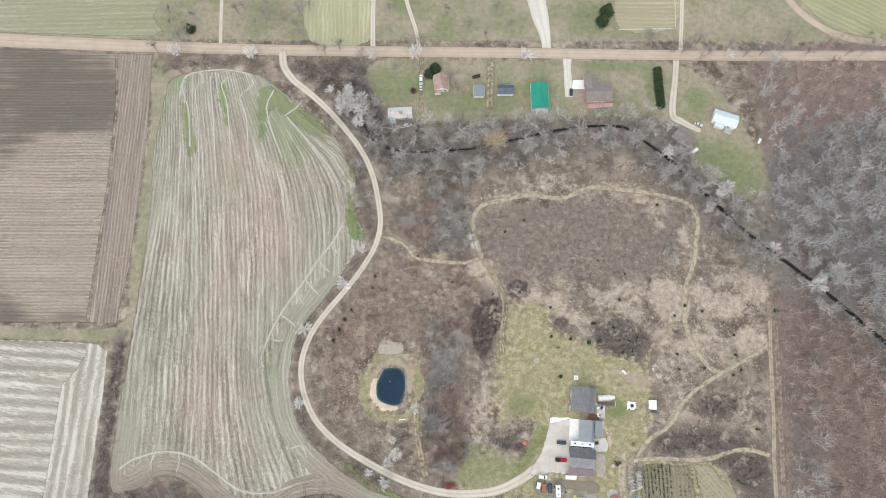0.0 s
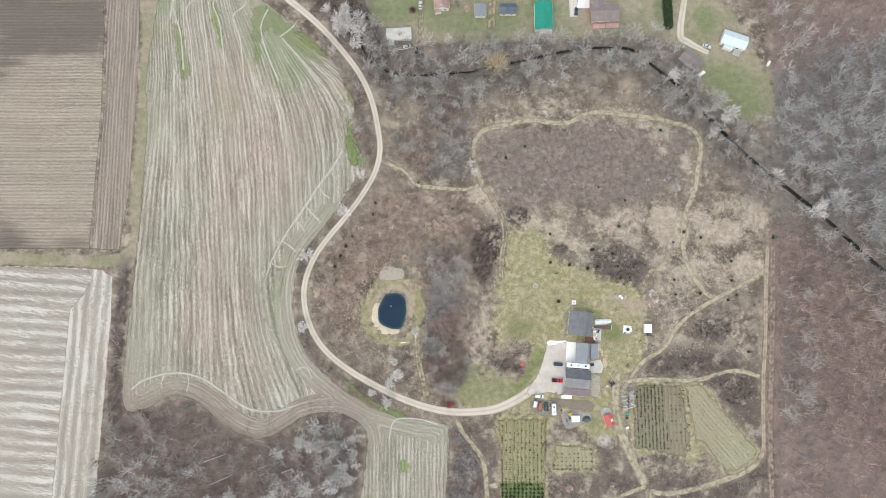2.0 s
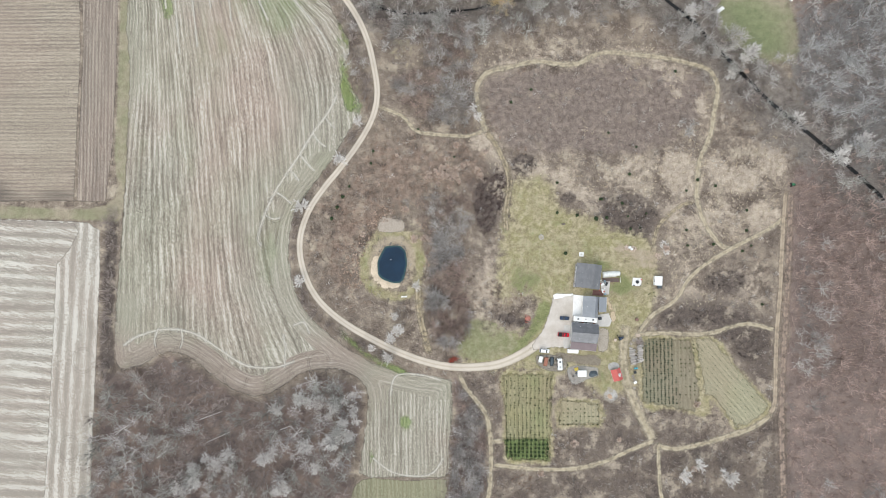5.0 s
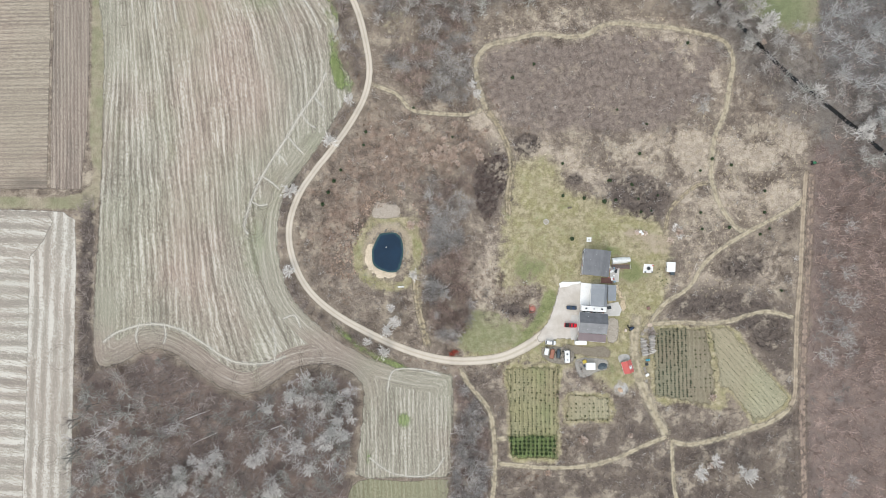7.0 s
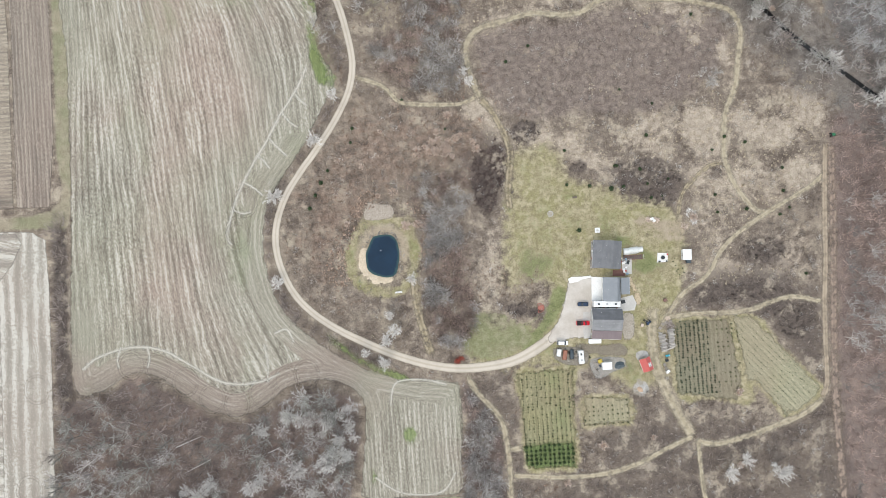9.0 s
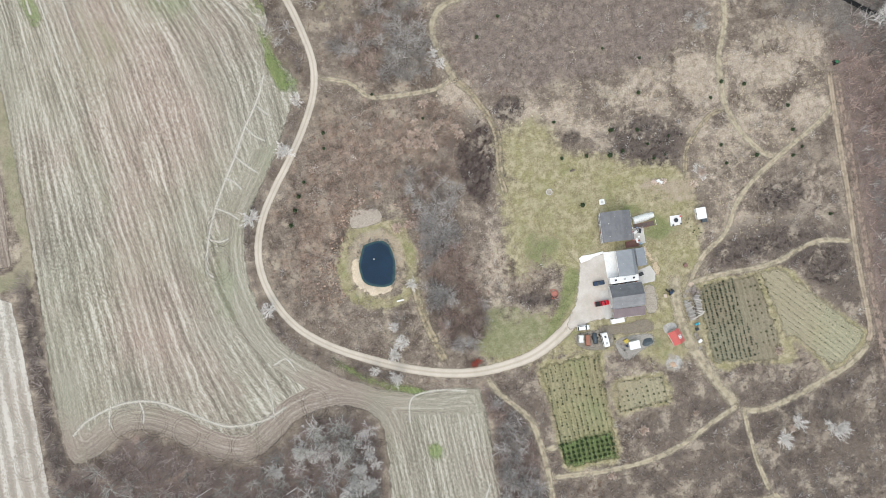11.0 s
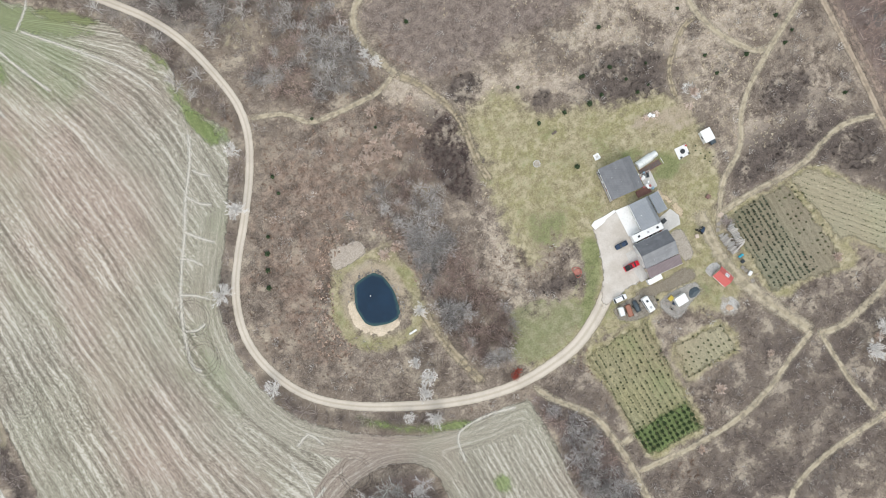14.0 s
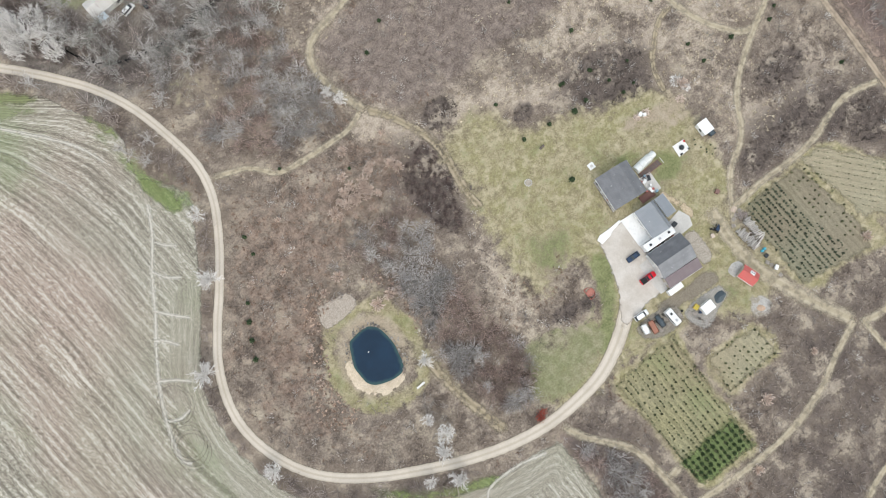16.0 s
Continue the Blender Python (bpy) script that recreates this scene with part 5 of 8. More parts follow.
GREY_BARK = twiggy("grey_bark", (0.3, 0.28, 0.262), (0.78, 0.735, 0.69))
PALE_BARK = twiggy("pale_bark", (0.68, 0.645, 0.61), (0.92, 0.895, 0.86))
BROWN_BARK = twiggy("brown_bark", (0.24, 0.2, 0.18), (0.68, 0.59, 0.54))
SILVER_BARK = twiggy("silver_bark", (0.42, 0.39, 0.37), (0.92, 0.87, 0.83))
PINK_BARK = twiggy("pinkish_bark", (0.3, 0.22, 0.19), (0.76, 0.6, 0.53))
DARK_TWIG = twiggy("dark_twigs", (0.16, 0.142, 0.132), (0.46, 0.42, 0.39))
COOL_BARK = twiggy("cool_grey_bark", (0.32, 0.312, 0.303), (0.84, 0.825, 0.805))
MOSS_BARK = twiggy("mossy_bark", (0.31, 0.3, 0.27), (0.78, 0.76, 0.7))
RED_BARK = twiggy("reddish_stems", (0.12, 0.09, 0.084), (0.45, 0.36, 0.335))
EAST_EDGE = [(174.2, 35.8), (177.6, 35.8), (174.3, -39.6), (171.1, -94.7), (169.9, -138.3), (166.0, -138.2), (168.5, -67.2), (171.8, -11.8)]
DARK_BARK = twiggy("dark_bark", (0.09, 0.072, 0.065), (0.2, 0.165, 0.15))
TAN_LEAF = twiggy("tan_leaf", (0.56, 0.445, 0.37), (0.9, 0.77, 0.67))
GOLD_TWIG = twiggy("golden_twig", (0.68, 0.54, 0.32), (0.94, 0.79, 0.52))
STALK = twiggy("dead_stalks", (0.17, 0.135, 0.116), (0.56, 0.475, 0.415), vary=0.4)
STRAW_BLADE = twiggy("straw_blades", (0.4, 0.33, 0.24), (0.82, 0.72, 0.56), vary=0.4)
RUST_STALK = twiggy("rust_stalks", (0.2, 0.13, 0.095), (0.5, 0.36, 0.275), vary=0.4)
NEEDLE = twiggy("conifer_needles", (0.022, 0.040, 0.018), (0.075, 0.105, 0.05))
FIR = twiggy("fir_needles", (0.03, 0.05, 0.02), (0.1, 0.135, 0.055))
SEEDLING = twiggy("seedling_needles", (0.085, 0.094, 0.048), (0.24, 0.24, 0.135))
YOUNG = twiggy("young_fir_needles", (0.065, 0.08, 0.05), (0.19, 0.205, 0.14))

# --- woods, too many to count
grove_shapes = [joined(*bare_tree(s, 9 + s % 3, 3.5 + 0.3 * (s % 4), 8, 5, 4, thick=0.8)) for s in range(6)]


def fountain(seed, height, stems, twigs, thick=0.06):
    """A many-stemmed shrub: stems fan out from one root, with twigs on their outer halves."""
    g = np.random.default_rng(seed)
    s = Stems()
    for i in range(stems):
        az, up = i * 2.4 + g.normal(0, 0.3), g.uniform(0.35, 1.4)
        p = np.array([0.25 * math.cos(az), 0.25 * math.sin(az), -0.05])
        q = p + unit(az, up) * height * g.uniform(0.75, 1.15)
        s.spike(p, q, thick, g.random())
        for _ in range(twigs):
            u = p + (q - p) * g.uniform(0.3, 0.85)
            s.spike(u, u + unit(az + g.normal(0, 0.7), up + g.normal(0, 0.4)) * height * g.uniform(0.25, 0.45), thick * 0.6, g.random())
    return s.arrays()


shrub_shapes = [fountain(40 + s, 3.6, 18, 5, 0.06) for s in range(5)]
bushy_shapes = [fountain(46 + s, 3.6, 26, 5, 0.065) for s in range(5)]


def puff(seed, height, reach, limbs, subs, twigs, thick=0.115):
    """A tree whose limbs fan from the upper trunk and divide twice into a round crown."""
    g = np.random.default_rng(seed)
    s = Stems()
    top = np.array([g.normal(0, 0.3), g.normal(0, 0.3), height - reach * 0.55])
    s.tube(np.array([0, 0, -0.1]), top, 0.17, 0.09)
    for i in range(limbs):
        az, up = i * 2.4 + g.normal(0, 0.25), g.uniform(0.1, 1.35)
        p = top * (1 - 0.35 * g.random())
        q = p + unit(az, up) * reach * g.uniform(0.75, 1.1)
        bend = p + (q - p) * 0.5 + g.normal(0, 0.07 * reach, 3)
        s.tube(p, bend, thick, thick * 0.75)
        s.spike(bend, q, thick * 0.75, g.random())
        for _ in range(subs):
            f = g.uniform(0.25, 0.95)
            u = p + (bend - p) * 2 * f if f < 0.5 else bend + (q - bend) * (2 * f - 1)
            a, e = az + g.normal(0, 0.75), up + g.normal(0, 0.45)
            w = u + unit(a, e) * reach * g.uniform(0.25, 0.5)
            s.spike(u, w, thick * 0.62, g.random())
            for _ in range(twigs):
                k = u + (w - u) * g.uniform(0.2, 0.9)
                s.spike(k, k + unit(a + g.normal(0, 0.8), e + g.normal(0, 0.5)) * reach * g.uniform(0.12, 0.26), thick * 0.5, g.random())
    return s.arrays()


crown_shapes = [puff(570 + s, 9.0, 4.8, 14, 7, 3, 0.09) for s in range(4)]
light_shapes = [puff(580 + s, 7.0, 3.6, 10, 5, 2, 0.11) for s in range(6)]
puff_shapes = [puff(500 + s, 8 + s % 3, 4.2 + 0.3 * (s % 3), 13, 6, 3, 0.105) for s in range(6)]
small_shrubs = [fountain(50 + s, 2.0, 9, 3, 0.05) for s in range(4)]
spots = clear(scatter([WOODS_EAST, WOODS_EAST_SOUTH], 6.2, 1, 0.95), 1)
spots = spots[(spots[:, 0] < 264) & (spots[:, 1] > -145)]
tone = np.array([noise.noise((x * 0.016, y * 0.016, 7.0)) for x, y in spots])
across_creek = soft(spots, NE_WOODS, 6) > 0.5
lot = np.random.default_rng(19).random(len(spots))
far = across_creek & (soft(spots, GREY_WOODS, 30) > lot)
spread_over("northeast_woods", spots[far], crown_shapes, COOL_BARK, 0.65, 1.35, "tall grey-green leafless woodland across the creek", "woods", 10)
pinkish = ~far & (tone + 0.5 * (lot - 0.5) < 0.1)
spread_over("east_woods_brown", spots[pinkish], light_shapes, PINK_BARK, 0.55, 1.15, "dense leafless pinkish-brown woodland over reddish leaf litter", "woods", 11)
spread_over("east_woods_grey", spots[~far & ~pinkish], light_shapes + puff_shapes, GREY_BARK, 0.55, 1.1, "dense leafless grey woodland over leaf litter", "woods", 12)
spots = clear(scatter([WOODS_SOUTHWEST], 5.0, 2, 0.95), 2)
tone = np.array([noise.noise((x * 0.03, y * 0.03, 3.0)) for x, y in spots]) + 0.5 * (np.random.default_rng(20).random(len(spots)) - 0.5)
spread_over("southwest_woods_brown", spots[tone < -0.05], puff_shapes + grove_shapes, BROWN_BARK, 0.65, 1.2, "leafless brown woodland south of the stubble field", "woods", 13)
spread_over("southwest_woods_grey", spots[(tone >= -0.05) & (tone < 0.2)], puff_shapes, MOSS_BARK, 0.65, 1.2, "leafless grey woodland south of the stubble field", "woods", 18)
spread_over("southwest_woods_pale", spots[tone >= 0.2], puff_shapes, SILVER_BARK, 0.7, 1.15, "leafless silver-grey trees in the southern woodland", "woods", 21)
under = clear(scatter([WOODS_EAST, WOODS_EAST_SOUTH], 3.0, 8, 0.9), 0.6)
under = under[(under[:, 0] < 264) & (under[:, 1] > -145)]
spread_over("east_saplings", under, [fountain(57 + s, 2.6, 5, 2, 0.09) for s in range(5)], PINK_BARK, 0.5, 1.3, "pinkish leafless saplings thick over reddish leaf litter", "undergrowth", 38)
under = clear(scatter([WOODS_SOUTHWEST, EAST_EDGE], 3.4, 7, 0.9), 0.6)
spread_over("woods_undergrowth", under, [fountain(55 + s, 2.0, 4, 2, 0.06) for s in range(5)], RED_BARK, 0.5, 1.3, "reddish-brown leafless undergrowth on the southern woodland floor", "undergrowth", 17)
spots = clear(scatter([WOODS_SOUTH, THICKET_POND, THICKET_NORTH, THICKET_SOUTH], 2.5, 3, 0.92), 1.5)
tone = np.array([noise.noise((x * 0.055, y * 0.055, 4.0)) + 0.6 * noise.noise((x * 0.17, y * 0.17, 1.0)) for x, y in spots])
tone[soft(spots, CLEARING, 4) > 0.3] = -1
tone[blobs(spots, DARK_STRIPS) > 0.3] = -1
low = (tone > -0.6) & (tone < -0.1)
spread_over("thicket_low", spots[low], shrub_shapes, PINK_BARK, 0.5, 1.15, "low pinkish-brown leafless shrubs filling the thickets", "thicket", 14)
spread_over("thicket", spots[tone >= -0.1], bushy_shapes, SILVER_BARK, 0.6, 1.25, "grey leafless thickets of saplings and shrubs", "thicket", 14)
spots = clear(scatter([VERGE_WOODS, VERGE_STRIP, DRIVE_VERGE, HEDGE_WEST], 3.0, 4, 0.85), 0.8)
spread_over("verge_shrubs", spots, shrub_shapes, BROWN_BARK, 0.6, 1.35, "leafless brown hedge shrubs lining the drive and fields", "shrubs", 15)
g = np.random.default_rng(5)
band = CREEK_LINE[g.integers(0, len(CREEK_LINE), 330)] + g.normal(0, 9.0, (330, 2))
band = clear(band[(from_line(band, CREEK_LINE) < 20) & (from_line(band, CREEK_LINE) > 2.6) & (band[:, 1] < 168)], 1.5)
spread_over("creek_shrubs", band, shrub_shapes, BROWN_BARK, 0.8, 1.6, "leafless brown undergrowth along the creek banks", "shrubs", 16)

g = np.random.default_rng(28)
band = CREEK_LINE[g.integers(0, len(CREEK_LINE), 260)] + g.normal(0, 8.0, (260, 2))
band = clear(band[(from_line(band, CREEK_LINE) > 3.0) & (band[:, 1] < 166)], 1.5)
half = len(band) // 2
spread_over("creek_woods_grey", band[:half], puff_shapes, GREY_BARK, 0.6, 1.1, "leafless grey saplings crowding the creek", "woods", 29)
spread_over("creek_woods_mossy", band[half:], puff_shapes, MOSS_BARK, 0.6, 1.1, "leafless grey-green saplings crowding the creek", "woods", 30)

# --- scrub and grass clumps
def clump(seed, stems, height, reach, thick):
    g = np.random.default_rng(seed)
    s = Stems()
    for i in range(stems):
        a = g.uniform(0, 6.283)
        p = np.r_[g.normal(0, reach * 0.35, 2), 0]
        s.spike(p, p + unit(a, g.uniform(0.3, 1.3)) * height * g.uniform(0.6, 1.2), thick * g.uniform(0.7, 1.4), g.random())
    return s.arrays()


WILD = [(-37.2, 88.4), (-31.5, 113.9), (-22.9, 129.5), (5.3, 136.5), (50.4, 127.6), (92.7, 124.4), (129.4, 118.5), (146.0, 101.2), (170.7, 72.6), (175.6, 44.3), (170.4, -39.6), (165.9, -83.6), (167.1, -138.3), (5.2, -136.0), (6.0, -59.7), (-21.5, -45.6), (-60.1, -20.4), (-72.4, 10.2), (-64.0, 35.2)]
spots = clear(scatter([WILD], 1.75, 21, 0.95), 0.6)
lawnish = np.max([soft(spots, r, 6) for r in (LAWN, GARDEN_EAST, GARDEN_WEST, GARDEN_SMALL, BANK, POND_YARD, LAWN_WEST)], axis=0)
strawish = np.maximum(0.8 * soft(spots, STRAW, 14), 0.55 * soft(spots, LOOP_EDGE, 10))
brambly = np.max([soft(spots, r, 10) for r in (BRAMBLE, BRAMBLE_WEST, BRAMBLE_GARDEN, SOUTH_SCRUB)], axis=0)
broad = np.array([noise.noise((x * 0.045, y * 0.045, 2.0)) + 0.5 * noise.noise((x * 0.15, y * 0.15, 5.0)) for x, y in spots])
lot = np.random.default_rng(6).random(len(spots))
wild = lot > lawnish * 1.05
pale = wild & (broad * 0.9 + strawish * 1.1 - brambly * 0.55 + (lot - 0.5) * 0.5 > 0.48)
rusty = wild & ~pale & (broad < -0.28) & (spots[:, 0] < 45)
in_rust = soft(spots, RUST, 24) > 0.35 + 0.9 * lot
pale &= ~in_rust
rusty |= wild & in_rust & (lot < 0.9)
in_strip = blobs(spots, DARK_STRIPS) > 0.2 + 0.4 * lot
in_dark = blobs(spots, DARK_SCRUB) > 0.25 + 0.6 * lot
pale = (pale | (wild & (blobs(spots, PALE_GRASS, 1.0) > 0.3 + 0.6 * lot))) & ~in_dark & ~in_strip
rusty &= ~in_dark & ~in_strip & ~pale
spread_over("dark_canes", clear(np.concatenate([spots[in_strip], spots[in_strip] + (0.8, 0.7)]), 0.6), [clump(68 + i, 9, 1.1, 0.9, 0.1) for i in range(4)], twiggy("dark_canes", (0.085, 0.061, 0.056), (0.27, 0.2, 0.185), vary=0.4), 0.8, 1.4, "dark red-brown bramble canes in two strips beside the trail", "brambles", 41)
spread_over("bramble_canes", spots[wild & in_dark & ~in_strip], [clump(66 + i, 9, 1.1, 0.9, 0.085) for i in range(4)], twiggy("bramble_canes", (0.085, 0.068, 0.06), (0.3, 0.245, 0.215)), 0.7, 1.4, "dark purplish-brown bramble canes in dense patches", "brambles", 37)
spread_over("dead_weeds", spots[wild & ~pale & ~rusty & ~in_dark & ~in_strip & (lot < 0.86)], [clump(60 + i, 7, 1.1, 0.8, 0.09) for i in range(5)], STALK, 0.6, 1.35, "brown dead goldenrod and weed stalks in the old field", "weeds", 22)
spread_over("straw_tufts", spots[pale & (lot < 0.8)], [clump(70 + i, 8, 0.8, 0.7, 0.1) for i in range(5)], STRAW_BLADE, 0.6, 1.3, "pale straw-coloured dead grass tufts", "grass", 23)
spread_over("rust_weeds", spots[rusty], [clump(80 + i, 8, 0.9, 0.8, 0.09) for i in range(4)], RUST_STALK, 0.6, 1.3, "rust-brown dead weeds near the pond", "weeds", 24)
bushes = np.array([noise.noise((x * 0.09, y * 0.09, 9.0)) for x, y in spots])
spread_over("field_shrubs", spots[wild & (bushes > 0.27) & (lot > 0.55) & (lot < 0.75)], small_shrubs, GREY_BARK, 0.6, 1.3, "small grey leafless shrubs scattered in the old field", "shrubs", 25)
spread_over("pale_brush", spots[wild & (bushes < -0.2) & (lot > 0.5) & (lot < 0.72)], small_shrubs, PALE_BARK, 0.4, 1.0, "little pale leafless brush clumps scattered in the old field", "shrubs", 26)
TUSSOCKS = [
    [(-27.7, 33.0), (-20.8, 26.7), (-30.7, 21.9), (-35.6, 11.4), (-38.5, 4.8), (-39.2, -2.6), (-37.2, -8.2), (-44.3, -9.2), (-49.6, -4.9), (-45.6, 7.8), (-37.9, 20.3)],
    [(-12.5, 26.1), (-5.2, 22.2), (-2.1, 16.0), (-4.4, 3.8), (-5.7, -5.5), (-7.3, -4.0), (-7.2, 6.0), (-5.9, 17.1)],
]
spread_over("tussocks", clear(scatter(TUSSOCKS, 1.25, 27, 0.85), 0.6), [clump(84 + i, 9, 0.5, 0.4, 0.17) for i in range(3)], twiggy("tussock_blades", (0.3, 0.21, 0.155), (0.78, 0.61, 0.5)), 0.8, 1.6, "pinkish-tan dry tussocks beside the pond bank", "grass", 28)


# --- trees that stand apart
def tree_thing(name, wood, fine, bark, twig, label, category, group, x, y):
    ob = thing(name, x, y, 0, label, category, group)
    tagged(mesh_object("trunk", *wood, bark, ob))
    tagged(mesh_object("crown", *fine, twig, ob))
    return ob


def stand(kinds, spots, low, high, seed):
    """Copies of the kinds at the spots."""
    g = np.random.default_rng(seed)
    for i, (x, y) in enumerate(spots):
        ob = copy_thing(kinds[g.integers(0, len(kinds))], pose(x, y, 0, 0, 0, g.uniform(0, 360)))
        s = g.uniform(low, high)
        ob.scale = (s, s, s * g.uniform(0.85, 1.1))


CREEK_TREES = "trees along the creek"
kinds = [tree_thing("bare_tree", bare_tree(100 + s, 9.0, 3.0, 5, 1, 0, thick=0.8)[0], puff(540 + s, 10.5, 4.8, 14, 6, 3), GREY_BARK, GREY_BARK, "tall leafless grey tree beside the creek", "tree", CREEK_TREES, *CREEK_LINE[20 + 22 * s] + (5, 6)) for s in range(4)]
g = np.random.default_rng(8)
along = np.linspace(2, len(CREEK_LINE) - 6, 230).astype(int)
spots = CREEK_LINE[along] + g.normal(0, 7.5, (len(along), 2))
spots = clear(spots[(spots[:, 1] < 165) & (from_line(spots, CREEK_LINE) > 3.0)], 2)
stand(kinds, spots, 0.5, 1.0, 9)
WHITE_TREES = "pale-barked trees"
pale_kinds = [tree_thing("pale_tree", bare_tree(120 + s, 7.0, 3.0, 6, 3, 0, trunks=2, thick=0.8)[0], puff(520 + s, 6.8, 4.2, 24, 8, 3, 0.16), PALE_BARK, PALE_BARK, "leafless tree with whitish bark and twigs", "tree", WHITE_TREES, x, y) for s, (x, y) in enumerate([(-67.5, 31.6), (-48.9, 54.7), (-51.4, -63.9)])]
stand(pale_kinds, [(-68.7, -5.0), (-33.3, -38.3), (-25.1, -43.0), (-39.7, 74.1), (-21.9, -22.8), (-20.3, -29.4), (-23.9, -33.7), (19.9, 75.9), (18.0, 80.9), (-11.4, -7.8), (-43.3, -61.3), (-59.1, -64.3), (-69.2, -63.7), (-48.2, -74.2), (-41.9, -70.0), (-81.4, -66.8)], 0.5, 0.85, 10)
stand(pale_kinds, [(-108.6, -92.9), (-118.9, -99.7), (-102.6, -88.1), (-125.3, -103.4), (-76.1, -104.6), (-65.1, -84.0), (-84.2, -90.5), (-59.7, -94.9), (-46.1, -80.2), (-52.9, -82.8), (118.9, -100.7), (126.5, -96.5), (140.1, -101.5), (203.7, 58.9), (212.2, 63.6), (199.3, 54.2), (180.3, 74.5), (156.0, 107.1), (147.3, 97.3)], 0.8, 1.25, 11)
stand(pale_kinds, [(168.3, 189.4), (154.3, 104.1), (127.1, 128.6), (93.4, 140.3), (-48.4, 158.8), (-59.7, 165.7), (-105.7, 188.5), (-148.5, 189.4), (-12.2, 188.8), (-37.1, 188.7), (50.9, 187.2)], 0.7, 1.15, 12)
road_kinds = [tree_thing("roadside_tree", bare_tree(106 + s, 9.0, 3.0, 6, 2, 0, thick=0.9)[0], puff(560 + s, 10.0, 4.6, 14, 6, 3), DARK_TWIG, DARK_TWIG, "leafless dark-twigged tree beside the county road", "tree", "trees along the county road", x, y) for s, (x, y) in enumerate([(150.2, 196.4), (-55.6, 192.6)])]
stand(road_kinds, [(-160.6, 191.9), (-143.8, 201.0), (142.3, 191.1), (151.8, 187.6), (123.3, 198.3), (181.9, 193.1), (202.3, 198.6), (237.2, 189.7), (-155.0, 215.6), (-139.9, 212.0), (-82.6, 208.5), (-79.8, 215.9), (18.8, 207.1), (5.7, 216.3), (-99.2, 212.2), (-115.8, 215.8), (8.8, 174.6), (-27.2, 216.2)], 0.7, 1.1, 13)
stand(kinds, [(-25.6, 111.3), (-9.1, 95.7), (-0.8, 90.0), (4.7, 81.6), (-11.9, 87.3), (-20.0, 121.1), (13.1, 87.1), (121.5, 72.2), (124.2, 66.6), (-36.8, 102.9), (-42.3, 98.8), (-0.6, -26.3), (6.2, -34.6), (3.6, -18.2), (-1.4, 23.2), (1.4, 28.7), (-4.1, 28.8), (16.6, -81.0), (13.7, -102.6), (11.1, -89.0)], 0.45, 0.75, 14)
stand(pale_kinds, [(-49.4, 166.3), (-49.0, 160.5), (-47.5, 154.9), (-53.1, 153.9), (-41.9, 160.4), (-41.8, 152.8), (-43.0, 145.9), (-52.8, 160.1)], 0.8, 1.2, 19)
stand(kinds, [(-37.1, 144.7), (-33.2, 139.1), (-28.6, 134.5), (-24.0, 128.9), (-17.7, 126.8), (-10.7, 127.7), (-4.0, 125.9), (-0.3, 119.4), (6.2, 117.8), (9.6, 111.5), (-5.9, 134.3), (16.3, 111.2), (-6.8, 118.9), (3.0, 107.4), (3.9, 99.3), (2.3, 83.5), (-25.7, 111.8), (-44.2, 102.5), (-41.0, 98.6), (-46.0, 106.4), (124.6, 68.0), (127.3, 71.5)], 0.5, 0.85, 20)
stand(road_kinds, [(-153.7, 207.6), (-147.0, 198.2), (-112.4, 218.1), (-105.1, 207.8), (-99.4, 219.6), (-89.1, 211.5), (-77.1, 200.6), (-73.8, 219.0), (-68.7, 193.4), (-63.7, 189.1), (-55.5, 183.4), (-50.5, 178.5), (-44.9, 175.0), (-58.5, 179.2), (-42.7, 186.3), (-16.4, 194.3), (-10.0, 197.2), (123.4, 203.2), (135.4, 191.2), (147.2, 194.9), (156.5, 189.9), (168.3, 193.5), (177.5, 188.5), (187.5, 190.0), (199.1, 191.5), (213.7, 190.1), (230.5, 193.0), (246.4, 190.2), (-23.3, 180.0), (43.3, 208.4), (35.3, 217.6), (28.4, 201.0), (87.8, 212.3), (-39.0, 168.7), (-42.0, 160.0), (12.2, 166.5), (11.0, 170.0)], 0.55, 0.95, 22)
stand(pale_kinds, [(-68.2, -61.8), (-63.1, -64.0), (-57.9, -63.3), (-52.0, -65.3), (-46.3, -63.6), (-42.5, -67.5), (-40.8, -74.0), (-46.4, -73.9), (-50.4, -78.9), (-43.4, -80.3), (-54.1, -71.1), (-126.5, -99.0), (-120.0, -94.0), (-113.6, -90.4), (-107.2, -93.0), (-102.1, -95.7), (-111.1, -99.3), (-118.8, -101.7), (-124.0, -105.4), (-86.6, -90.9), (-81.4, -88.5), (-77.7, -100.1), (-80.4, -106.4), (-78.6, -67.3)], 0.6, 0.95, 21)
tree_thing("golden_willow", bare_tree(140, 7.0, 3.0, 6, 2, 0)[0], fountain(141, 9.0, 80, 9, 0.12), BROWN_BARK, GOLD_TWIG, "willow with golden-yellow twigs beside the creek", "tree", "", *(32.9, 135.1))
tree_thing("round_shrub", bare_tree(160, 1.6, 0.8, 4, 1, 0)[0], fountain(161, 2.4, 70, 6, 0.12), DARK_BARK, twiggy("red_brown_twig", (0.16, 0.085, 0.07), (0.34, 0.2, 0.165)), "round red-brown shrub on the lawn beside the cottage", "shrub", "", *(-13.1, 166.7))
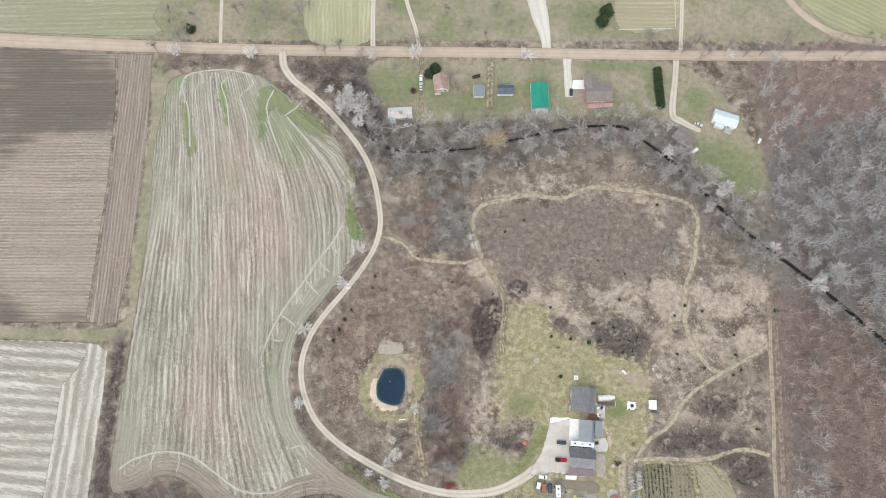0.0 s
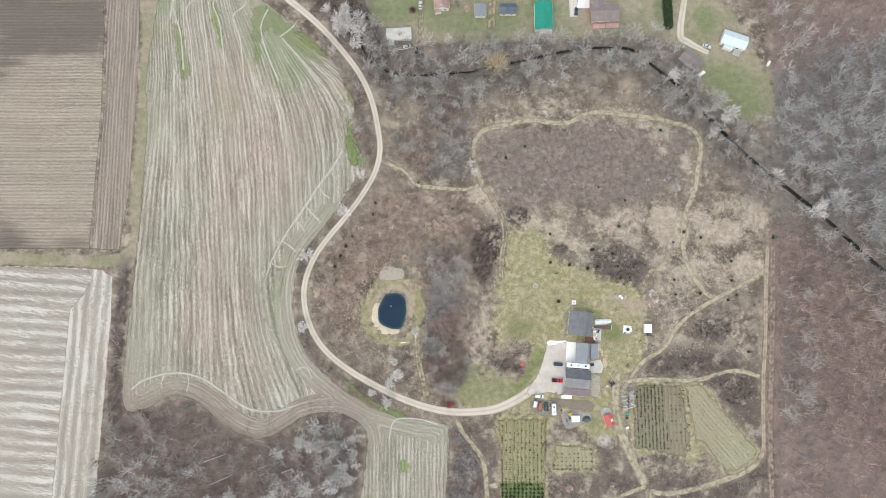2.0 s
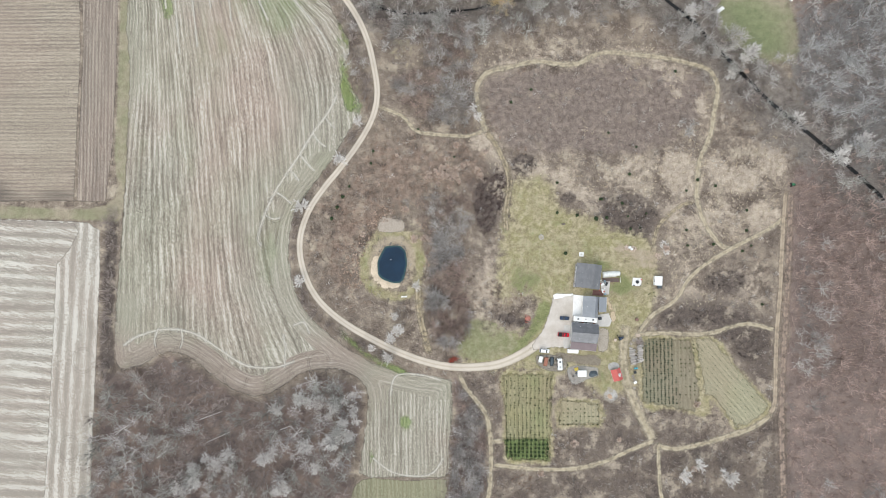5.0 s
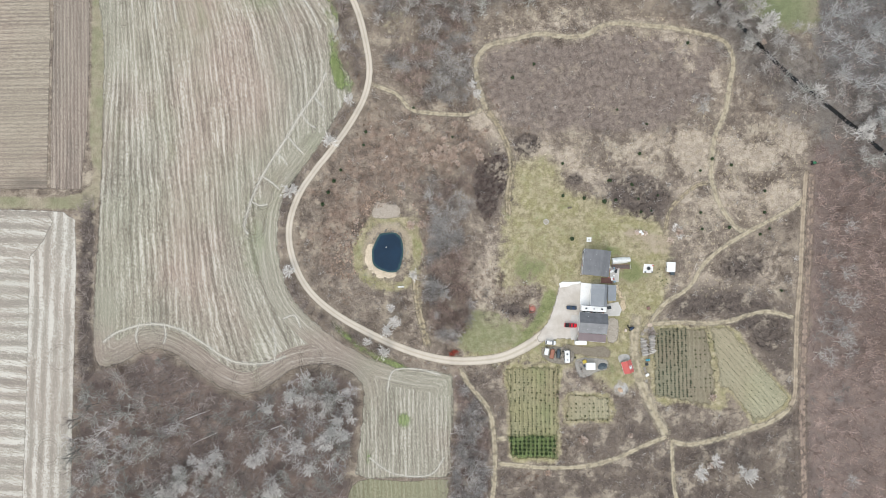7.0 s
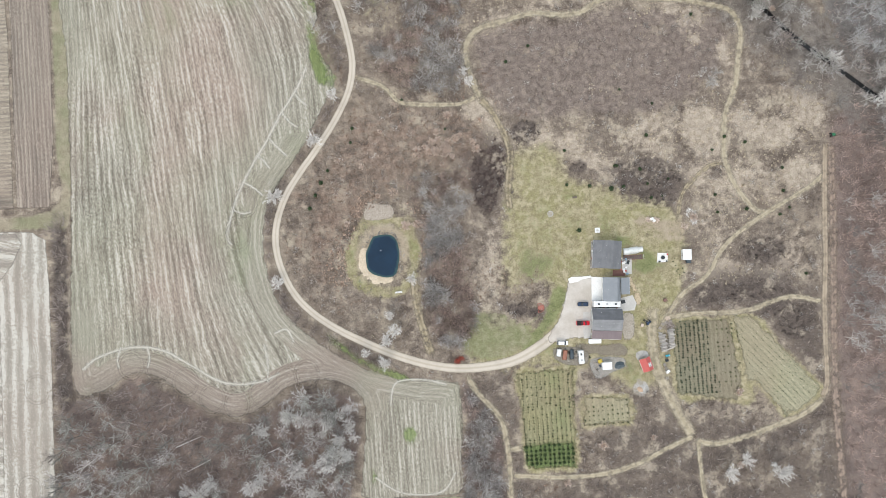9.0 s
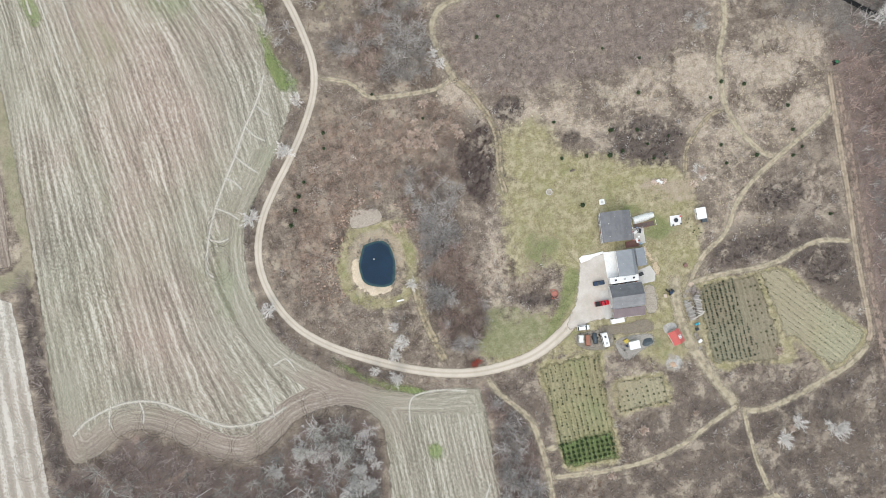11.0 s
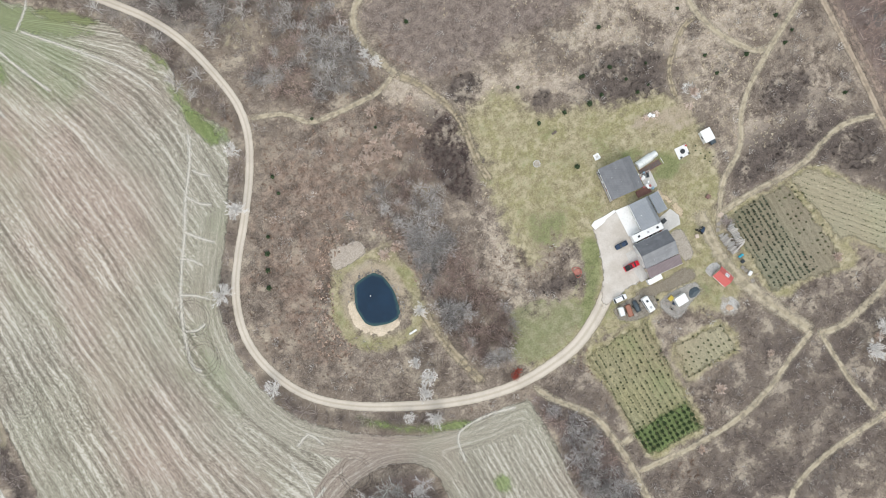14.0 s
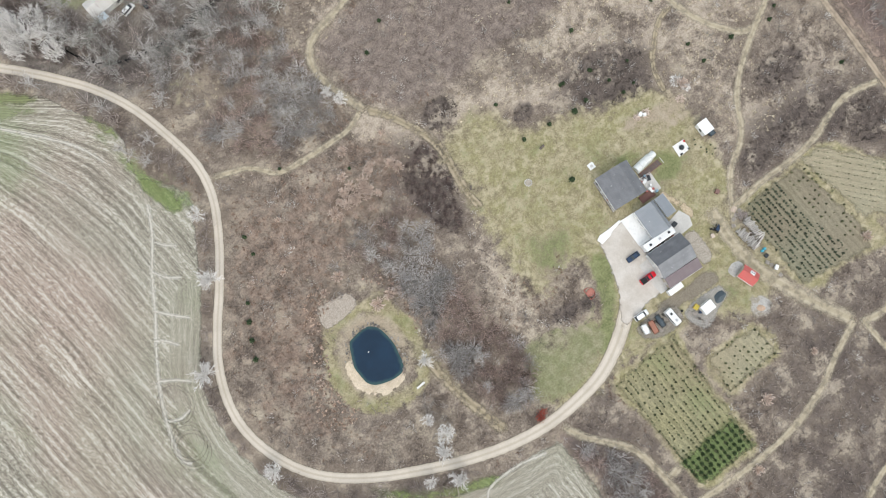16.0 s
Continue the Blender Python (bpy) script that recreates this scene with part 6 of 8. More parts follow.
oaks = [tree_thing("tan_shrub", bare_tree(150 + s, 2.6, 1.0, 3, 1, 0)[0], fountain(155 + s, 2.2, 56, 7, 0.12), BROWN_BARK, TAN_LEAF, "bush still holding pale tan withered leaves", "shrub", "tan-leaved bushes", x, y) for s, (x, y) in enumerate([(7.1, 45.5), (19.7, 49.5)])]
stand(oaks, [(1.6, 49.7), (5.7, 41.3), (9.5, 62.2), (-4.3, 15.0), (-2.1, 9.4), (-1.6, 3.9), (-16.6, 30.4), (-37.4, 18.1), (-41.6, 7.1), (-23.5, 29.1), (23.9, 59.3), (156.3, 99.0), (4.4, 55.3), (127.0, -67.6), (113.5, 9.7), (3.2, 46.6), (8.5, 48.2), (21.0, 46.7), (10.4, 44.0), (-6.2, 45.6), (0.1, 42.7), (-29.5, 42.5), (-40.0, 45.9), (-20.5, 57.4), (124.9, -98.9), (66.0, -85.9), (49.3, -100.6), (88.1, -84.3), (16.5, 167.5)], 0.55, 1.05, 15)


stand(oaks, [(-4.8, 47.5), (-1.3, 49.4), (1.7, 51.3), (4.5, 51.3), (6.3, 48.3), (8.7, 50.2), (12.3, 51.8), (0.2, 47.2), (3.6, 47.1), (-3.8, 45.3), (8.7, 46.7), (14.4, 53.1), (-12.2, 15.3), (-7.1, 15.6)], 0.7, 1.2, 31)


def spruce(seed, height, radius, tiers, fronds):
    g = np.random.default_rng(seed)
    wood, needles = Stems(), Stems()
    wood.tube(np.array([0, 0, -0.1]), np.array([0, 0, height * 0.95]), 0.03 * height, 0.008 * height)
    for k in range(tiers):
        f = (k + 0.6) / (tiers + 0.4)
        r = radius * (1 - f) ** 0.8 + 0.06 * radius
        for i in range(fronds):
            a = 6.283 * (i + 0.5 * k + g.uniform(-0.3, 0.3)) / fronds
            p = np.array([0, 0, height * f + 0.06 * height])
            q = p + np.array([math.cos(a) * r, math.sin(a) * r, -0.1 * height]) * g.uniform(0.8, 1.12)
            needles.spike(p, q, 0.36 * r + 0.04, g.random())
    needles.spike(np.array([0, 0, height * 0.85]), np.array([0, 0, height * 1.04]), 0.1 * radius + 0.02)
    return wood.arrays(), needles.arrays()


first = [(63.2, 7.5), (78.9, 24.9)]
cedars = [tree_thing("cedar", *spruce(160 + s, 2.6, 1.3, 6, 10), DARK_BARK, NEEDLE, "small dark green cedar standing alone in dead grass", "tree", "small cedars", x, y) for s, (x, y) in enumerate(first)]
stand(cedars, [(37.0, 84.0), (47.2, 90.4), (85.9, 68.1), (99.8, 60.9), (120.3, 99.2), (124.5, 38.5), (139.2, 40.9), (154.6, 28.4), (154.1, 18.3), (124.1, 18.8), (124.5, 11.0), (137.4, 11.5), (156.4, 10.7), (151.8, 8.0), (59.4, 27.9), (69.4, 26.6), (104.1, 27.2), (59.6, 43.0), (81.9, 34.6), (92.2, 32.3), (96.1, 47.1), (130.3, 44.0), (-9.9, 70.6), (8.1, 56.4), (160.9, -18.6)] + [(-44.5, 41.8), (-47.7, 36.7), (-50.5, 31.4), (-53.3, 25.9), (-32.5, 59.6), (-33.6, 53.4)], 0.6, 1.0, 17)
stand(cedars, [(78.8, 24.6), (91.9, 32.8), (96.0, 19.6), (100.8, 20.0), (84.2, 25.3), (81.0, 34.7), (94.9, 25.8)], 0.5, 0.95, 33)
evergreens = tree_thing("spruce_tree", *spruce(170, 9.5, 5.0, 11, 18), DARK_BARK, NEEDLE, "large dark green spruce beside a lawn", "tree", "neighbours' spruces", *(100.0, 217.5))
stand([evergreens], [(-0.9, 180.6), (97.2, 211.1), (-4.1, 177.1), (-142.6, 205.4)], 0.55, 0.9, 18)
# cedars built wider than the hedge, to stand for the shade along it too
hedge = tree_thing("hedge_cedar", *spruce(171, 5.0, 3.3, 8, 14), DARK_BARK, NEEDLE, "clipped dark green hedge cedar in a row", "hedge", "cedar hedge", *(127.1, 179.7))
for i in range(1, 11):
    (ax, ay), (bx, by) = [(127.1, 179.7), (127.2, 158.5)]
    copy_thing(hedge, pose(ax + (bx - ax) * i / 10, ay + (by - ay) * i / 10, 0, 0, 0, 37 * i))


# ---------------------------------------------------------------- tree nursery
def lattice(ring, gap_x, gap_y, turn, seed, keep):
    """Spots in straight rows inside a ring."""
    g = np.random.default_rng(seed)
    ring = np.array(ring)
    mid, r = ring.mean(0), np.ptp(ring, axis=0).max()
    gx, gy = np.meshgrid(np.arange(-r, r, gap_x), np.arange(-r, r, gap_y))
    c, s = math.cos(radians(turn)), math.sin(radians(turn))
    xy = np.c_[(gx * c - gy * s).ravel(), (gx * s + gy * c).ravel()] + mid
    xy = xy + g.normal(0, 0.1, xy.shape)
    return xy[(depth_in(xy, ring) > 0.8) & (g.random(len(xy)) < keep)]


DARK_ROWS = [(30.8, -83.3), (41.5, -82.8), (52.1, -82.5), (54.0, -84.1), (53.5, -93.9), (43.3, -94.7), (32.3, -94.0)]
YOUNG_EAST = [(99.9, -34.3), (116.1, -34.8), (117.2, -50.0), (120.9, -68.0), (111.2, -68.7), (99.6, -66.3)]
YOUNG_MID = [(116.7, -34.8), (128.6, -35.8), (131.1, -50.2), (127.9, -66.7), (121.5, -67.7), (118.0, -50.0)]
STRIPES = [(125.8, -35.7), (135.6, -34.7), (164.0, -69.3), (145.9, -80.1), (140.3, -71.0), (134.1, -64.0), (128.3, -50.1)]
nursery = [tree_thing("christmas_tree", *spruce(180 + s, 1.9, 1.05, 5, 9), DARK_BARK, FIR, "bushy young dark green fir in a nursery row", "tree", "firs in the nursery block", x, y) for s, (x, y) in enumerate(lattice(DARK_ROWS, 2.0, 1.9, -1, 30, 1.0)[:2])]
for i, (x, y) in enumerate(lattice(DARK_ROWS, 2.0, 1.9, -1, 30, 0.96)[2:]):
    copy_thing(nursery[i % 2], pose(x, y, 0, 0, 0, 47 * i)).scale = [0.66 + 0.06 * (i * 7 % 6)] * 3
young = [joined(*spruce(190 + s, 0.95, 0.48, 3, 6)) for s in range(3)]
spread_over("nursery_rows_dark", lattice(YOUNG_EAST, 1.85, 1.05, 0, 31, 0.85), young, YOUNG, 0.7, 1.5, "rows of knee-high dark fir seedlings", "seedlings", 32)
spread_over("nursery_rows_light", np.concatenate([lattice(YOUNG_MID, 2.2, 1.9, 0, 33, 0.75), lattice(GARDEN_WEST, 2.0, 1.2, -1, 34, 0.8), lattice(GARDEN_SMALL, 2.1, 1.9, 0, 35, 0.85)]), young, SEEDLING, 0.6, 1.4, "rows of small green-grey tree seedlings in turf", "seedlings", 33)
tuft = [clump(90 + i, 7, 0.4, 0.35, 0.09) for i in range(3)]
spread_over("nursery_stripes", lattice(STRIPES, 2.0, 0.6, 40, 36, 0.85), tuft, STRAW_BLADE, 0.6, 1.2, "straw-coloured cut rows in the nursery's corner", "seedlings", 34)


spread_over("nursery_rows_corner", lattice(STRIPES, 1.9, 1.0, 40, 38, 0.75), young, SEEDLING, 0.35, 0.8, "rows of tiny green-grey seedlings in straw turf", "seedlings", 39)


# stones round the pond's rim
g = np.random.default_rng(71)
rim = POND_RING[g.integers(0, len(POND_RING), 420)] + g.normal(0, 1.3, (420, 2))
rim = rim[(depth_in(rim, POND_RING) < -0.2) & (depth_in(rim, POND_RING) > -2.6) & (depth_in(rim, spline(BEACH, 5, True)) < 0)]


def pebble(seed):
    g = np.random.default_rng(seed)
    v = np.array([unit(a, e) for e in (-0.5, 0.5) for a in np.arange(5) * 1.2566 + 0.6 * e] + [(0, 0, 1.0)]) * g.uniform(0.75, 1.2, (11, 1)) * (0.34, 0.27, 0.2)
    f = [(i, (i + 1) % 5, 5 + (i + 1) % 5) for i in range(5)] + [(i, 5 + (i + 1) % 5, 5 + i) for i in range(5)] + [(5 + i, 5 + (i + 1) % 5, 10) for i in range(5)]
    return v, np.array(f)


spread_over("pond_stones", rim, [pebble(s) for s in range(5)], twiggy("field_stone", (0.2, 0.18, 0.16), (0.5, 0.46, 0.41)), 0.5, 1.5, "grey-brown stones scattered round the pond rim", "stones", 72, sink=0.1)


# fallen trunks in the southern woodland
for k, ((ax, ay), (bx, by)) in enumerate(zip([(-103.3, -78.9), (-117.6, -72.6), (-138.6, -91.1), (-78.5, -78.1)], [(-115.1, -84.1), (-106.6, -68.7), (-133.9, -87.3), (-73.3, -76.1)])):
    ob = thing("fallen_log", ax, ay, 0, "pale fallen trunk lying in the leafless woodland", "log", "fallen trunks")
    s = Stems()
    s.tube(np.array([0, 0, 0.3]), np.array([bx - ax, by - ay, 0.35]), 0.2, 0.1)
    for f in (0.5, 0.65, 0.8):
        p = np.array([(bx - ax) * f, (by - ay) * f, 0.35])
        s.spike(p, p + unit(k + 3 * f, 0.5) * 1.6, 0.07)
    tagged(mesh_object("trunk", *s.arrays(), PALE_BARK, ob))


# ---------------------------------------------------------------- building kit
def block(x0, x1, y0, y1, z0, z1, bevel=0.0, bm=None):
    """A box, rounded a little at its edges."""
    bm = bm or bmesh.new()
    made = bmesh.ops.create_cube(bm, size=1.0)["verts"]
    for v in made:
        v.co = Vector((x0 + (x1 - x0) * (v.co.x + 0.5), y0 + (y1 - y0) * (v.co.y + 0.5), z0 + (z1 - z0) * (v.co.z + 0.5)))
    if bevel:
        bmesh.ops.bevel(bm, geom=list({e for v in made for e in v.link_edges}), offset=bevel, segments=2, affect="EDGES")
    return bm


def rod(p, q, r, sides=8, taper=1.0, bm=None):
    bm = bm or bmesh.new()
    p, q = Vector(p), Vector(q)
    m = Matrix.Translation((p + q) / 2) @ (q - p).to_track_quat("Z", "Y").to_matrix().to_4x4()
    bmesh.ops.create_cone(bm, cap_ends=True, segments=sides, radius1=r, radius2=r * taper, depth=(q - p).length, matrix=m)
    return bm


def solid(points, faces):
    bm = bmesh.new()
    vs = [bm.verts.new(p) for p in points]
    for f in faces:
        bm.faces.new([vs[i] for i in f])
    bmesh.ops.recalc_face_normals(bm, faces=bm.faces)
    return bm


def sheet(points, thick):
    """A quad of a given thickness, upwards."""
    n = (Vector(points[1]) - Vector(points[0])).cross(Vector(points[2]) - Vector(points[0])).normalized()
    n = n if n.z > 0 else -n
    top = [Vector(p) + n * thick for p in points]
    return solid([*map(Vector, points), *top], [(3, 2, 1, 0), (4, 5, 6, 7), (0, 1, 5, 4), (1, 2, 6, 5), (2, 3, 7, 6), (3, 0, 4, 7)])


def lump(seed, rx, ry, height, rough=0.25, rings=7, sides=18):
    """An uneven heap with a ragged foot."""
    g = np.random.default_rng(seed)
    off = g.uniform(0, 50, 3)
    pts, faces = [Vector((0, 0, height))], []
    for k in range(1, rings + 1):
        f = k / rings
        for i in range(sides):
            a = 6.2832 * i / sides
            w = 1 + rough * noise.noise((math.cos(a) * 1.7 + off[0], math.sin(a) * 1.7 + off[1], f * 2))
            z = height * (1 - f**1.6) * (1 + rough * 1.4 * noise.noise((math.cos(a) * f * 3 + off[2], math.sin(a) * f * 3, off[0])))
            pts.append(Vector((rx * f * w * math.cos(a), ry * f * w * math.sin(a), z if k < rings else -0.05)))
    for i in range(sides):
        faces.append((0, 1 + i, 1 + (i + 1) % sides))
    for k in range(rings - 1):
        for i in range(sides):
            a, b = 1 + k * sides + i, 1 + k * sides + (i + 1) % sides
            faces.append((a, a + sides, b + sides, b))
    bm = solid(pts, faces)
    for f in bm.faces:
        f.smooth = True
    return bm


def ribbed(name, colour, second, pitch=0.5, rough=0.45, metal=0.3, axis=0):
    """Sheet roofing or shingle courses: lines at a fixed pitch, stained and streaked."""
    s = Shade(name)
    p = s.local()
    sep = s.t.nodes.new("ShaderNodeSeparateXYZ")
    s.put(sep.inputs[0], p)
    wave = s.math("SINE", s.math("MULTIPLY", sep.outputs[axis], 6.2832 / pitch))
    run = s.noise(0.9, s.stretch(*((6, 1, 1) if axis == 1 else (1, 6, 1)), 0.0, p), 4, 0.65)
    stain = s.math("ADD", s.math("MULTIPLY", s.noise(0.35, p, 4, 0.6), 0.6), s.math("MULTIPLY", run, 0.4))
    fine = s.noise(5.0, p, 4, 0.7)
    c = s.mix(s.band(stain, 0.35, 0.7), colour, second)
    c = s.mix(s.math("MULTIPLY", s.band(wave, 0.7, 1.0), 0.35), c, tuple(v * 0.55 for v in second))
    c = s.mix(s.math("MULTIPLY", s.band(fine, 0.5, 0.8), 0.3), c, tuple(v * 0.7 for v in second))
    return s.done(c, s.math("ADD", rough - 0.1, s.math("MULTIPLY", fine, 0.2)), s.math("ADD", wave, fine), 0.3, 0.03, metal)


def pane_material():
    s = Shade("window_glass")
    s.bsdf.inputs["Specular IOR Level"].default_value = 0.6
    return s.done(s.mix(s.noise(0.8, s.local()), (0.02, 0.025, 0.03), (0.05, 0.06, 0.07)), 0.06)


GLASS = pane_material()
WHITE = plain("white_paint", (0.8, 0.8, 0.79), (0.7, 0.7, 0.68), 0.5, grain=3, bump=0.05)
SIDING = ribbed("white_siding", (0.74, 0.74, 0.72), (0.64, 0.64, 0.61), 0.2, 0.6, 0.0, 2)
GREY_SIDING = ribbed("grey_siding", (0.42, 0.42, 0.41), (0.34, 0.34, 0.33), 0.2, 0.6, 0.0, 2)
TAN_SIDING = ribbed("tan_siding", (0.5, 0.44, 0.36), (0.42, 0.37, 0.3), 0.2, 0.6, 0.0, 2)
BRICK = ribbed("pink_brick", (0.56, 0.33, 0.29), (0.48, 0.27, 0.235), 0.08, 0.85, 0.0, 2)
SHINGLE = ribbed("grey_shingle", (0.15, 0.152, 0.16), (0.205, 0.208, 0.218), 0.3, 0.85, 0.0, 0)
# workshop roofing in two tones: the south slope's paler sheen is in the colour
SHINGLE_LIT = ribbed("lit_shingle", (0.19, 0.192, 0.2), (0.27, 0.272, 0.28), 0.3, 0.85, 0.0, 1)
SHINGLE_SHADED = ribbed("shaded_shingle", (0.11, 0.112, 0.12), (0.165, 0.168, 0.178), 0.3, 0.85, 0.0, 1)
STEEL_GREY = ribbed("grey_steel_roof", (0.235, 0.25, 0.27), (0.28, 0.295, 0.315), 0.45, 0.5, 0.2, 1)
STEEL_BROWN = ribbed("brown_steel_roof", (0.17, 0.135, 0.14), (0.21, 0.17, 0.175), 0.45, 0.5, 0.15, 0)
STEEL_GREEN = ribbed("green_steel_roof", (0.02, 0.24, 0.17), (0.03, 0.29, 0.205), 0.6, 0.45, 0.1, 1)
STEEL_BLUE = ribbed("pale_blue_steel_roof", (0.62, 0.69, 0.72), (0.53, 0.6, 0.64), 0.5, 0.45, 0.2, 0)
STEEL_PALE = ribbed("weathered_pale_roof", (0.62, 0.6, 0.57), (0.5, 0.47, 0.43), 0.5, 0.6, 0.1, 0)
STEEL_DARK = ribbed("dark_slate_roof", (0.07, 0.09, 0.118), (0.15, 0.175, 0.205), 0.4, 0.5, 0.1, 0)
RED_ROOF = ribbed("red_steel_roof", (0.5, 0.1, 0.09), (0.42, 0.13, 0.115), 0.4, 0.5, 0.1, 0)
BROWN_SHINGLE = ribbed("brown_shingle", (0.21, 0.175, 0.165), (0.27, 0.23, 0.215), 0.3, 0.85, 0.0, 1)
RUST_SHINGLE = ribbed("rust_shingle", (0.29, 0.19, 0.155), (0.47, 0.35, 0.31), 0.3, 0.85, 0.0, 0)
TRIM = plain("white_trim", (0.78, 0.78, 0.77), None, 0.5, grain=4, bump=0.05, vary=0)
DOOR = plain("painted_door", (0.6, 0.6, 0.58), None, 0.5, grain=4, bump=0.05, vary=0)
RUBBER = plain("black_rubber", (0.025, 0.025, 0.025), None, 0.85, vary=0)
STEEL = plain("bare_steel", (0.45, 0.45, 0.45), None, 0.4, 0.7, vary=0)
DARK_STEEL = plain("dark_steel", (0.05, 0.055, 0.06), None, 0.5, 0.3, vary=0)
CEMENT = plain("weathered_concrete", (0.55, 0.53, 0.5), (0.45, 0.43, 0.4), 0.9, grain=2, bump=0.3)
GRAVEL_HEAP = plain("grey_gravel", (0.5, 0.475, 0.44), (0.22, 0.205, 0.185), 0.95, grain=2.0, bump=0.9)
DECK = plain("red_brown_deck", (0.195, 0.1, 0.083), (0.145, 0.072, 0.06), 0.7, grain=5)
LOG = plain("cut_log", (0.6, 0.555, 0.51), (0.36, 0.32, 0.285), 0.9, grain=4, vary=1.0)
PLASTIC = plain("cloudy_plastic_sheet", (0.7, 0.71, 0.69), (0.57, 0.58, 0.55), 0.35, grain=1.5)


def base_of(corners):
    """Centre, turn, width and depth from three corners: front left, front right, back right."""
    a, b, c = (np.array(p) for p in corners)
    mid, d = (a + c) / 2, b - a
    return mid[0], mid[1], math.degrees(math.atan2(d[1], d[0])), np.hypot(*d), np.hypot(*(c - b))


def window(parent, x, y, z, w, h, face):
    """A framed window on a wall; face is the wall's heading (0: +x, 90: +y, ...)."""
    m = pose(x, y, z, 0, 0, face)
    frame_bm = block(-0.02, 0.05, -w / 2 - 0.08, w / 2 + 0.08, -0.08, h + 0.08, 0.015)
    frame_bm.transform(m)
    f = part("window", frame_bm, TRIM, parent)
    for k in (-1, 1):
        bm = block(0.045, 0.07, k * w / 4 - w / 4 + 0.04, k * w / 4 + w / 4 - 0.04, 0.03, h - 0.03)
        bm.transform(m)
        part("pane", bm, GLASS, f)
    sill = block(0.0, 0.12, -w / 2 - 0.12, w / 2 + 0.12, -0.14, -0.08, 0.01)
    sill.transform(m)
    part("sill", sill, TRIM, f)


def doorway(parent, x, y, w, h, face, material=None):
    bm = block(-0.02, 0.06, -w / 2, w / 2, 0.05, h, 0.015)
    bm.transform(pose(x, y, 0, 0, 0, face))
    d = part("door", bm, material or DOOR, parent)
    bm = block(0.06, 0.1, w / 2 - 0.18, w / 2 - 0.1, 1.0, 1.12, 0.01)
    bm.transform(pose(x, y, 0, 0, 0, face))
    part("handle", bm, STEEL, d)


def house(name, corners, wall_h, rise, along, label, category, roofing, walling, ridge=0.5, over=0.4, group="", windows=(), doors=(), second=None, vents=0, gutter=True):
    """Walls under a pitched roof. along: the ridge's axis, x or y; ridge: its place across, 0 or 1 for a single slope."""
    x, y, turn, w, d = base_of(corners)
    w, d = w - 2 * over, d - 2 * over
    ob = thing(name, x, y, turn, label, category, group)
    span, run = (d, w) if along == "x" else (w, d)

    def at(u, v, z):
        # u across the ridge, v along it
        return (v, u, z) if along == "x" else (u, v, z)

    r = -span / 2 + span * ridge
    profile = [(-span / 2, -0.1), (span / 2, -0.1), (span / 2, wall_h + (rise if ridge == 1 else 0)), (-span / 2, wall_h + (rise if ridge == 0 else 0))]
    if 0 < ridge < 1:
        profile.insert(3, (r, wall_h + rise))
    n = len(profile)
    pts = [at(u, v, z) for v in (-run / 2, run / 2) for u, z in profile]
    part("wall", solid(pts, [tuple(range(n)), tuple(range(2 * n - 1, n - 1, -1)), *[(i, i + n, (i + 1) % n + n, (i + 1) % n) for i in range(n)]]), walling, ob)
    for side, u in ((0, -span / 2), (1, span / 2)):
        if abs(u - r) < 0.01:
            continue
        slope = rise / abs(u - r)
        eave = u + math.copysign(over, u)
        low = wall_h - slope * over
        top = r if 0 < ridge < 1 else r - math.copysign(over, u)
        high = wall_h + rise + (0 if 0 < ridge < 1 else slope * over)
        q = [at(eave, -run / 2 - over, low + 0.02), at(eave, run / 2 + over, low + 0.02), at(top, run / 2 + over, high + 0.02), at(top, -run / 2 - over, high + 0.02)]
        roof = part("roof", sheet(q, 0.14), (second if side and second else roofing), ob)
        if gutter:
            part("gutter", rod(at(eave + math.copysign(0.06, u), -run / 2 - over, low + 0.03), at(eave + math.copysign(0.06, u), run / 2 + over, low + 0.03), 0.07, 6), TRIM, ob)
        for k in range(vents if side == 0 else vents // 2):
            t = (k + 0.7) / (vents + 0.4)
            uu, zz = eave + (top - eave) * (0.35 + 0.3 * (k % 2)), low + (high - low) * (0.35 + 0.3 * (k % 2))
            vv = -run / 2 + run * t
            part("vent_pipe", rod(at(uu, vv, zz), at(uu, vv, zz + 0.55), 0.09, 8), STEEL if k % 2 else WHITE, roof)
    if 0 < ridge < 1:
        part("ridge_cap", rod(at(r, -run / 2 - over, wall_h + rise + 0.13), at(r, run / 2 + over, wall_h + rise + 0.13), 0.1, 6), roofing, ob)
    for face, offset in windows:
        a = radians(face)
        px, py = (math.copysign(w / 2, math.cos(a)), offset) if face % 180 == 0 else (offset, math.copysign(d / 2, math.sin(a)))
        window(ob, px, py, 1.0, 1.2, 1.15, face)
    for face, offset, dw, dh in doors:
        a = radians(face)
        px, py = (math.copysign(w / 2, math.cos(a)), offset) if face % 180 == 0 else (offset, math.copysign(d / 2, math.sin(a)))
        doorway(ob, px, py, dw, dh, face)
    return ob


# ---------------------------------------------------------------- the homestead
house("farmhouse", [(66.9, -9.1), (79.1, -10.6), (80.6, 1.4)], 3.0, 2.3, "y", "single-storey farmhouse with a worn dark grey shingle roof", "house", SHINGLE, SIDING, ridge=0.68, over=0.5, windows=((180, -3), (180, 1), (180, 3.6), (270, -2.5), (270, 2), (90, -2), (90, 3)), doors=((0, -1.0, 0.95, 2.05),), vents=4)
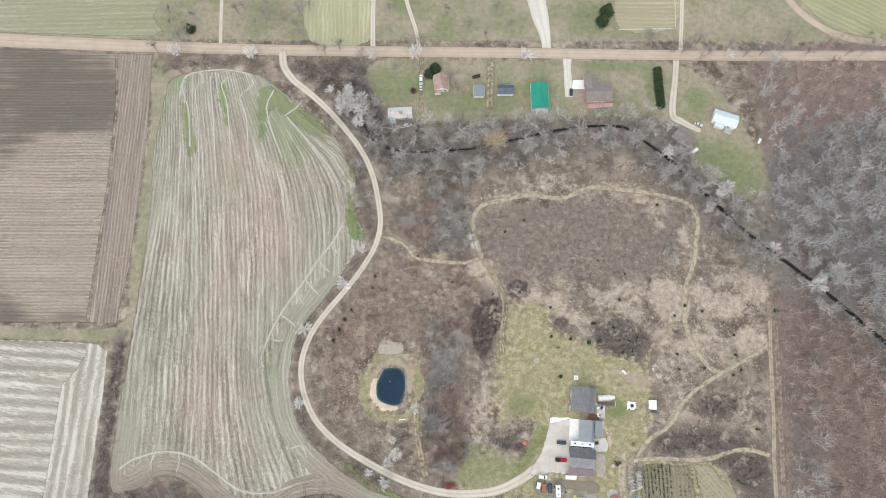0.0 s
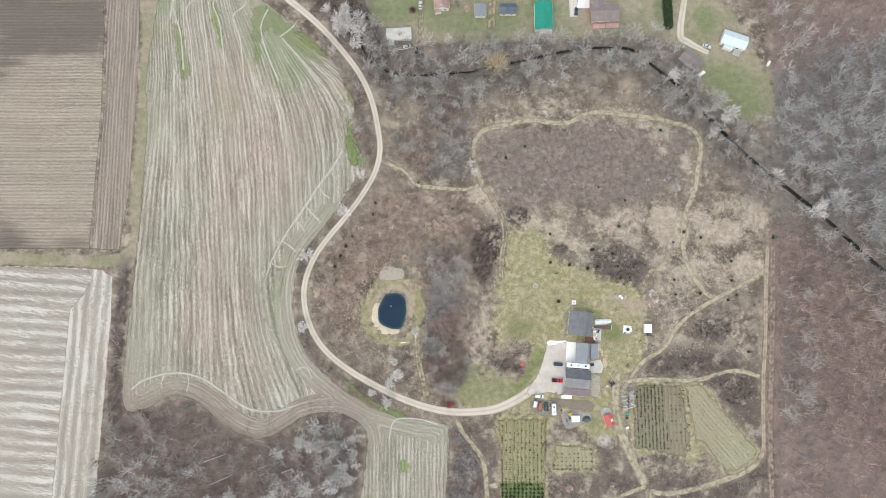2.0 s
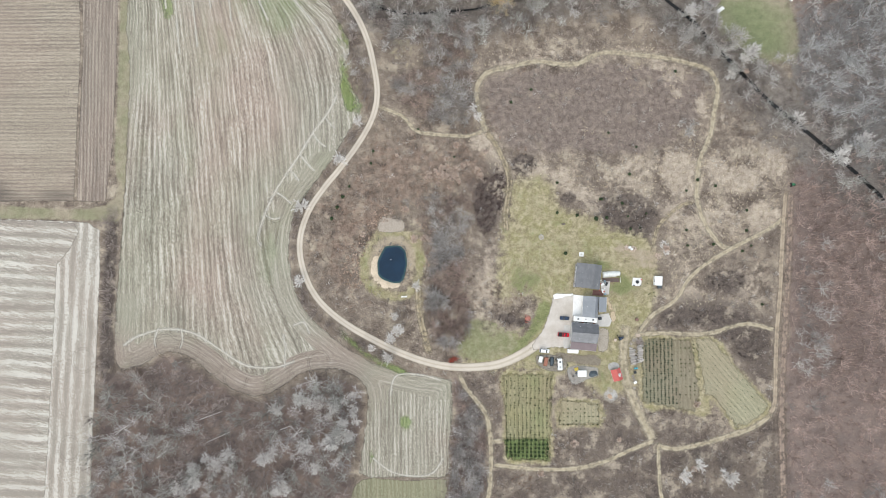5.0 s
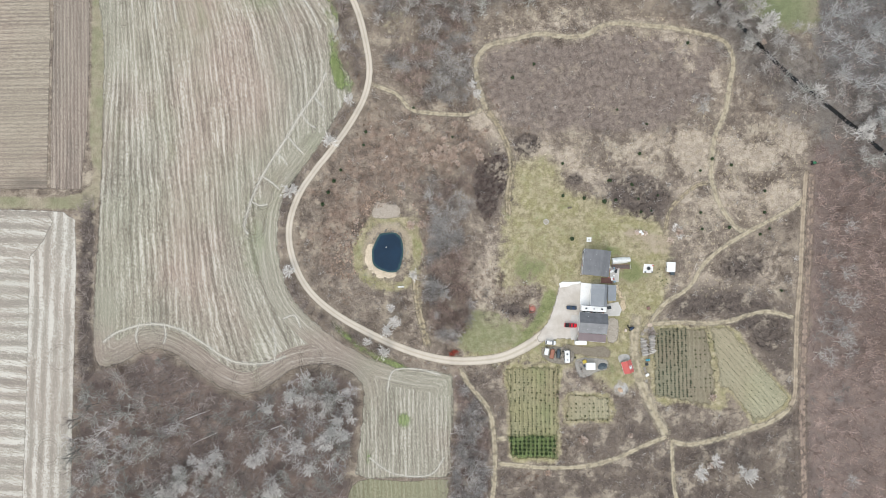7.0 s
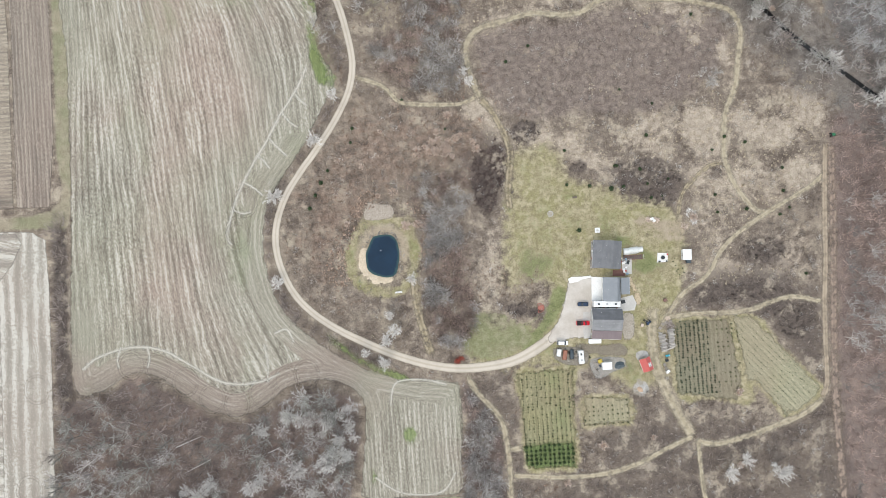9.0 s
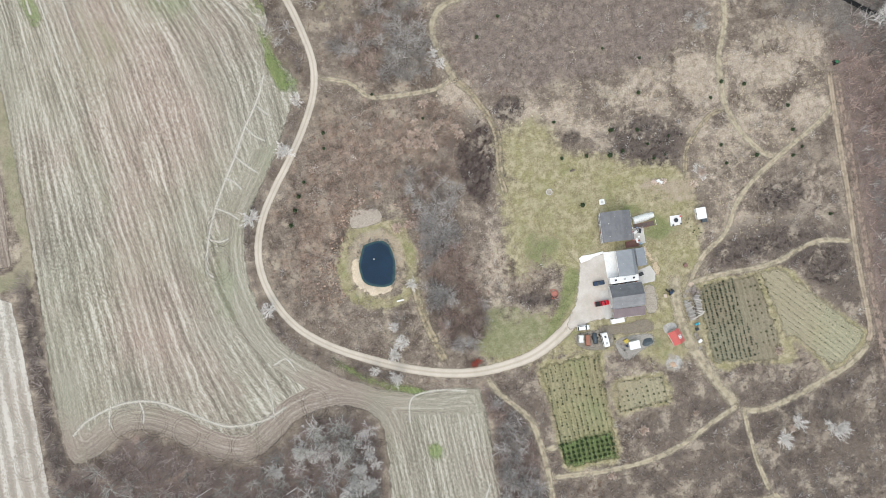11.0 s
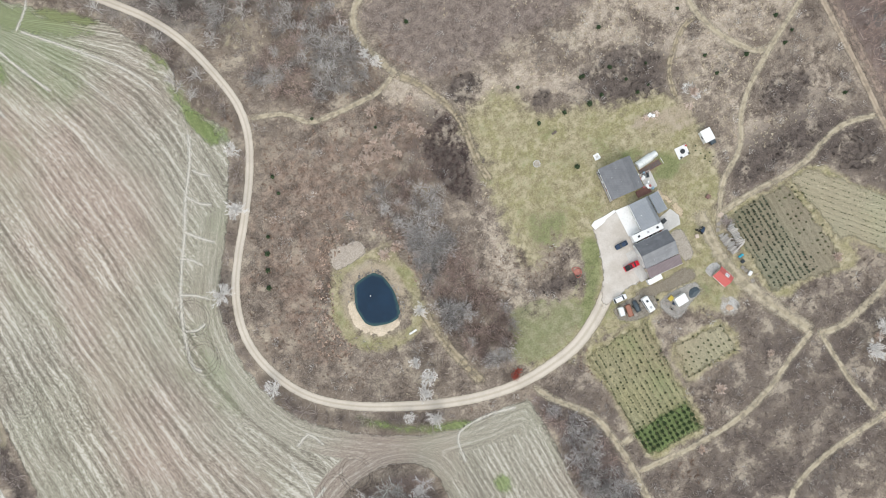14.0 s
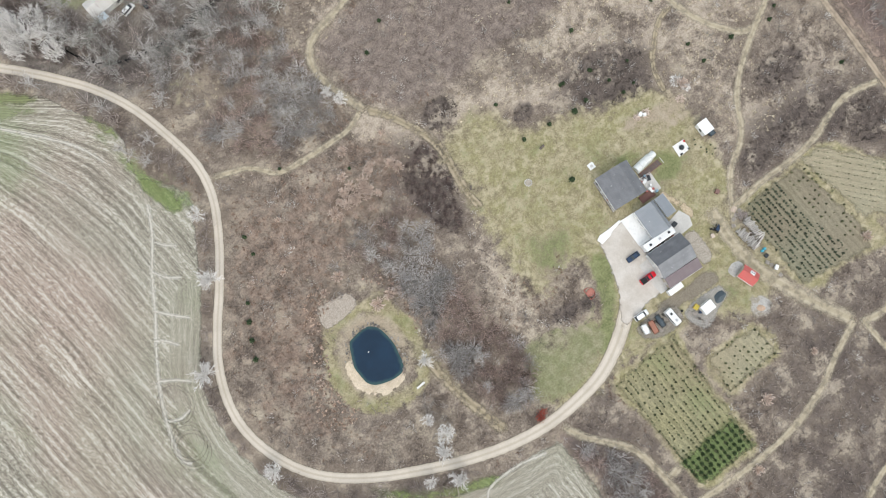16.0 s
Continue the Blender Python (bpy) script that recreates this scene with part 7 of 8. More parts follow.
house("garage", [(70.6, -23.9), (78.2, -24.5), (78.6, -14.1)], 2.9, 1.6, "y", "garage with a pale grey steel roof beside a concrete apron", "garage", STEEL_GREY, SIDING, ridge=0.78, over=0.35, windows=((90, 0.5),), doors=((180, -2.6, 2.7, 2.2), (180, 1.2, 2.7, 2.2)), vents=1)
house("garage_annex", [(78.2, -21.5), (82.1, -21.7), (82.9, -14.5)], 2.6, 0.7, "y", "low annex with a grey steel roof behind the garage", "annex", STEEL_GREY, SIDING, ridge=0, over=0.25, windows=((0, 0.5),), doors=((270, 0, 0.9, 2.0),))
house("workshop", [(64.5, -35.8), (77.5, -37.0), (78.3, -27.7)], 3.3, 1.9, "x", "workshop with a dark grey shingle roof, sheen painted paler on one slope", "workshop", SHINGLE_LIT, SIDING, ridge=0.5, over=0.35, second=SHINGLE_SHADED, windows=((90, -2), (90, 3), (0, 1)), doors=((180, -1.5, 3.0, 2.6), (180, 2.2, 3.0, 2.6)), vents=2)
house("workshop_lean_to", [(64.3, -39.5), (77.0, -40.9), (77.4, -37.3)], 2.5, 0.75, "x", "lean-to shed with a purple-brown steel roof against the workshop", "shed", STEEL_BROWN, TAN_SIDING, ridge=1, over=0.15, windows=((270, -2), (270, 2.5)), doors=((180, 0, 0.9, 2.0),))
house("white_lean_to", [(63.1, -41.6), (68.4, -41.9), (68.4, -40.1)], 2.1, 0.25, "x", "narrow white flat-roofed storage lean-to", "shed", WHITE, WHITE, ridge=1, over=0.1, doors=((270, -1.2, 0.9, 1.9),), gutter=False)
house("white_shed", [(67.9, -53.4), (72.1, -53.4), (72.2, -50.2)], 2.2, 0.25, "x", "small white shed with a flat bright roof on gravel", "shed", WHITE, SIDING, ridge=1, over=0.12, doors=((270, 0, 0.9, 1.9),), gutter=False)
house("garden_shed", [(106.6, -8.7), (110.3, -8.9), (110.7, -4.3)], 2.2, 0.35, "y", "white-roofed garden shed at the yard's edge", "shed", WHITE, SIDING, ridge=1, over=0.15, windows=((180, 0),), doors=((270, 0, 0.9, 1.95),), gutter=False)
red = house("red_shed", [(85.0, -56.0), (89.5, -54.7), (89.3, -48.9)], 2.1, 1.0, "y", "small shed with a bright red steel roof patched white", "shed", RED_ROOF, TAN_SIDING, ridge=0.55, over=0.3, windows=((180, -1),), doors=((270, -0.5, 0.9, 1.95),))
part("roof_patch", sheet([(0.55, -1.2, 3.08), (1.75, -1.2, 2.66), (1.75, 0.4, 2.66), (0.55, 0.4, 3.08)], 0.05), WHITE, red, "white patch panel on the red roof")
for k in (-0.8, 0.0):
    part("roof_hole", rod((1.2, k, 2.93), (1.2, k, 3.02), 0.22, 10), DARK_STEEL, red)


def flat_slab(name, outline, top, material, label, category, bevel=0.03):
    """A slab in the ground with a rounded rim."""
    ring = np.array(outline)
    mid = ring.mean(0)
    ob = thing(name, mid[0], mid[1], 0, label, category)
    n = len(ring)
    pts = [(*(p - mid), z) for z in (-0.1, top) for p in ring]
    bm = solid(pts, [tuple(range(n)), tuple(range(2 * n - 1, n - 1, -1)), *[(i, (i + 1) % n, (i + 1) % n + n, i + n) for i in range(n)]])
    bmesh.ops.bevel(bm, geom=[e for e in bm.edges if all(v.co.z > 0 for v in e.verts)], offset=bevel, segments=2, affect="EDGES")
    part("slab", bm, material, ob)
    return ob


apron = flat_slab("concrete_apron", APRON, 0.22, white_slab, "bright new concrete apron before the garage", "apron")
flat_slab("garage_floor", [(71.9, -24.3), (84.2, -22.4), (85.7, -26.0), (84.5, -29.0), (80.2, -29.0), (66.5, -27.2), (66.5, -23.4)], 0.18, CEMENT, "weathered concrete floor between garage and workshop", "slab")
flat_slab("drive_kerb", [(56.7, -13.2), (58.3, -12.4), (62.5, -12.7), (66.7, -12.5), (66.8, -13.4), (62.6, -13.9), (61.0, -14.7), (57.1, -15.2)], 0.35, white_slab, "white concrete kerb at the parking yard's head", "kerb")
flat_slab("concrete_strip", [(62.1, -28.0), (66.3, -28.1), (65.7, -34.5), (65.9, -39.7), (61.6, -39.6), (61.2, -33.5)], 0.16, CEMENT, "pale concrete strip before the workshop doors", "slab")
flat_slab("patio", [(81.0, -6.2), (85.2, -6.6), (84.6, -13.1), (80.3, -13.0)], 0.18, CEMENT, "grey paved patio behind the farmhouse", "patio")
tile_place = thing("stepping_slab", *(71.2, 7.0), -3, "square white concrete well cover in the lawn", "slab")
part("slab", block(-1.1, 1.1, -1.1, 1.1, -0.1, 0.3, 0.05), WHITE, tile_place)
part("lid", block(-0.5, 0.5, -0.4, 0.4, 0.3, 0.36, 0.02), CEMENT, tile_place)

flat_slab("fire_pit_pad", [(96.2, -9.0), (100.7, -9.1), (101.2, -5.2), (96.7, -4.8)], 0.2, white_slab, "square white concrete pad with a round fire pit", "patio")
pit = thing("fire_pit", *(98.8, -7.0), 0, "round dark steel fire pit on the white pad", "fire pit", z=0.2)
bm = bmesh.new()
for r0, r1, z0, z1 in ((0.85, 0.85, 0, 0.4), (0.65, 0.65, 0.4, 0.05)):
    rod((0, 0, z0), (0, 0, z0 + 0.35), r0, 16, 0.95, bm)
part("bowl", bm, DARK_STEEL, pit)
for k in range(8):
    a = k * 0.785
    part("stone", block(0.85 * math.cos(a) - 0.16, 0.85 * math.cos(a) + 0.16, 0.85 * math.sin(a) - 0.16, 0.85 * math.sin(a) + 0.16, 0, 0.25, 0.05), CEMENT, pit)


def garden_chair(x, y, turn, paint, label):
    ob = thing("garden_chair", x, y, turn, label, "chair", "chairs round the fire pit", z=0.2)
    part("seat", block(-0.28, 0.28, -0.28, 0.28, 0.36, 0.41, 0.02), paint, ob)
    back = block(-0.28, 0.28, -0.02, 0.02, 0, 0.55, 0.015)
    back.transform(pose(0, 0.27, 0.4, -14, 0, 0))
    part("backrest", back, paint, ob)
    for dx in (-0.24, 0.24):
        for dy in (-0.24, 0.24):
            part("leg", block(dx - 0.03, dx + 0.03, dy - 0.03, dy + 0.03, 0, 0.37, 0.008), paint, ob)


RED_PAINT = plain("red_paint", (0.5, 0.03, 0.03), (0.42, 0.03, 0.03), 0.4, grain=3, bump=0.03)
for k, p in enumerate([(100.8, -5.8), (100.3, -8.7), (97.0, -8.7)]):
    garden_chair(*p, 40 + 120 * k, RED_PAINT if k == 0 else DARK_STEEL, "red garden chair on the fire-pit pad" if k == 0 else "dark garden chair on the fire-pit pad")


# --- plastic tunnel, pergola and deck behind the farmhouse
def tunnel():
    (ax, ay), (bx, by) = [(81.6, -3.3), (90.0, -2.7)]
    ob = thing("plastic_tunnel", (ax + bx) / 2, (ay + by) / 2, math.degrees(math.atan2(by - ay, bx - ax)), "low arched tunnel under cloudy plastic sheeting", "greenhouse")
    half, r = math.hypot(bx - ax, by - ay) / 2, 1.5
    bm = bmesh.new()
    rows = []
    for i in range(9):
        u = -half + 2 * half * i / 8
        sag = 0.06 * (i % 2)
        rows.append([bm.verts.new((u, (r - 0.3 * (i > 6)) * math.cos(a), 0.02 + (1.9 - sag) * math.sin(a))) for a in np.linspace(0, math.pi, 11)])
    for a, b in zip(rows, rows[1:]):
        for i in range(10):
            bm.faces.new((a[i], b[i], b[i + 1], a[i + 1]))
    bm.faces.new(rows[0]), bm.faces.new(rows[-1][::-1])
    part("cover", bm, PLASTIC, ob)
    for i in range(0, 9, 2):
        u = -half + 2 * half * i / 8
        bm = bmesh.new()
        arc = [(u, r * 1.02 * math.cos(a), 1.96 * math.sin(a)) for a in np.linspace(0, math.pi, 9)]
        for p, q in zip(arc, arc[1:]):
            rod(p, q, 0.03, 5, 1, bm)
        part("hoop", bm, STEEL, ob)


tunnel()


def pergola():
    (ax, ay), (bx, by) = [(81.4, -5.9), (90.0, -6.0)]
    ob = thing("pergola", (ax + bx) / 2, (ay + by) / 2, math.degrees(math.atan2(by - ay, bx - ax)), "narrow red-brown timber pergola with open rafters", "pergola")
    half = math.hypot(bx - ax, by - ay) / 2
    for v in (-0.9, 0.9):
        part("beam", block(-half, half, v - 0.07, v + 0.07, 2.2, 2.4, 0.01), DECK, ob)
        for u in (-half + 0.2, -half / 3, half / 3, half - 0.2):
            part("post", block(u - 0.07, u + 0.07, v - 0.07, v + 0.07, 0, 2.2, 0.01), DECK, ob)
    for k in range(9):
        u = -half + 0.2 + (2 * half - 0.4) * k / 8
        part("rafter", block(u - 0.05, u + 0.05, -1.2, 1.2, 2.4, 2.52, 0.01), WHITE if k == 8 else DECK, ob)
    # floor darker than the beams, so the gaps between rafters read dark
    part("floor", block(-half, half, -1.0, 1.0, 0, 0.12, 0.02), DARK_BARK, ob, "dark board floor")


pergola()


def plank_deck():
    x, y, turn, w, d = base_of([(76.3, -13.3), (81.6, -13.8), (81.8, -11.3)])
    ob = thing("deck", x, y, turn, "red-brown plank deck between farmhouse and garage", "deck")
    n = int(d / 0.22)
    for k in range(n):
        v = -d / 2 + d * k / n
        part("plank", block(-w / 2, w / 2, v, v + d / n - 0.02, 0.32, 0.38), DECK, ob)
    part("frame", block(-w / 2 + 0.05, w / 2 - 0.05, -d / 2 + 0.05, d / 2 - 0.05, 0, 0.32, 0.02), DECK, ob)


plank_deck()


def patio_table(x, y, turn, top, label):
    ob = thing("patio_table", x, y, turn, label, "table", z=0.18)
    part("tabletop", block(-0.9, 0.9, -0.5, 0.5, 0.7, 0.75, 0.02), top, ob)
    for dx in (-0.8, 0.8):
        for dy in (-0.4, 0.4):
            part("leg", block(dx - 0.04, dx + 0.04, dy - 0.04, dy + 0.04, 0, 0.7, 0.008), top, ob)


patio_table(*(81.4, -8.0), 20, WHITE, "white garden table on the patio")
patio_table(*(83.3, -7.9), 70, DARK_STEEL, "dark patio table beside the white one")


def storage_box(x, y, turn, w, d, h, paint, label, z=0.0, name="storage_box"):
    ob = thing(name, x, y, turn, label, "storage box", z=z)
    part("body", block(-w / 2, w / 2, -d / 2, d / 2, 0, h, 0.04), paint, ob)
    part("lid", block(-w / 2 - 0.04, w / 2 + 0.04, -d / 2 - 0.04, d / 2 + 0.04, h, h + 0.1, 0.03), paint, ob)
    for k in (-1, 1):
        part("handle", block(k * (w / 2 + 0.02) - 0.03, k * (w / 2 + 0.02) + 0.03, -0.15, 0.15, h * 0.6, h * 0.6 + 0.05, 0.01), DARK_STEEL, ob)


for p, turn, size, paint, text in zip([(81.3, -11.4), (79.7, -24.9), (67.6, -49.8), (95.3, 10.2), (96.2, 9.3), (98.1, -25.6), (87.2, -35.7)], (8, 10, 15, 20, 60, 25, 70), ((0.9, 1.8, 0.9), (1.6, 1.3, 1.1), (1.7, 1.4, 0.9), (1.3, 1.1, 0.9), (0.9, 0.9, 1.2), (1.4, 1.2, 0.9), (1.3, 1.1, 0.7)), (WHITE, DARK_STEEL, plain("yellow_plastic", (0.55, 0.42, 0.08)), WHITE, WHITE, plain("rusty_sheet", (0.22, 0.13, 0.11)), plain("pale_board", (0.6, 0.5, 0.42))), ("white storage chest on the patio", "black heating unit beside the garage", "yellow tool chest on the gravel", "white discarded chest freezer by the brush pile", "white discarded cabinet by the brush pile", "rusty brown burn bin in the yard", "pale plywood box in the yard")):
    storage_box(*p, turn, *size, paint, text)


CLUTTER = ((WHITE, "white plastic bin among the patio clutter"), (DARK_STEEL, "dark lidded bin among the patio clutter"), (plain("faded_blue", (0.25, 0.4, 0.5)), "faded blue bin among the patio clutter"), (plain("faded_red", (0.42, 0.14, 0.12)), "faded red bin among the patio clutter"))
for k, (x, y) in enumerate([(80.5, -6.0), (80.5, -7.7), (82.5, -6.6), (82.3, -7.9), (82.3, -10.1), (82.0, -11.6), (78.9, -8.1), (79.0, -9.3), (76.5, -9.8), (79.9, -10.9), (82.6, -12.9)]):
    paint, text = CLUTTER[k * 3 % 4]
    storage_box(x, y, 37 * k, 0.6 + 0.15 * (k % 4), 0.5 + 0.1 * (k % 3), 0.4 + 0.2 * (k % 3), paint, text, z=0.18, name="storage_bin")


# ---------------------------------------------------------------- vehicles
def wheel(parent, x, y, r, w):
    t = part("tyre", rod((x, y - w / 2, r), (x, y + w / 2, r), r, 16), RUBBER, parent)
    part("rim", rod((x, y - w / 2 - 0.01, r), (x, y + w / 2 + 0.01, r), r * 0.6, 12), STEEL, t)


def loft(sections):
    """A closed body through rounded cross-sections: (x, half width, low, high, inset)."""
    bm = bmesh.new()
    rings = []
    for x, hw, lo, hi, inset in sections:
        c = min(0.12, (hi - lo) / 4, hw / 3)
        pts = [(-hw, lo), (hw, lo), (hw, hi - 2 * c), (hw - inset, hi - c * 0.5), (hw - inset - c, hi), (-hw + inset + c, hi), (-hw + inset, hi - c * 0.5), (-hw, hi - 2 * c)]
        rings.append([bm.verts.new((x, y, z)) for y, z in pts])
    for a, b in zip(rings, rings[1:]):
        for i in range(8):
            bm.faces.new((a[i], a[(i + 1) % 8], b[(i + 1) % 8], b[i]))
    bm.faces.new(rings[0][::-1]), bm.faces.new(rings[-1])
    bmesh.ops.recalc_face_normals(bm, faces=bm.faces)
    return bm


def vehicle(name, tail, nose, kind, paint, label, category, group="", cargo=None):
    """A car, pickup or van between its tail and nose."""
    (ax, ay), (bx, by) = tail, nose
    turn = math.degrees(math.atan2(by - ay, bx - ax))
    ob = thing(name, (ax + bx) / 2, (ay + by) / 2, turn, label, category, group)
    L, w, h = {"car": (4.6, 0.9, 1.45), "pickup": (5.7, 0.98, 1.85), "van": (4.9, 0.95, 1.9)}[kind]
    a = L / 2
    hood = 0.62 * h
    part("body", loft([(-a, w * 0.86, 0.4, hood * 0.9, 0.06), (-a + 0.25, w, 0.3, hood, 0.05), (a - 0.9, w, 0.3, hood, 0.06), (a - 0.2, w * 0.94, 0.32, hood * 0.9, 0.1), (a, w * 0.8, 0.42, hood * 0.72, 0.1)]), paint, ob)
    c0, c1 = {"car": (-a + 0.5, 0.75), "pickup": (-0.55, 1.45), "van": (-a + 0.05, a - 1.1)}[kind]
    part("cabin_glass", loft([(c0, w * 0.86, hood - 0.1, hood + 0.05, 0.05), (c0 + 0.45, w * 0.84, hood - 0.1, h - 0.05, 0.16), (c1 - 0.75, w * 0.84, hood - 0.1, h - 0.05, 0.16), (c1, w * 0.86, hood - 0.1, hood + 0.05, 0.05)]), GLASS, ob)
    part("roof", loft([(c0 + 0.42, w * 0.74, h - 0.09, h, 0.06), (c0 + 0.9, w * 0.75, h - 0.09, h + 0.02, 0.06), (c1 - 0.72, w * 0.74, h - 0.09, h, 0.06)]), paint, ob)
    if kind == "pickup":
        part("bed_liner", block(-a + 0.2, -0.65, -w + 0.12, w - 0.12, hood - 0.05, hood + 0.03, 0.02), RUBBER, ob)
        for k in (-1, 1):
            part("bed_side", block(-a + 0.1, -0.6, k * (w - 0.06) - 0.05, k * (w - 0.06) + 0.05, hood - 0.02, hood + 0.14, 0.02), DARK_STEEL, ob)
    for k in (-1, 1):
        part("headlight", block(a - 0.12, a - 0.02, k * w * 0.62 - 0.14, k * w * 0.62 + 0.14, hood * 0.62, hood * 0.76, 0.02), WHITE, ob)
        part("tail_light", block(-a - 0.02, -a + 0.06, k * w * 0.7 - 0.1, k * w * 0.7 + 0.1, hood * 0.6, hood * 0.8, 0.02), RED_PAINT, ob)
        part("mirror", block(c1 - 0.25, c1 - 0.1, k * (w + 0.1) - 0.08, k * (w + 0.1) + 0.08, hood, hood + 0.14, 0.02), paint, ob)
        for u in (-a + 0.95, a - 0.95):
            wheel(ob, u, k * (w - 0.1), 0.34, 0.22)
    part("bumper", block(a - 0.1, a + 0.06, -w * 0.8, w * 0.8, 0.32, 0.5, 0.04), DARK_STEEL, ob)
    return ob


def paint(name, colour):
    return plain(name, colour, tuple(v * 0.85 for v in colour), 0.3, 0.0, 2.0, 0.02, 0)


NAVY, WHITE_CAR, BLACK_CAR, SILVER, CAR_RED = paint("navy_paint", (0.03, 0.05, 0.09)), paint("white_car_paint", (0.78, 0.78, 0.77)), paint("black_paint", (0.02, 0.022, 0.026)), paint("silver_paint", (0.55, 0.56, 0.57)), paint("bright_red_paint", (0.55, 0.015, 0.03))
vehicle("car", *[(64.5, -24.8), (59.9, -24.5)], "car", NAVY, "dark blue hatchback parked on pale gravel", "car")
vehicle("pickup_truck", *[(58.6, -32.6), (64.4, -33.0)], "pickup", CAR_RED, "bright red pickup truck with a black bed", "truck")
vehicle("minivan", *[(49.5, -40.4), (54.3, -40.9)], "van", WHITE_CAR, "white minivan parked on grass by the drive", "van")
vehicle("car", *[(20.4, 175.2), (25.0, 176.6)], "car", BLACK_CAR, "black car parked on the neighbour's grass", "car")
vehicle("car", *[(76.5, 163.7), (76.8, 168.6)], "car", NAVY, "dark blue car on the concrete drive", "car")
vehicle("car", *[(145.5, 147.2), (149.8, 145.5)], "car", SILVER, "silver car on the dirt driveway", "car")
vehicle("van", *[(-8.9, 171.8), (-8.9, 176.8)], "van", WHITE_CAR, "white van parked in the grassy lane", "van")
vehicle("car", *[(-8.9, 167.7), (-8.9, 171.2)], "car", SILVER, "silver car parked behind the white van", "car")
vehicle("van", *[(-18.3, 145.1), (-14.5, 146.1)], "van", WHITE_CAR, "white van beside the pale-roofed shed", "van")
vehicle("car", *[(-11.0, 141.8), (-10.7, 146.5)], "car", BLACK_CAR, "dark car beside the trees and shed", "car")


def motorhome(ends, width, height, label, name="motorhome", hatches=3):
    (ax, ay), (bx, by) = ends
    L = math.hypot(bx - ax, by - ay)
    ob = thing(name, (ax + bx) / 2, (ay + by) / 2, math.degrees(math.atan2(by - ay, bx - ax)), label, "motorhome")
    a, w = L / 2, width / 2
    part("body", loft([(-a, w * 0.95, 0.45, height * 0.97, 0.05), (-a + 0.2, w, 0.4, height, 0.05), (a - 0.5, w, 0.4, height, 0.05), (a, w * 0.95, 0.45, height * 0.86, 0.1)]), WHITE, ob)
    part("windscreen", block(a - 0.06, a + 0.03, -w * 0.8, w * 0.8, height * 0.5, height * 0.8, 0.02), GLASS, ob)
    for k in range(hatches):
        u = -a + L * (k + 0.6) / (hatches + 0.2)
        part("roof_unit", block(u - 0.4, u + 0.4, -0.35, 0.35, height - 0.02, height + 0.22, 0.06), DARK_STEEL if k % 2 == 0 else STEEL, ob)
    for k in (-1, 1):
        for u in (-a * 0.55, -a * 0.1, a * 0.35):
            part("window", block(u - 0.5, u + 0.5, k * w - 0.03, k * w + 0.03, height * 0.55, height * 0.78, 0.02), GLASS, ob)
        for u in (-a * 0.55, a * 0.62):
            wheel(ob, u, k * (w - 0.15), 0.45, 0.28)
        part("awning_rail", rod((-a * 0.8, k * (w + 0.06), height - 0.2), (a * 0.6, k * (w + 0.06), height - 0.2), 0.06, 6), DARK_STEEL, ob)


motorhome([(66.2, -24.7), (77.9, -25.6)], 2.6, 3.2, "long white motorhome parked between garage and workshop")
motorhome([(59.2, -44.4), (59.3, -50.0)], 2.3, 2.6, "short white camper parked beside the trailers", "camper", 2)


def trailer(ends, width, height, body, label, tarp=False):
    (ax, ay), (bx, by) = ends
    L = math.hypot(bx - ax, by - ay)
    ob = thing("trailer", (ax + bx) / 2, (ay + by) / 2, math.degrees(math.atan2(by - ay, bx - ax)), label, "trailer", "trailers parked in a row")
    a, w = L / 2, width / 2
    part("deck", block(-a, a, -w, w, 0.5, 0.62, 0.03), DARK_STEEL, ob)
    if tarp:
        bm = lump(int(L * 10), a * 0.98, w * 0.95, height - 0.6, 0.2)
        bm.transform(Matrix.Translation((0, 0, 0.62)))
        part("tarpaulin", bm, body, ob)
    else:
        for k in (-1, 1):
            part("side_board", block(-a, a, k * w - 0.04, k * w + 0.04, 0.62, height, 0.02), body, ob)
            part("end_board", block(k * a - 0.04, k * a + 0.04, -w + 0.05, w - 0.05, 0.62, height, 0.02), body, ob)
        part("load", block(-a + 0.1, a - 0.1, -w + 0.1, w - 0.1, 0.62, height - 0.08, 0.08), body, ob)
    part("drawbar", block(a, a + 0.9, -0.06, 0.06, 0.45, 0.55, 0.01), DARK_STEEL, ob)
    for k in (-1, 1):
        wheel(ob, 0, k * (w + 0.12), 0.32, 0.2)


RUSTY = plain("rusted_boards", (0.34, 0.16, 0.11), (0.26, 0.12, 0.09), 0.85, grain=4, bump=0.4)
TARP = plain("dark_slate_tarpaulin", (0.07, 0.09, 0.105), (0.12, 0.14, 0.15), 0.5, grain=1.5, bump=0.5)
trailer([(49.5, -46.2), (50.2, -43.2)], 1.7, 1.9, WHITE, "small white box trailer on grass")
trailer([(52.1, -48.0), (52.9, -43.8)], 1.8, 1.2, RUSTY, "rusty red-brown flat trailer on grass")
trailer([(55.4, -48.1), (55.7, -43.7)], 1.9, 1.7, TARP, "trailer load under a dark tarpaulin", True)
trailer([(109.7, -10.3), (109.7, -8.4)], 1.9, 1.3, TARP, "small dark utility trailer behind the garden shed")


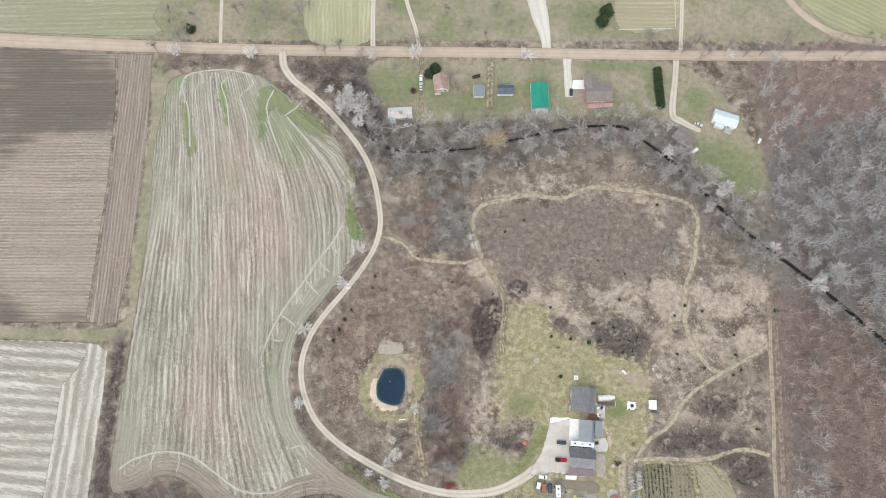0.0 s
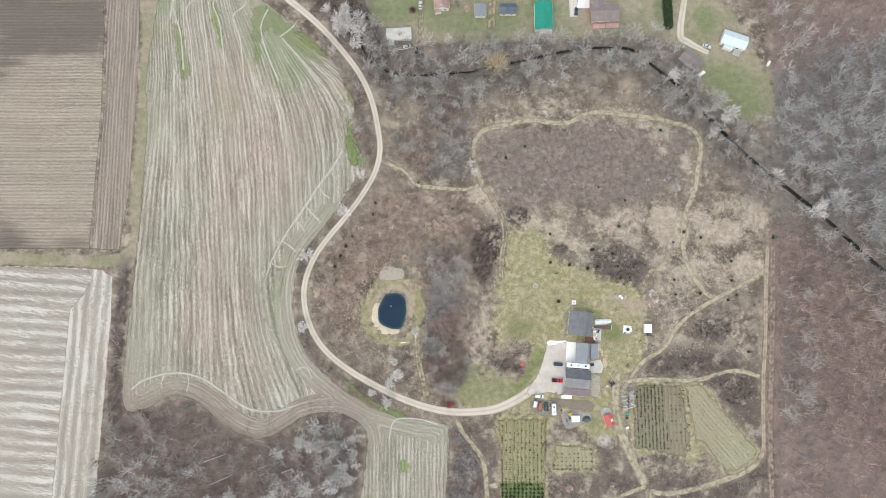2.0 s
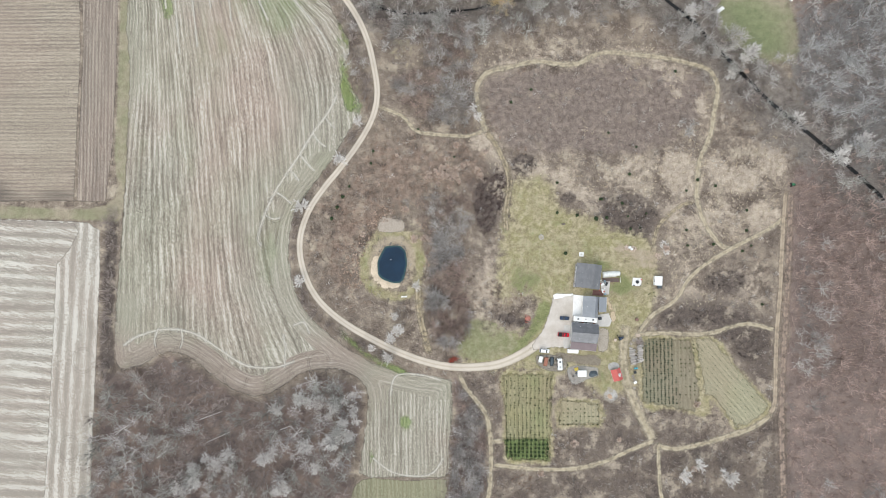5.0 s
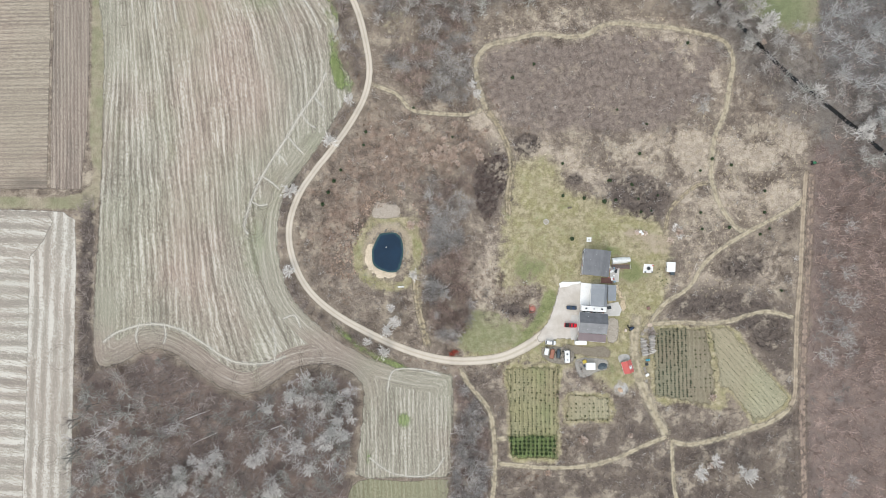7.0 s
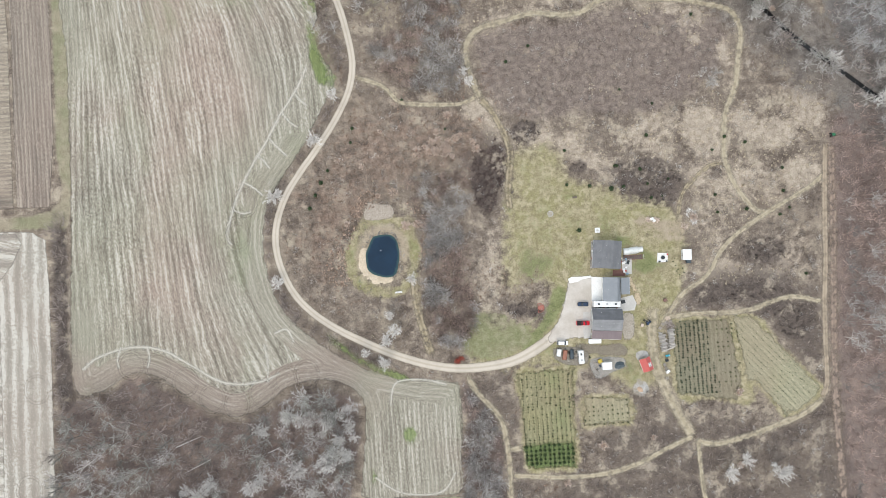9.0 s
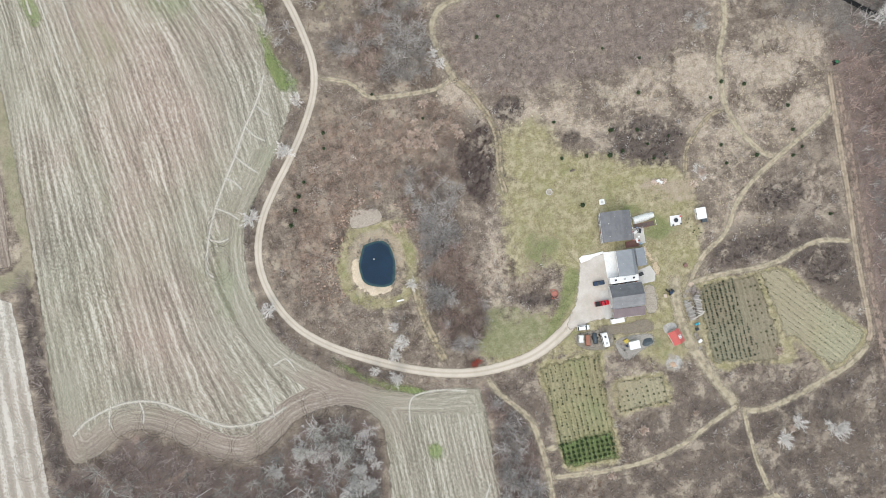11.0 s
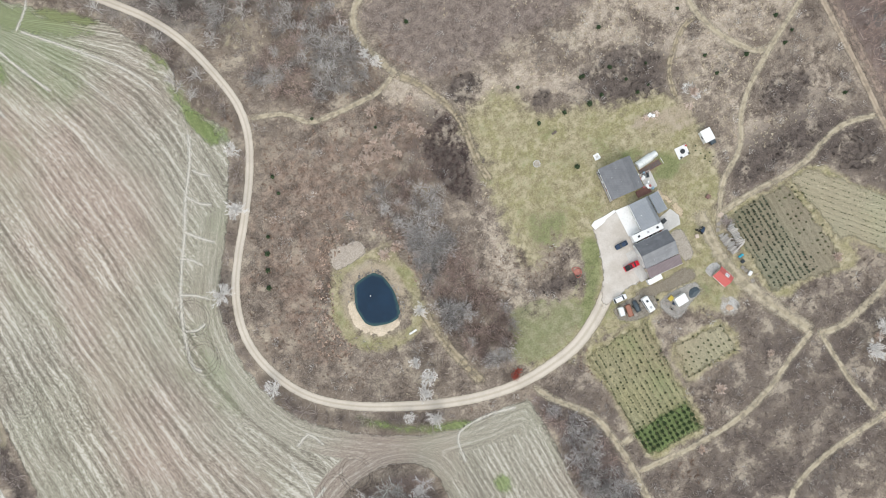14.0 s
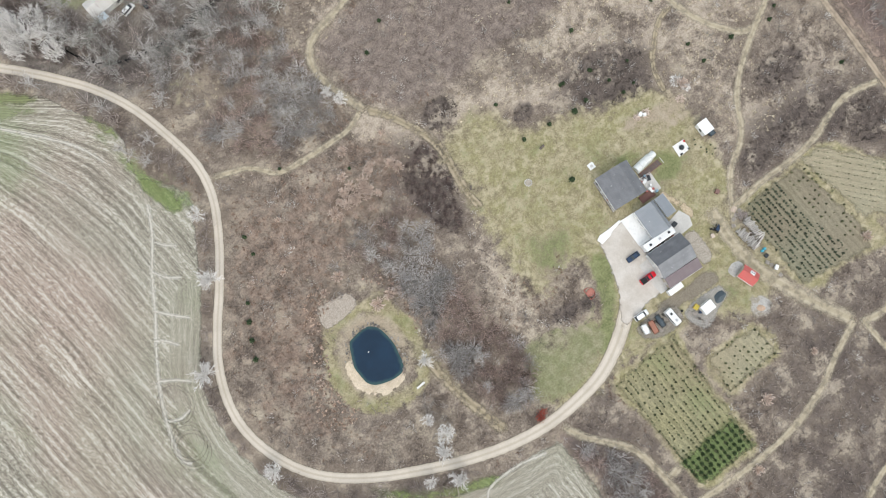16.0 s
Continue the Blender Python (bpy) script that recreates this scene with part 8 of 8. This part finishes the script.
def tractor(x, y, turn, paint_m, label, size=1.0):
    ob = thing("tractor", x, y, turn, label, "tractor")
    part("hood", loft([(0.1 * size, 0.32, 0.7, 1.25, 0.04), (1.3 * size, 0.3, 0.7, 1.15, 0.06), (1.45 * size, 0.25, 0.75, 1.0, 0.06)]), paint_m, ob)
    part("seat", block(-0.75, -0.3, -0.25, 0.25, 0.95, 1.1, 0.04), RUBBER, ob)
    part("seat_back", block(-0.85, -0.75, -0.25, 0.25, 1.05, 1.5, 0.04), RUBBER, ob)
    part("canopy", block(-1.0, 0.1, -0.6, 0.6, 2.05, 2.12, 0.03), paint_m, ob)
    for dx in (-0.9, 0.0):
        for dy in (-0.5, 0.5):
            part("canopy_post", rod((dx, dy, 0.7), (dx, dy, 2.06), 0.03, 6), DARK_STEEL, ob)
    part("chassis", block(-0.9, 1.3, -0.25, 0.25, 0.45, 0.75, 0.03), DARK_STEEL, ob)
    part("steering_wheel", rod((-0.02, 0, 1.35), (0.02, 0, 1.38), 0.18, 12), RUBBER, ob)
    for k in (-1, 1):
        wheel(ob, -0.6, k * 0.68, 0.6, 0.36)
        wheel(ob, 1.0, k * 0.6, 0.38, 0.24)


tractor(*(89.8, -34.7), 20, NAVY, "dark blue garden tractor parked in the yard")
tractor(*(177.9, 41.1), 5, plain("green_paint", (0.05, 0.2, 0.1)), "green tractor standing at the woods' edge")

# ---------------------------------------------------------------- yard clutter


def heap(name, x, y, turn, rx, ry, h, seed, material, label, category, rough=0.3):
    ob = thing(name, x, y, turn, label, category)
    part("heap", lump(seed, rx, ry, h, rough), material, ob)
    return ob


heap("tarp_pile", *(76.0, -52.2), 15, 2.3, 1.6, 1.3, 3, TARP, "pile under a dark slate tarpaulin", "tarp")
ring = heap("gravel_mound", *(86.3, -48.9), 0, 2.9, 2.4, 0.35, 4, GRAVEL_HEAP, "low grey gravel mound beside the red shed", "gravel heap")
heap("debris_mound", *(85.6, -63.4), 30, 2.4, 2.2, 0.5, 5, GRAVEL_HEAP, "low heap of pale rubble ringed with grass", "debris")
heap("clay_mound", *(84.4, -63.4), -20, 1.5, 1.3, 0.7, 6, plain("orange_clay", (0.5, 0.36, 0.26), (0.42, 0.3, 0.22), 0.95, grain=2), "orange clay heap on the rubble", "soil heap")
heap("sawdust_heap", *(98.8, -33.5), 10, 1.3, 1.0, 0.3, 8, plain("pink_sawdust", (0.52, 0.42, 0.34), (0.4, 0.32, 0.26), 0.95, grain=3), "pale sawdust heap beside the log pile", "sawdust")
for k, (p, size) in enumerate(zip([(112.8, 11.5), (113.7, 8.0), (109.6, 5.9), (97.1, 9.5), (94.0, 10.2), (98.9, -35.7), (100.0, -37.3)], (2.2, 1.6, 1.5, 1.4, 1.0, 1.5, 1.3))):
    x, y = p
    ob = thing("brush_pile", x, y, 40 * k, "heap of pale cut branches at the scrub's edge", "brush pile", "brush piles")
    g = np.random.default_rng(200 + k)
    s = Stems()
    for i in range(60):
        a, r = g.uniform(0, 6.28), size * math.sqrt(g.random())
        q = np.array([r * math.cos(a), r * math.sin(a), g.uniform(0.02, 0.9) * (1.1 - r / size)])
        d = unit(g.uniform(0, 6.28), g.normal(0, 0.25)) * g.uniform(0.5, 1.2)
        s.tube(q - d, q + d, 0.07, 0.04)
    mesh_object("branches", *s.arrays(), PALE_BARK if k < 2 else BROWN_BARK if k > 4 else TAN_LEAF, ob)


def log_pile(corners, layers, seed):
    """Logs laid side by side in layers, each its own piece."""
    x, y, turn, w, d = base_of(corners)
    ob = thing("log_pile", x, y, turn, "stack of pale split logs beside the nursery", "log pile", "log piles")
    g = np.random.default_rng(seed)
    n = int(d / 0.6)
    logs = []
    for k in range(5):
        bm = rod((-w / 2, 0, 0), (w / 2, 0, 0), 0.25, 7, 0.8)
        for v in bm.verts:
            v.co.y += 0.03 * noise.noise(v.co * 3)
        me = bpy.data.meshes.new("log")
        bm.to_mesh(me)
        bm.free()
        me.materials.append(LOG)
        logs.append(me)
    for layer in range(layers):
        for i in range(n - layer):
            o = new("log", logs[g.integers(0, 5)])
            o.parent = ob
            o.matrix_local = pose(g.normal(0, 0.3), -d / 2 + (i + 0.5 * layer + 0.5) * d / n, 0.25 + 0.42 * layer, 0, g.normal(0, 2.0), g.normal(0, 9))


log_pile([(94.7, -48.2), (97.2, -47.9), (96.8, -39.8)], 3, 50)
log_pile([(97.8, -47.1), (100.2, -47.2), (100.8, -38.0)], 3, 51)
log_pile([(94.6, -44.0), (95.8, -43.8), (95.5, -39.1)], 2, 52)


def barrel(x, y, paint_m, label):
    ob = thing("barrel", x, y, 0, label, "barrel")
    part("drum", rod((0, 0, 0), (0, 0, 0.95), 0.42, 16), paint_m, ob)
    for z in (0.3, 0.62):
        part("hoop", rod((0, 0, z), (0, 0, z + 0.05), 0.44, 16), paint_m, ob)
    part("cap", rod((0.2, 0, 0.95), (0.2, 0, 1.0), 0.07, 8), WHITE, ob)


BLUE_PLASTIC = plain("blue_plastic", (0.05, 0.36, 0.48), None, 0.4, grain=3)
for p, m, text in zip([(96.7, -49.7), (97.7, -49.6), (67.5, -51.9), (72.4, -7.9)], (BLUE_PLASTIC, BLUE_PLASTIC, NAVY, WHITE), ("turquoise plastic barrel beside the logs", "turquoise plastic barrel touching its twin", "navy blue barrel on the gravel patch", "white rain barrel by the farmhouse wall")):
    barrel(*p, m, text)
storage_box(*(96.7, -56.6), 30, 1.6, 1.0, 0.8, WHITE, "white plastic crate by the nursery's edge")
storage_box(*(96.7, -51.7), 10, 1.2, 1.0, 0.7, DARK_STEEL, "dark crate beside the nursery rows")

# brick planter in the lawn
planter = thing("brick_planter", *(43.3, -24.8), 0, "half-round red brick planter at the lawn's edge", "planter")
brick_mesh = bpy.data.meshes.new("brick")
bm = block(-0.2, 0.2, -0.1, 0.1, -0.06, 0.06, 0.015)
bm.to_mesh(brick_mesh)
bm.free()
brick_mesh.materials.append(plain("red_brick", (0.45, 0.16, 0.13), (0.36, 0.13, 0.11), 0.9, grain=6, vary=0.5))
for layer in range(3):
    for k in range(22):
        a = -1.9 + (k + 0.5 * (layer % 2)) * 0.173
        o = new("brick", brick_mesh)
        o.parent = planter
        o.matrix_local = pose(1.9 * math.cos(a), 1.9 * math.sin(a), 0.06 + 0.13 * layer, 0, 0, math.degrees(a) + 90)
    for k in range(9):
        o = new("brick", brick_mesh)
        o.parent = planter
        o.matrix_local = pose(-0.66, -1.75 + 0.42 * k + 0.1 * (layer % 2), 0.06 + 0.13 * layer, 0, 0, 90)
part("soil", rod((0.55, 0, 0), (0.55, 0, 0.3), 1.2, 18), plain("red_mulch", (0.4, 0.17, 0.13), (0.3, 0.12, 0.1), 0.95, grain=5), planter)
stone_ring = thing("stone_fire_ring", *(51.3, 15.8), 0, "round fire ring of pale field stones in turf", "fire ring")
for k in range(14):
    a = k * 0.449
    bm = lump(300 + k, 0.3, 0.24, 0.28, 0.4, 4, 9)
    bm.transform(pose(1.15 * math.cos(a), 1.15 * math.sin(a), 0, 0, 0, 40 * k))
    part("stone", bm, CEMENT, stone_ring)
part("ash", rod((0, 0, 0), (0, 0, 0.06), 0.95, 16), plain("pale_ash", (0.4, 0.36, 0.3), (0.3, 0.26, 0.21), 0.95, grain=4), stone_ring)


def bench(x, y, turn, length, m, label):
    ob = thing("bench", x, y, turn, label, "bench")
    for k in range(4):
        part("slat", block(-length / 2, length / 2, -0.3 + 0.155 * k, -0.17 + 0.155 * k, 0.42, 0.47, 0.01), m, ob)
    for u in (-length / 2 + 0.25, length / 2 - 0.25):
        part("leg", block(u - 0.05, u + 0.05, -0.28, 0.28, 0, 0.42, 0.01), m, ob)
    bm = block(-length / 2, length / 2, -0.02, 0.02, 0, 0.4, 0.01)
    bm.transform(pose(0, 0.32, 0.5, -10, 0, 0))
    part("backrest", bm, m, ob)


bench(*(-17.3, -13.4), 2, 3.0, WHITE, "long white bench on the pond's grassy bank")
bench(*(62.4, 22.1), 5, 2.0, DARK_BARK, "dark weathered bench at the lawn's edge")
bench(*(35.3, 26.3), 50, 1.6, DARK_BARK, "dark weathered bench by the two-rut trail")
buoy = thing("pond_float", *(-23.9, 5.3), 0, "small white float on the dark pond", "float", z=-0.42)
part("float", rod((0, 0, -0.05), (0, 0, 0.2), 0.28, 12, 0.7), WHITE, buoy)
part("mast", rod((0, 0, 0.2), (0, 0, 0.5), 0.04, 6), WHITE, buoy)
RED_TWIG = twiggy("red_twig", (0.28, 0.05, 0.035), (0.48, 0.12, 0.08))
red_kinds = [tree_thing("red_shrub", *bare_tree(210, 1.8, 1.2, 7, 4, 5, trunks=3), RED_TWIG, RED_TWIG, "low red-twigged shrub beside the drive", "shrub", "red shrubs", *(7.6, -44.1))]
stand(red_kinds, [(6.3, -44.5), (5.5, -45.3)], 0.7, 1.0, 19)
g = np.random.default_rng(61)
for k, (x, y) in enumerate([(103.1, -9.1), (104.0, -11.0), (105.0, -12.7), (107.0, -12.4), (105.4, -15.1), (104.4, -13.4), (107.5, -14.2), (103.9, -7.7)]):
    ob = thing("potted_shrub", x, y, 40 * k, "small dark potted shrub standing in turf", "potted plant", "potted shrubs")
    part("pot", rod((0, 0, 0), (0, 0, 0.3), 0.16, 10, 1.25), DARK_STEEL, ob)
    v, f = joined(*spruce(220 + k % 3, 0.6, 0.34, 3, 7))
    mesh_object("foliage", v + (0, 0, 0.28), f, NEEDLE, ob)

# ---------------------------------------------------------------- the neighbours along the road
house("pale_shed", [(-27.0, 148.5), (-13.5, 149.3), (-13.8, 155.8)], 2.8, 1.2, "x", "long shed with a weathered whitish steel roof", "shed", STEEL_PALE, SIDING, over=0.3, windows=((270, 3),), doors=((270, -3, 2.4, 2.1),))
house("blue_roof_annex", [(-26.7, 146.2), (-22.9, 146.5), (-23.0, 148.9)], 2.0, 0.4, "x", "small annex with a pale blue roof", "shed", STEEL_BLUE, SIDING, ridge=1, over=0.12, gutter=False)
house("cottage", [(-1.5, 165.6), (6.8, 166.3), (6.8, 175.8)], 3.4, 2.3, "y", "white cottage with a worn rust-brown shingle roof", "house", RUST_SHINGLE, SIDING, over=0.35, windows=((270, -1.8), (270, 1.8), (180, 0), (0, 2)), doors=((270, 0, 0.9, 2.0),), vents=2)
house("cottage_porch", [(-0.9, 164.3), (2.6, 164.7), (2.6, 166.4)], 2.3, 0.5, "x", "small white porch on the cottage", "porch", RUST_SHINGLE, SIDING, ridge=1, over=0.1, gutter=False)
house("grey_shed", [(20.8, 162.3), (26.9, 162.3), (27.0, 169.3)], 2.5, 0.9, "y", "small shed with a plain grey steel roof", "shed", STEEL_GREY, SIDING, over=0.25, doors=((270, 0, 2.2, 2.0),))
house("dark_shed", [(34.2, 163.6), (43.5, 163.6), (43.6, 169.6)], 2.7, 1.3, "x", "white-walled shed with a dark slate-blue roof", "shed", STEEL_DARK, SIDING, over=0.3, windows=((270, -2), (270, 2)), doors=((270, 0, 1.0, 2.0),))
house("green_barn", [(52.9, 154.2), (62.7, 154.3), (63.4, 170.2)], 3.6, 1.6, "y", "pole barn with a bright green steel roof", "barn", STEEL_GREEN, SIDING, over=0.3, windows=((180, 2), (0, -2)), doors=((270, 0, 3.2, 3.0),))
house("barn_porch", [(55.9, 152.5), (62.6, 152.5), (62.7, 154.6)], 2.1, 0.3, "x", "white flat-roofed porch on the green barn", "porch", WHITE, SIDING, ridge=1, over=0.1, gutter=False)
house("brick_house", [(83.6, 158.8), (99.0, 159.5), (99.3, 169.6)], 3.4, 1.9, "x", "pinkish brick house with a brown shingle roof", "house", BROWN_SHINGLE, BRICK, over=0.5, windows=((270, -4), (270, 0), (270, 4), (0, 0)), doors=((270, 2, 0.95, 2.05),), vents=3)
house("brick_house_wing", [(83.7, 165.7), (91.4, 165.8), (91.6, 175.3)], 3.2, 1.9, "y", "north wing of the brick house under brown shingles", "house wing", BROWN_SHINGLE, BRICK, over=0.4, windows=((90, 0), (180, 2)), doors=((180, -1.5, 2.6, 2.2),))
flat_slab("brick_terrace", [(85.6, 156.4), (99.8, 157.2), (100.0, 159.6), (85.8, 159.2)], 0.4, plain("pink_paving", (0.62, 0.4, 0.36), (0.54, 0.34, 0.3), 0.9, grain=3), "pink brick terrace along the house", "terrace")
flat_slab("carport_slab", [(77.2, 168.3), (84.7, 168.4), (85.0, 174.0), (78.2, 174.0)], 0.15, white_slab, "white concrete parking slab beside the brick house", "slab")
house("blue_house", [(153.7, 147.7), (166.8, 143.0), (170.2, 150.1)], 3.2, 1.5, "x", "house with a broad pale blue steel roof", "house", STEEL_BLUE, SIDING, over=0.4, windows=((270, -4), (270, 3), (0, 0)), doors=((270, 0, 0.95, 2.05),), vents=2)
house("blue_house_porch", [(155.4, 145.0), (160.2, 143.0), (161.8, 146.1)], 2.4, 0.5, "x", "porch with a light blue roof", "porch", STEEL_BLUE, SIDING, ridge=1, over=0.15, gutter=False)
flat_slab("blue_house_deck", [(161.3, 141.8), (164.9, 140.1), (167.1, 144.9), (163.1, 146.2)], 0.5, GREY_SIDING, "grey plank deck beside the blue-roofed house", "deck")
house("weathered_barn", [(131.8, 138.7), (140.5, 130.6), (144.6, 137.0)], 2.8, 1.3, "x", "low barn with a weathered grey-brown roof under trees", "barn", BROWN_SHINGLE, GREY_SIDING, over=0.3, doors=((270, 0, 2.4, 2.2),))
flat_slab("white_trailer_pad", [(141.7, 130.2), (145.1, 132.6), (146.2, 131.2), (142.8, 128.9)], 0.9, WHITE, "white cover board leaning low beside the barn", "cover board")
storage_box(*(180.9, 136.5), 60, 3.0, 1.2, 1.0, WHITE, "white storage chest at the wood's edge")


def rail_fence(points, label):
    """Posts and two rails along straight runs."""
    x, y = points[0]
    ob = thing("rail_fence", x, y, 0, label, "fence")
    for (ax, ay), (bx, by) in zip(points, points[1:]):
        L = math.hypot(bx - ax, by - ay)
        n = max(2, int(L / 3.0))
        for k in range(n + 1):
            u, v = ax + (bx - ax) * k / n - x, ay + (by - ay) * k / n - y
            part("post", block(u - 0.08, u + 0.08, v - 0.08, v + 0.08, 0, 1.35, 0.01), TRIM, ob)
        for z in (0.6, 1.15):
            part("rail", rod((ax - x, ay - y, z), (bx - x, by - y, z), 0.07, 6), TRIM, ob)


rail_fence([(106.8, 206.1), (139.8, 206.9), (142.0, 235.7)], "white two-rail paddock fence beyond the road")


def mailbox(x, y, label):
    ob = thing("mailbox", x, y, 0, label, "mailbox", "mailboxes by the road")
    part("post", block(-0.06, 0.06, -0.06, 0.06, 0, 1.1, 0.01), TRIM, ob)
    part("box", loft([(-0.3, 0.14, 1.1, 1.4, 0.05), (0.3, 0.14, 1.1, 1.4, 0.05)]), SILVER, ob)
    part("flag", block(-0.1, 0.05, 0.15, 0.17, 1.25, 1.45), RED_PAINT, ob)


for p in [(-11.4, 195.4), (-6.8, 195.0), (-130.8, 197.5), (-43.3, 194.2)]:
    mailbox(*p, "silver mailbox on a white post")


# ---------------------------------------------------------------- loose clutter by the trailers and sheds
def pallet(x, y, turn, m, stack, label):
    ob = thing("pallet_stack", x, y, turn, label, "pallets", "pallets in the yard")
    for k in range(stack):
        z = 0.15 * k
        for u in (-0.5, 0, 0.5):
            part("bearer", block(u - 0.05, u + 0.05, -0.6, 0.6, z, z + 0.1), m, ob)
        for i in range(6):
            v = -0.55 + 0.22 * i
            part("board", block(-0.6, 0.6, v - 0.07, v + 0.07, z + 0.1, z + 0.13), m, ob)


GREY_WOOD = plain("weathered_wood", (0.4, 0.36, 0.32), (0.3, 0.27, 0.24), 0.9, grain=5, vary=0.6)
for k, p in enumerate([(66.4, -48.9), (64.9, -50.2), (66.1, -51.1), (54.0, -48.5), (57.5, -46.6), (57.3, -48.6), (61.8, -48.5), (95.0, -37.6), (96.4, -36.0), (97.9, -35.4), (99.9, -35.0), (95.6, -53.6), (96.2, -55.1), (96.3, -59.4)]):
    pallet(*p, 35 * k, GREY_WOOD, 1 + k % 3, "weathered grey wooden pallets lying on the ground")


def tyre_stack(x, y, count, label):
    ob = thing("tyre_stack", x, y, 0, label, "tyres", "stacked tyres")
    for k in range(count):
        bm = bmesh.new()
        ring = []
        for i in range(16):
            a = i * math.tau / 16
            ring.append([bm.verts.new(((0.3 + 0.1 * math.cos(b)) * math.cos(a), (0.3 + 0.1 * math.cos(b)) * math.sin(a), 0.1 + 0.2 * k + 0.1 * math.sin(b))) for b in np.linspace(0, math.tau, 7)[:-1]])
        for i in range(16):
            p, q = ring[i], ring[(i + 1) % 16]
            for j in range(6):
                bm.faces.new((p[j], q[j], q[(j + 1) % 6], p[(j + 1) % 6]))
        part("tyre", bm, RUBBER, ob)


for k, p in enumerate([(54.4, -45.1), (57.7, -45.0), (63.3, -47.9), (66.3, -53.3), (88.4, -33.7)]):
    tyre_stack(*p, 1 + k % 3, "stack of old black tyres on gravel")


# porch along the farmhouse's west wall
def side_porch():
    (ax, ay), (bx, by) = [(67.4, -9.4), (68.8, 2.3)]
    L = math.hypot(bx - ax, by - ay)
    ob = thing("side_porch", (ax + bx) / 2, (ay + by) / 2, math.degrees(math.atan2(by - ay, bx - ax)), "narrow dark timber porch along the farmhouse wall", "porch")
    n = int(L / 0.3)
    for k in range(n):
        u = -L / 2 + L * k / n
        part("plank", block(u, u + L / n - 0.02, -0.7, 0.7, 0.3, 0.36), GREY_WOOD, ob)
    part("frame", block(-L / 2 + 0.03, L / 2 - 0.03, -0.66, 0.66, 0, 0.3, 0.02), DARK_STEEL, ob)
    for k in range(7):
        u = -L / 2 + 0.1 + (L - 0.2) * k / 6
        part("post", block(u - 0.05, u + 0.05, 0.6, 0.7, 0.36, 1.3, 0.01), TRIM, ob)
    part("rail", block(-L / 2, L / 2, 0.61, 0.69, 1.25, 1.32, 0.01), TRIM, ob)


side_porch()
for k, p in enumerate([(67.8, -27.0), (69.3, -26.9), (71.1, -27.1), (72.9, -27.3), (74.8, -27.5), (76.6, -27.7)]):
    storage_box(*p, 9 + 3 * k, 0.9 + 0.2 * (k % 3), 0.8, 0.7 + 0.2 * (k % 2), (DARK_STEEL, GREY_WOOD, RUSTY)[k % 3], "dark storage crate along the workshop wall")
for k, p in enumerate([(68.5, 1.2), (68.0, -1.8), (67.7, -5.0)]):
    storage_box(*p, 97, 0.7, 0.5, 0.5, (DARK_STEEL, WHITE, RUSTY)[k], "small crate on the side porch", z=0.36)
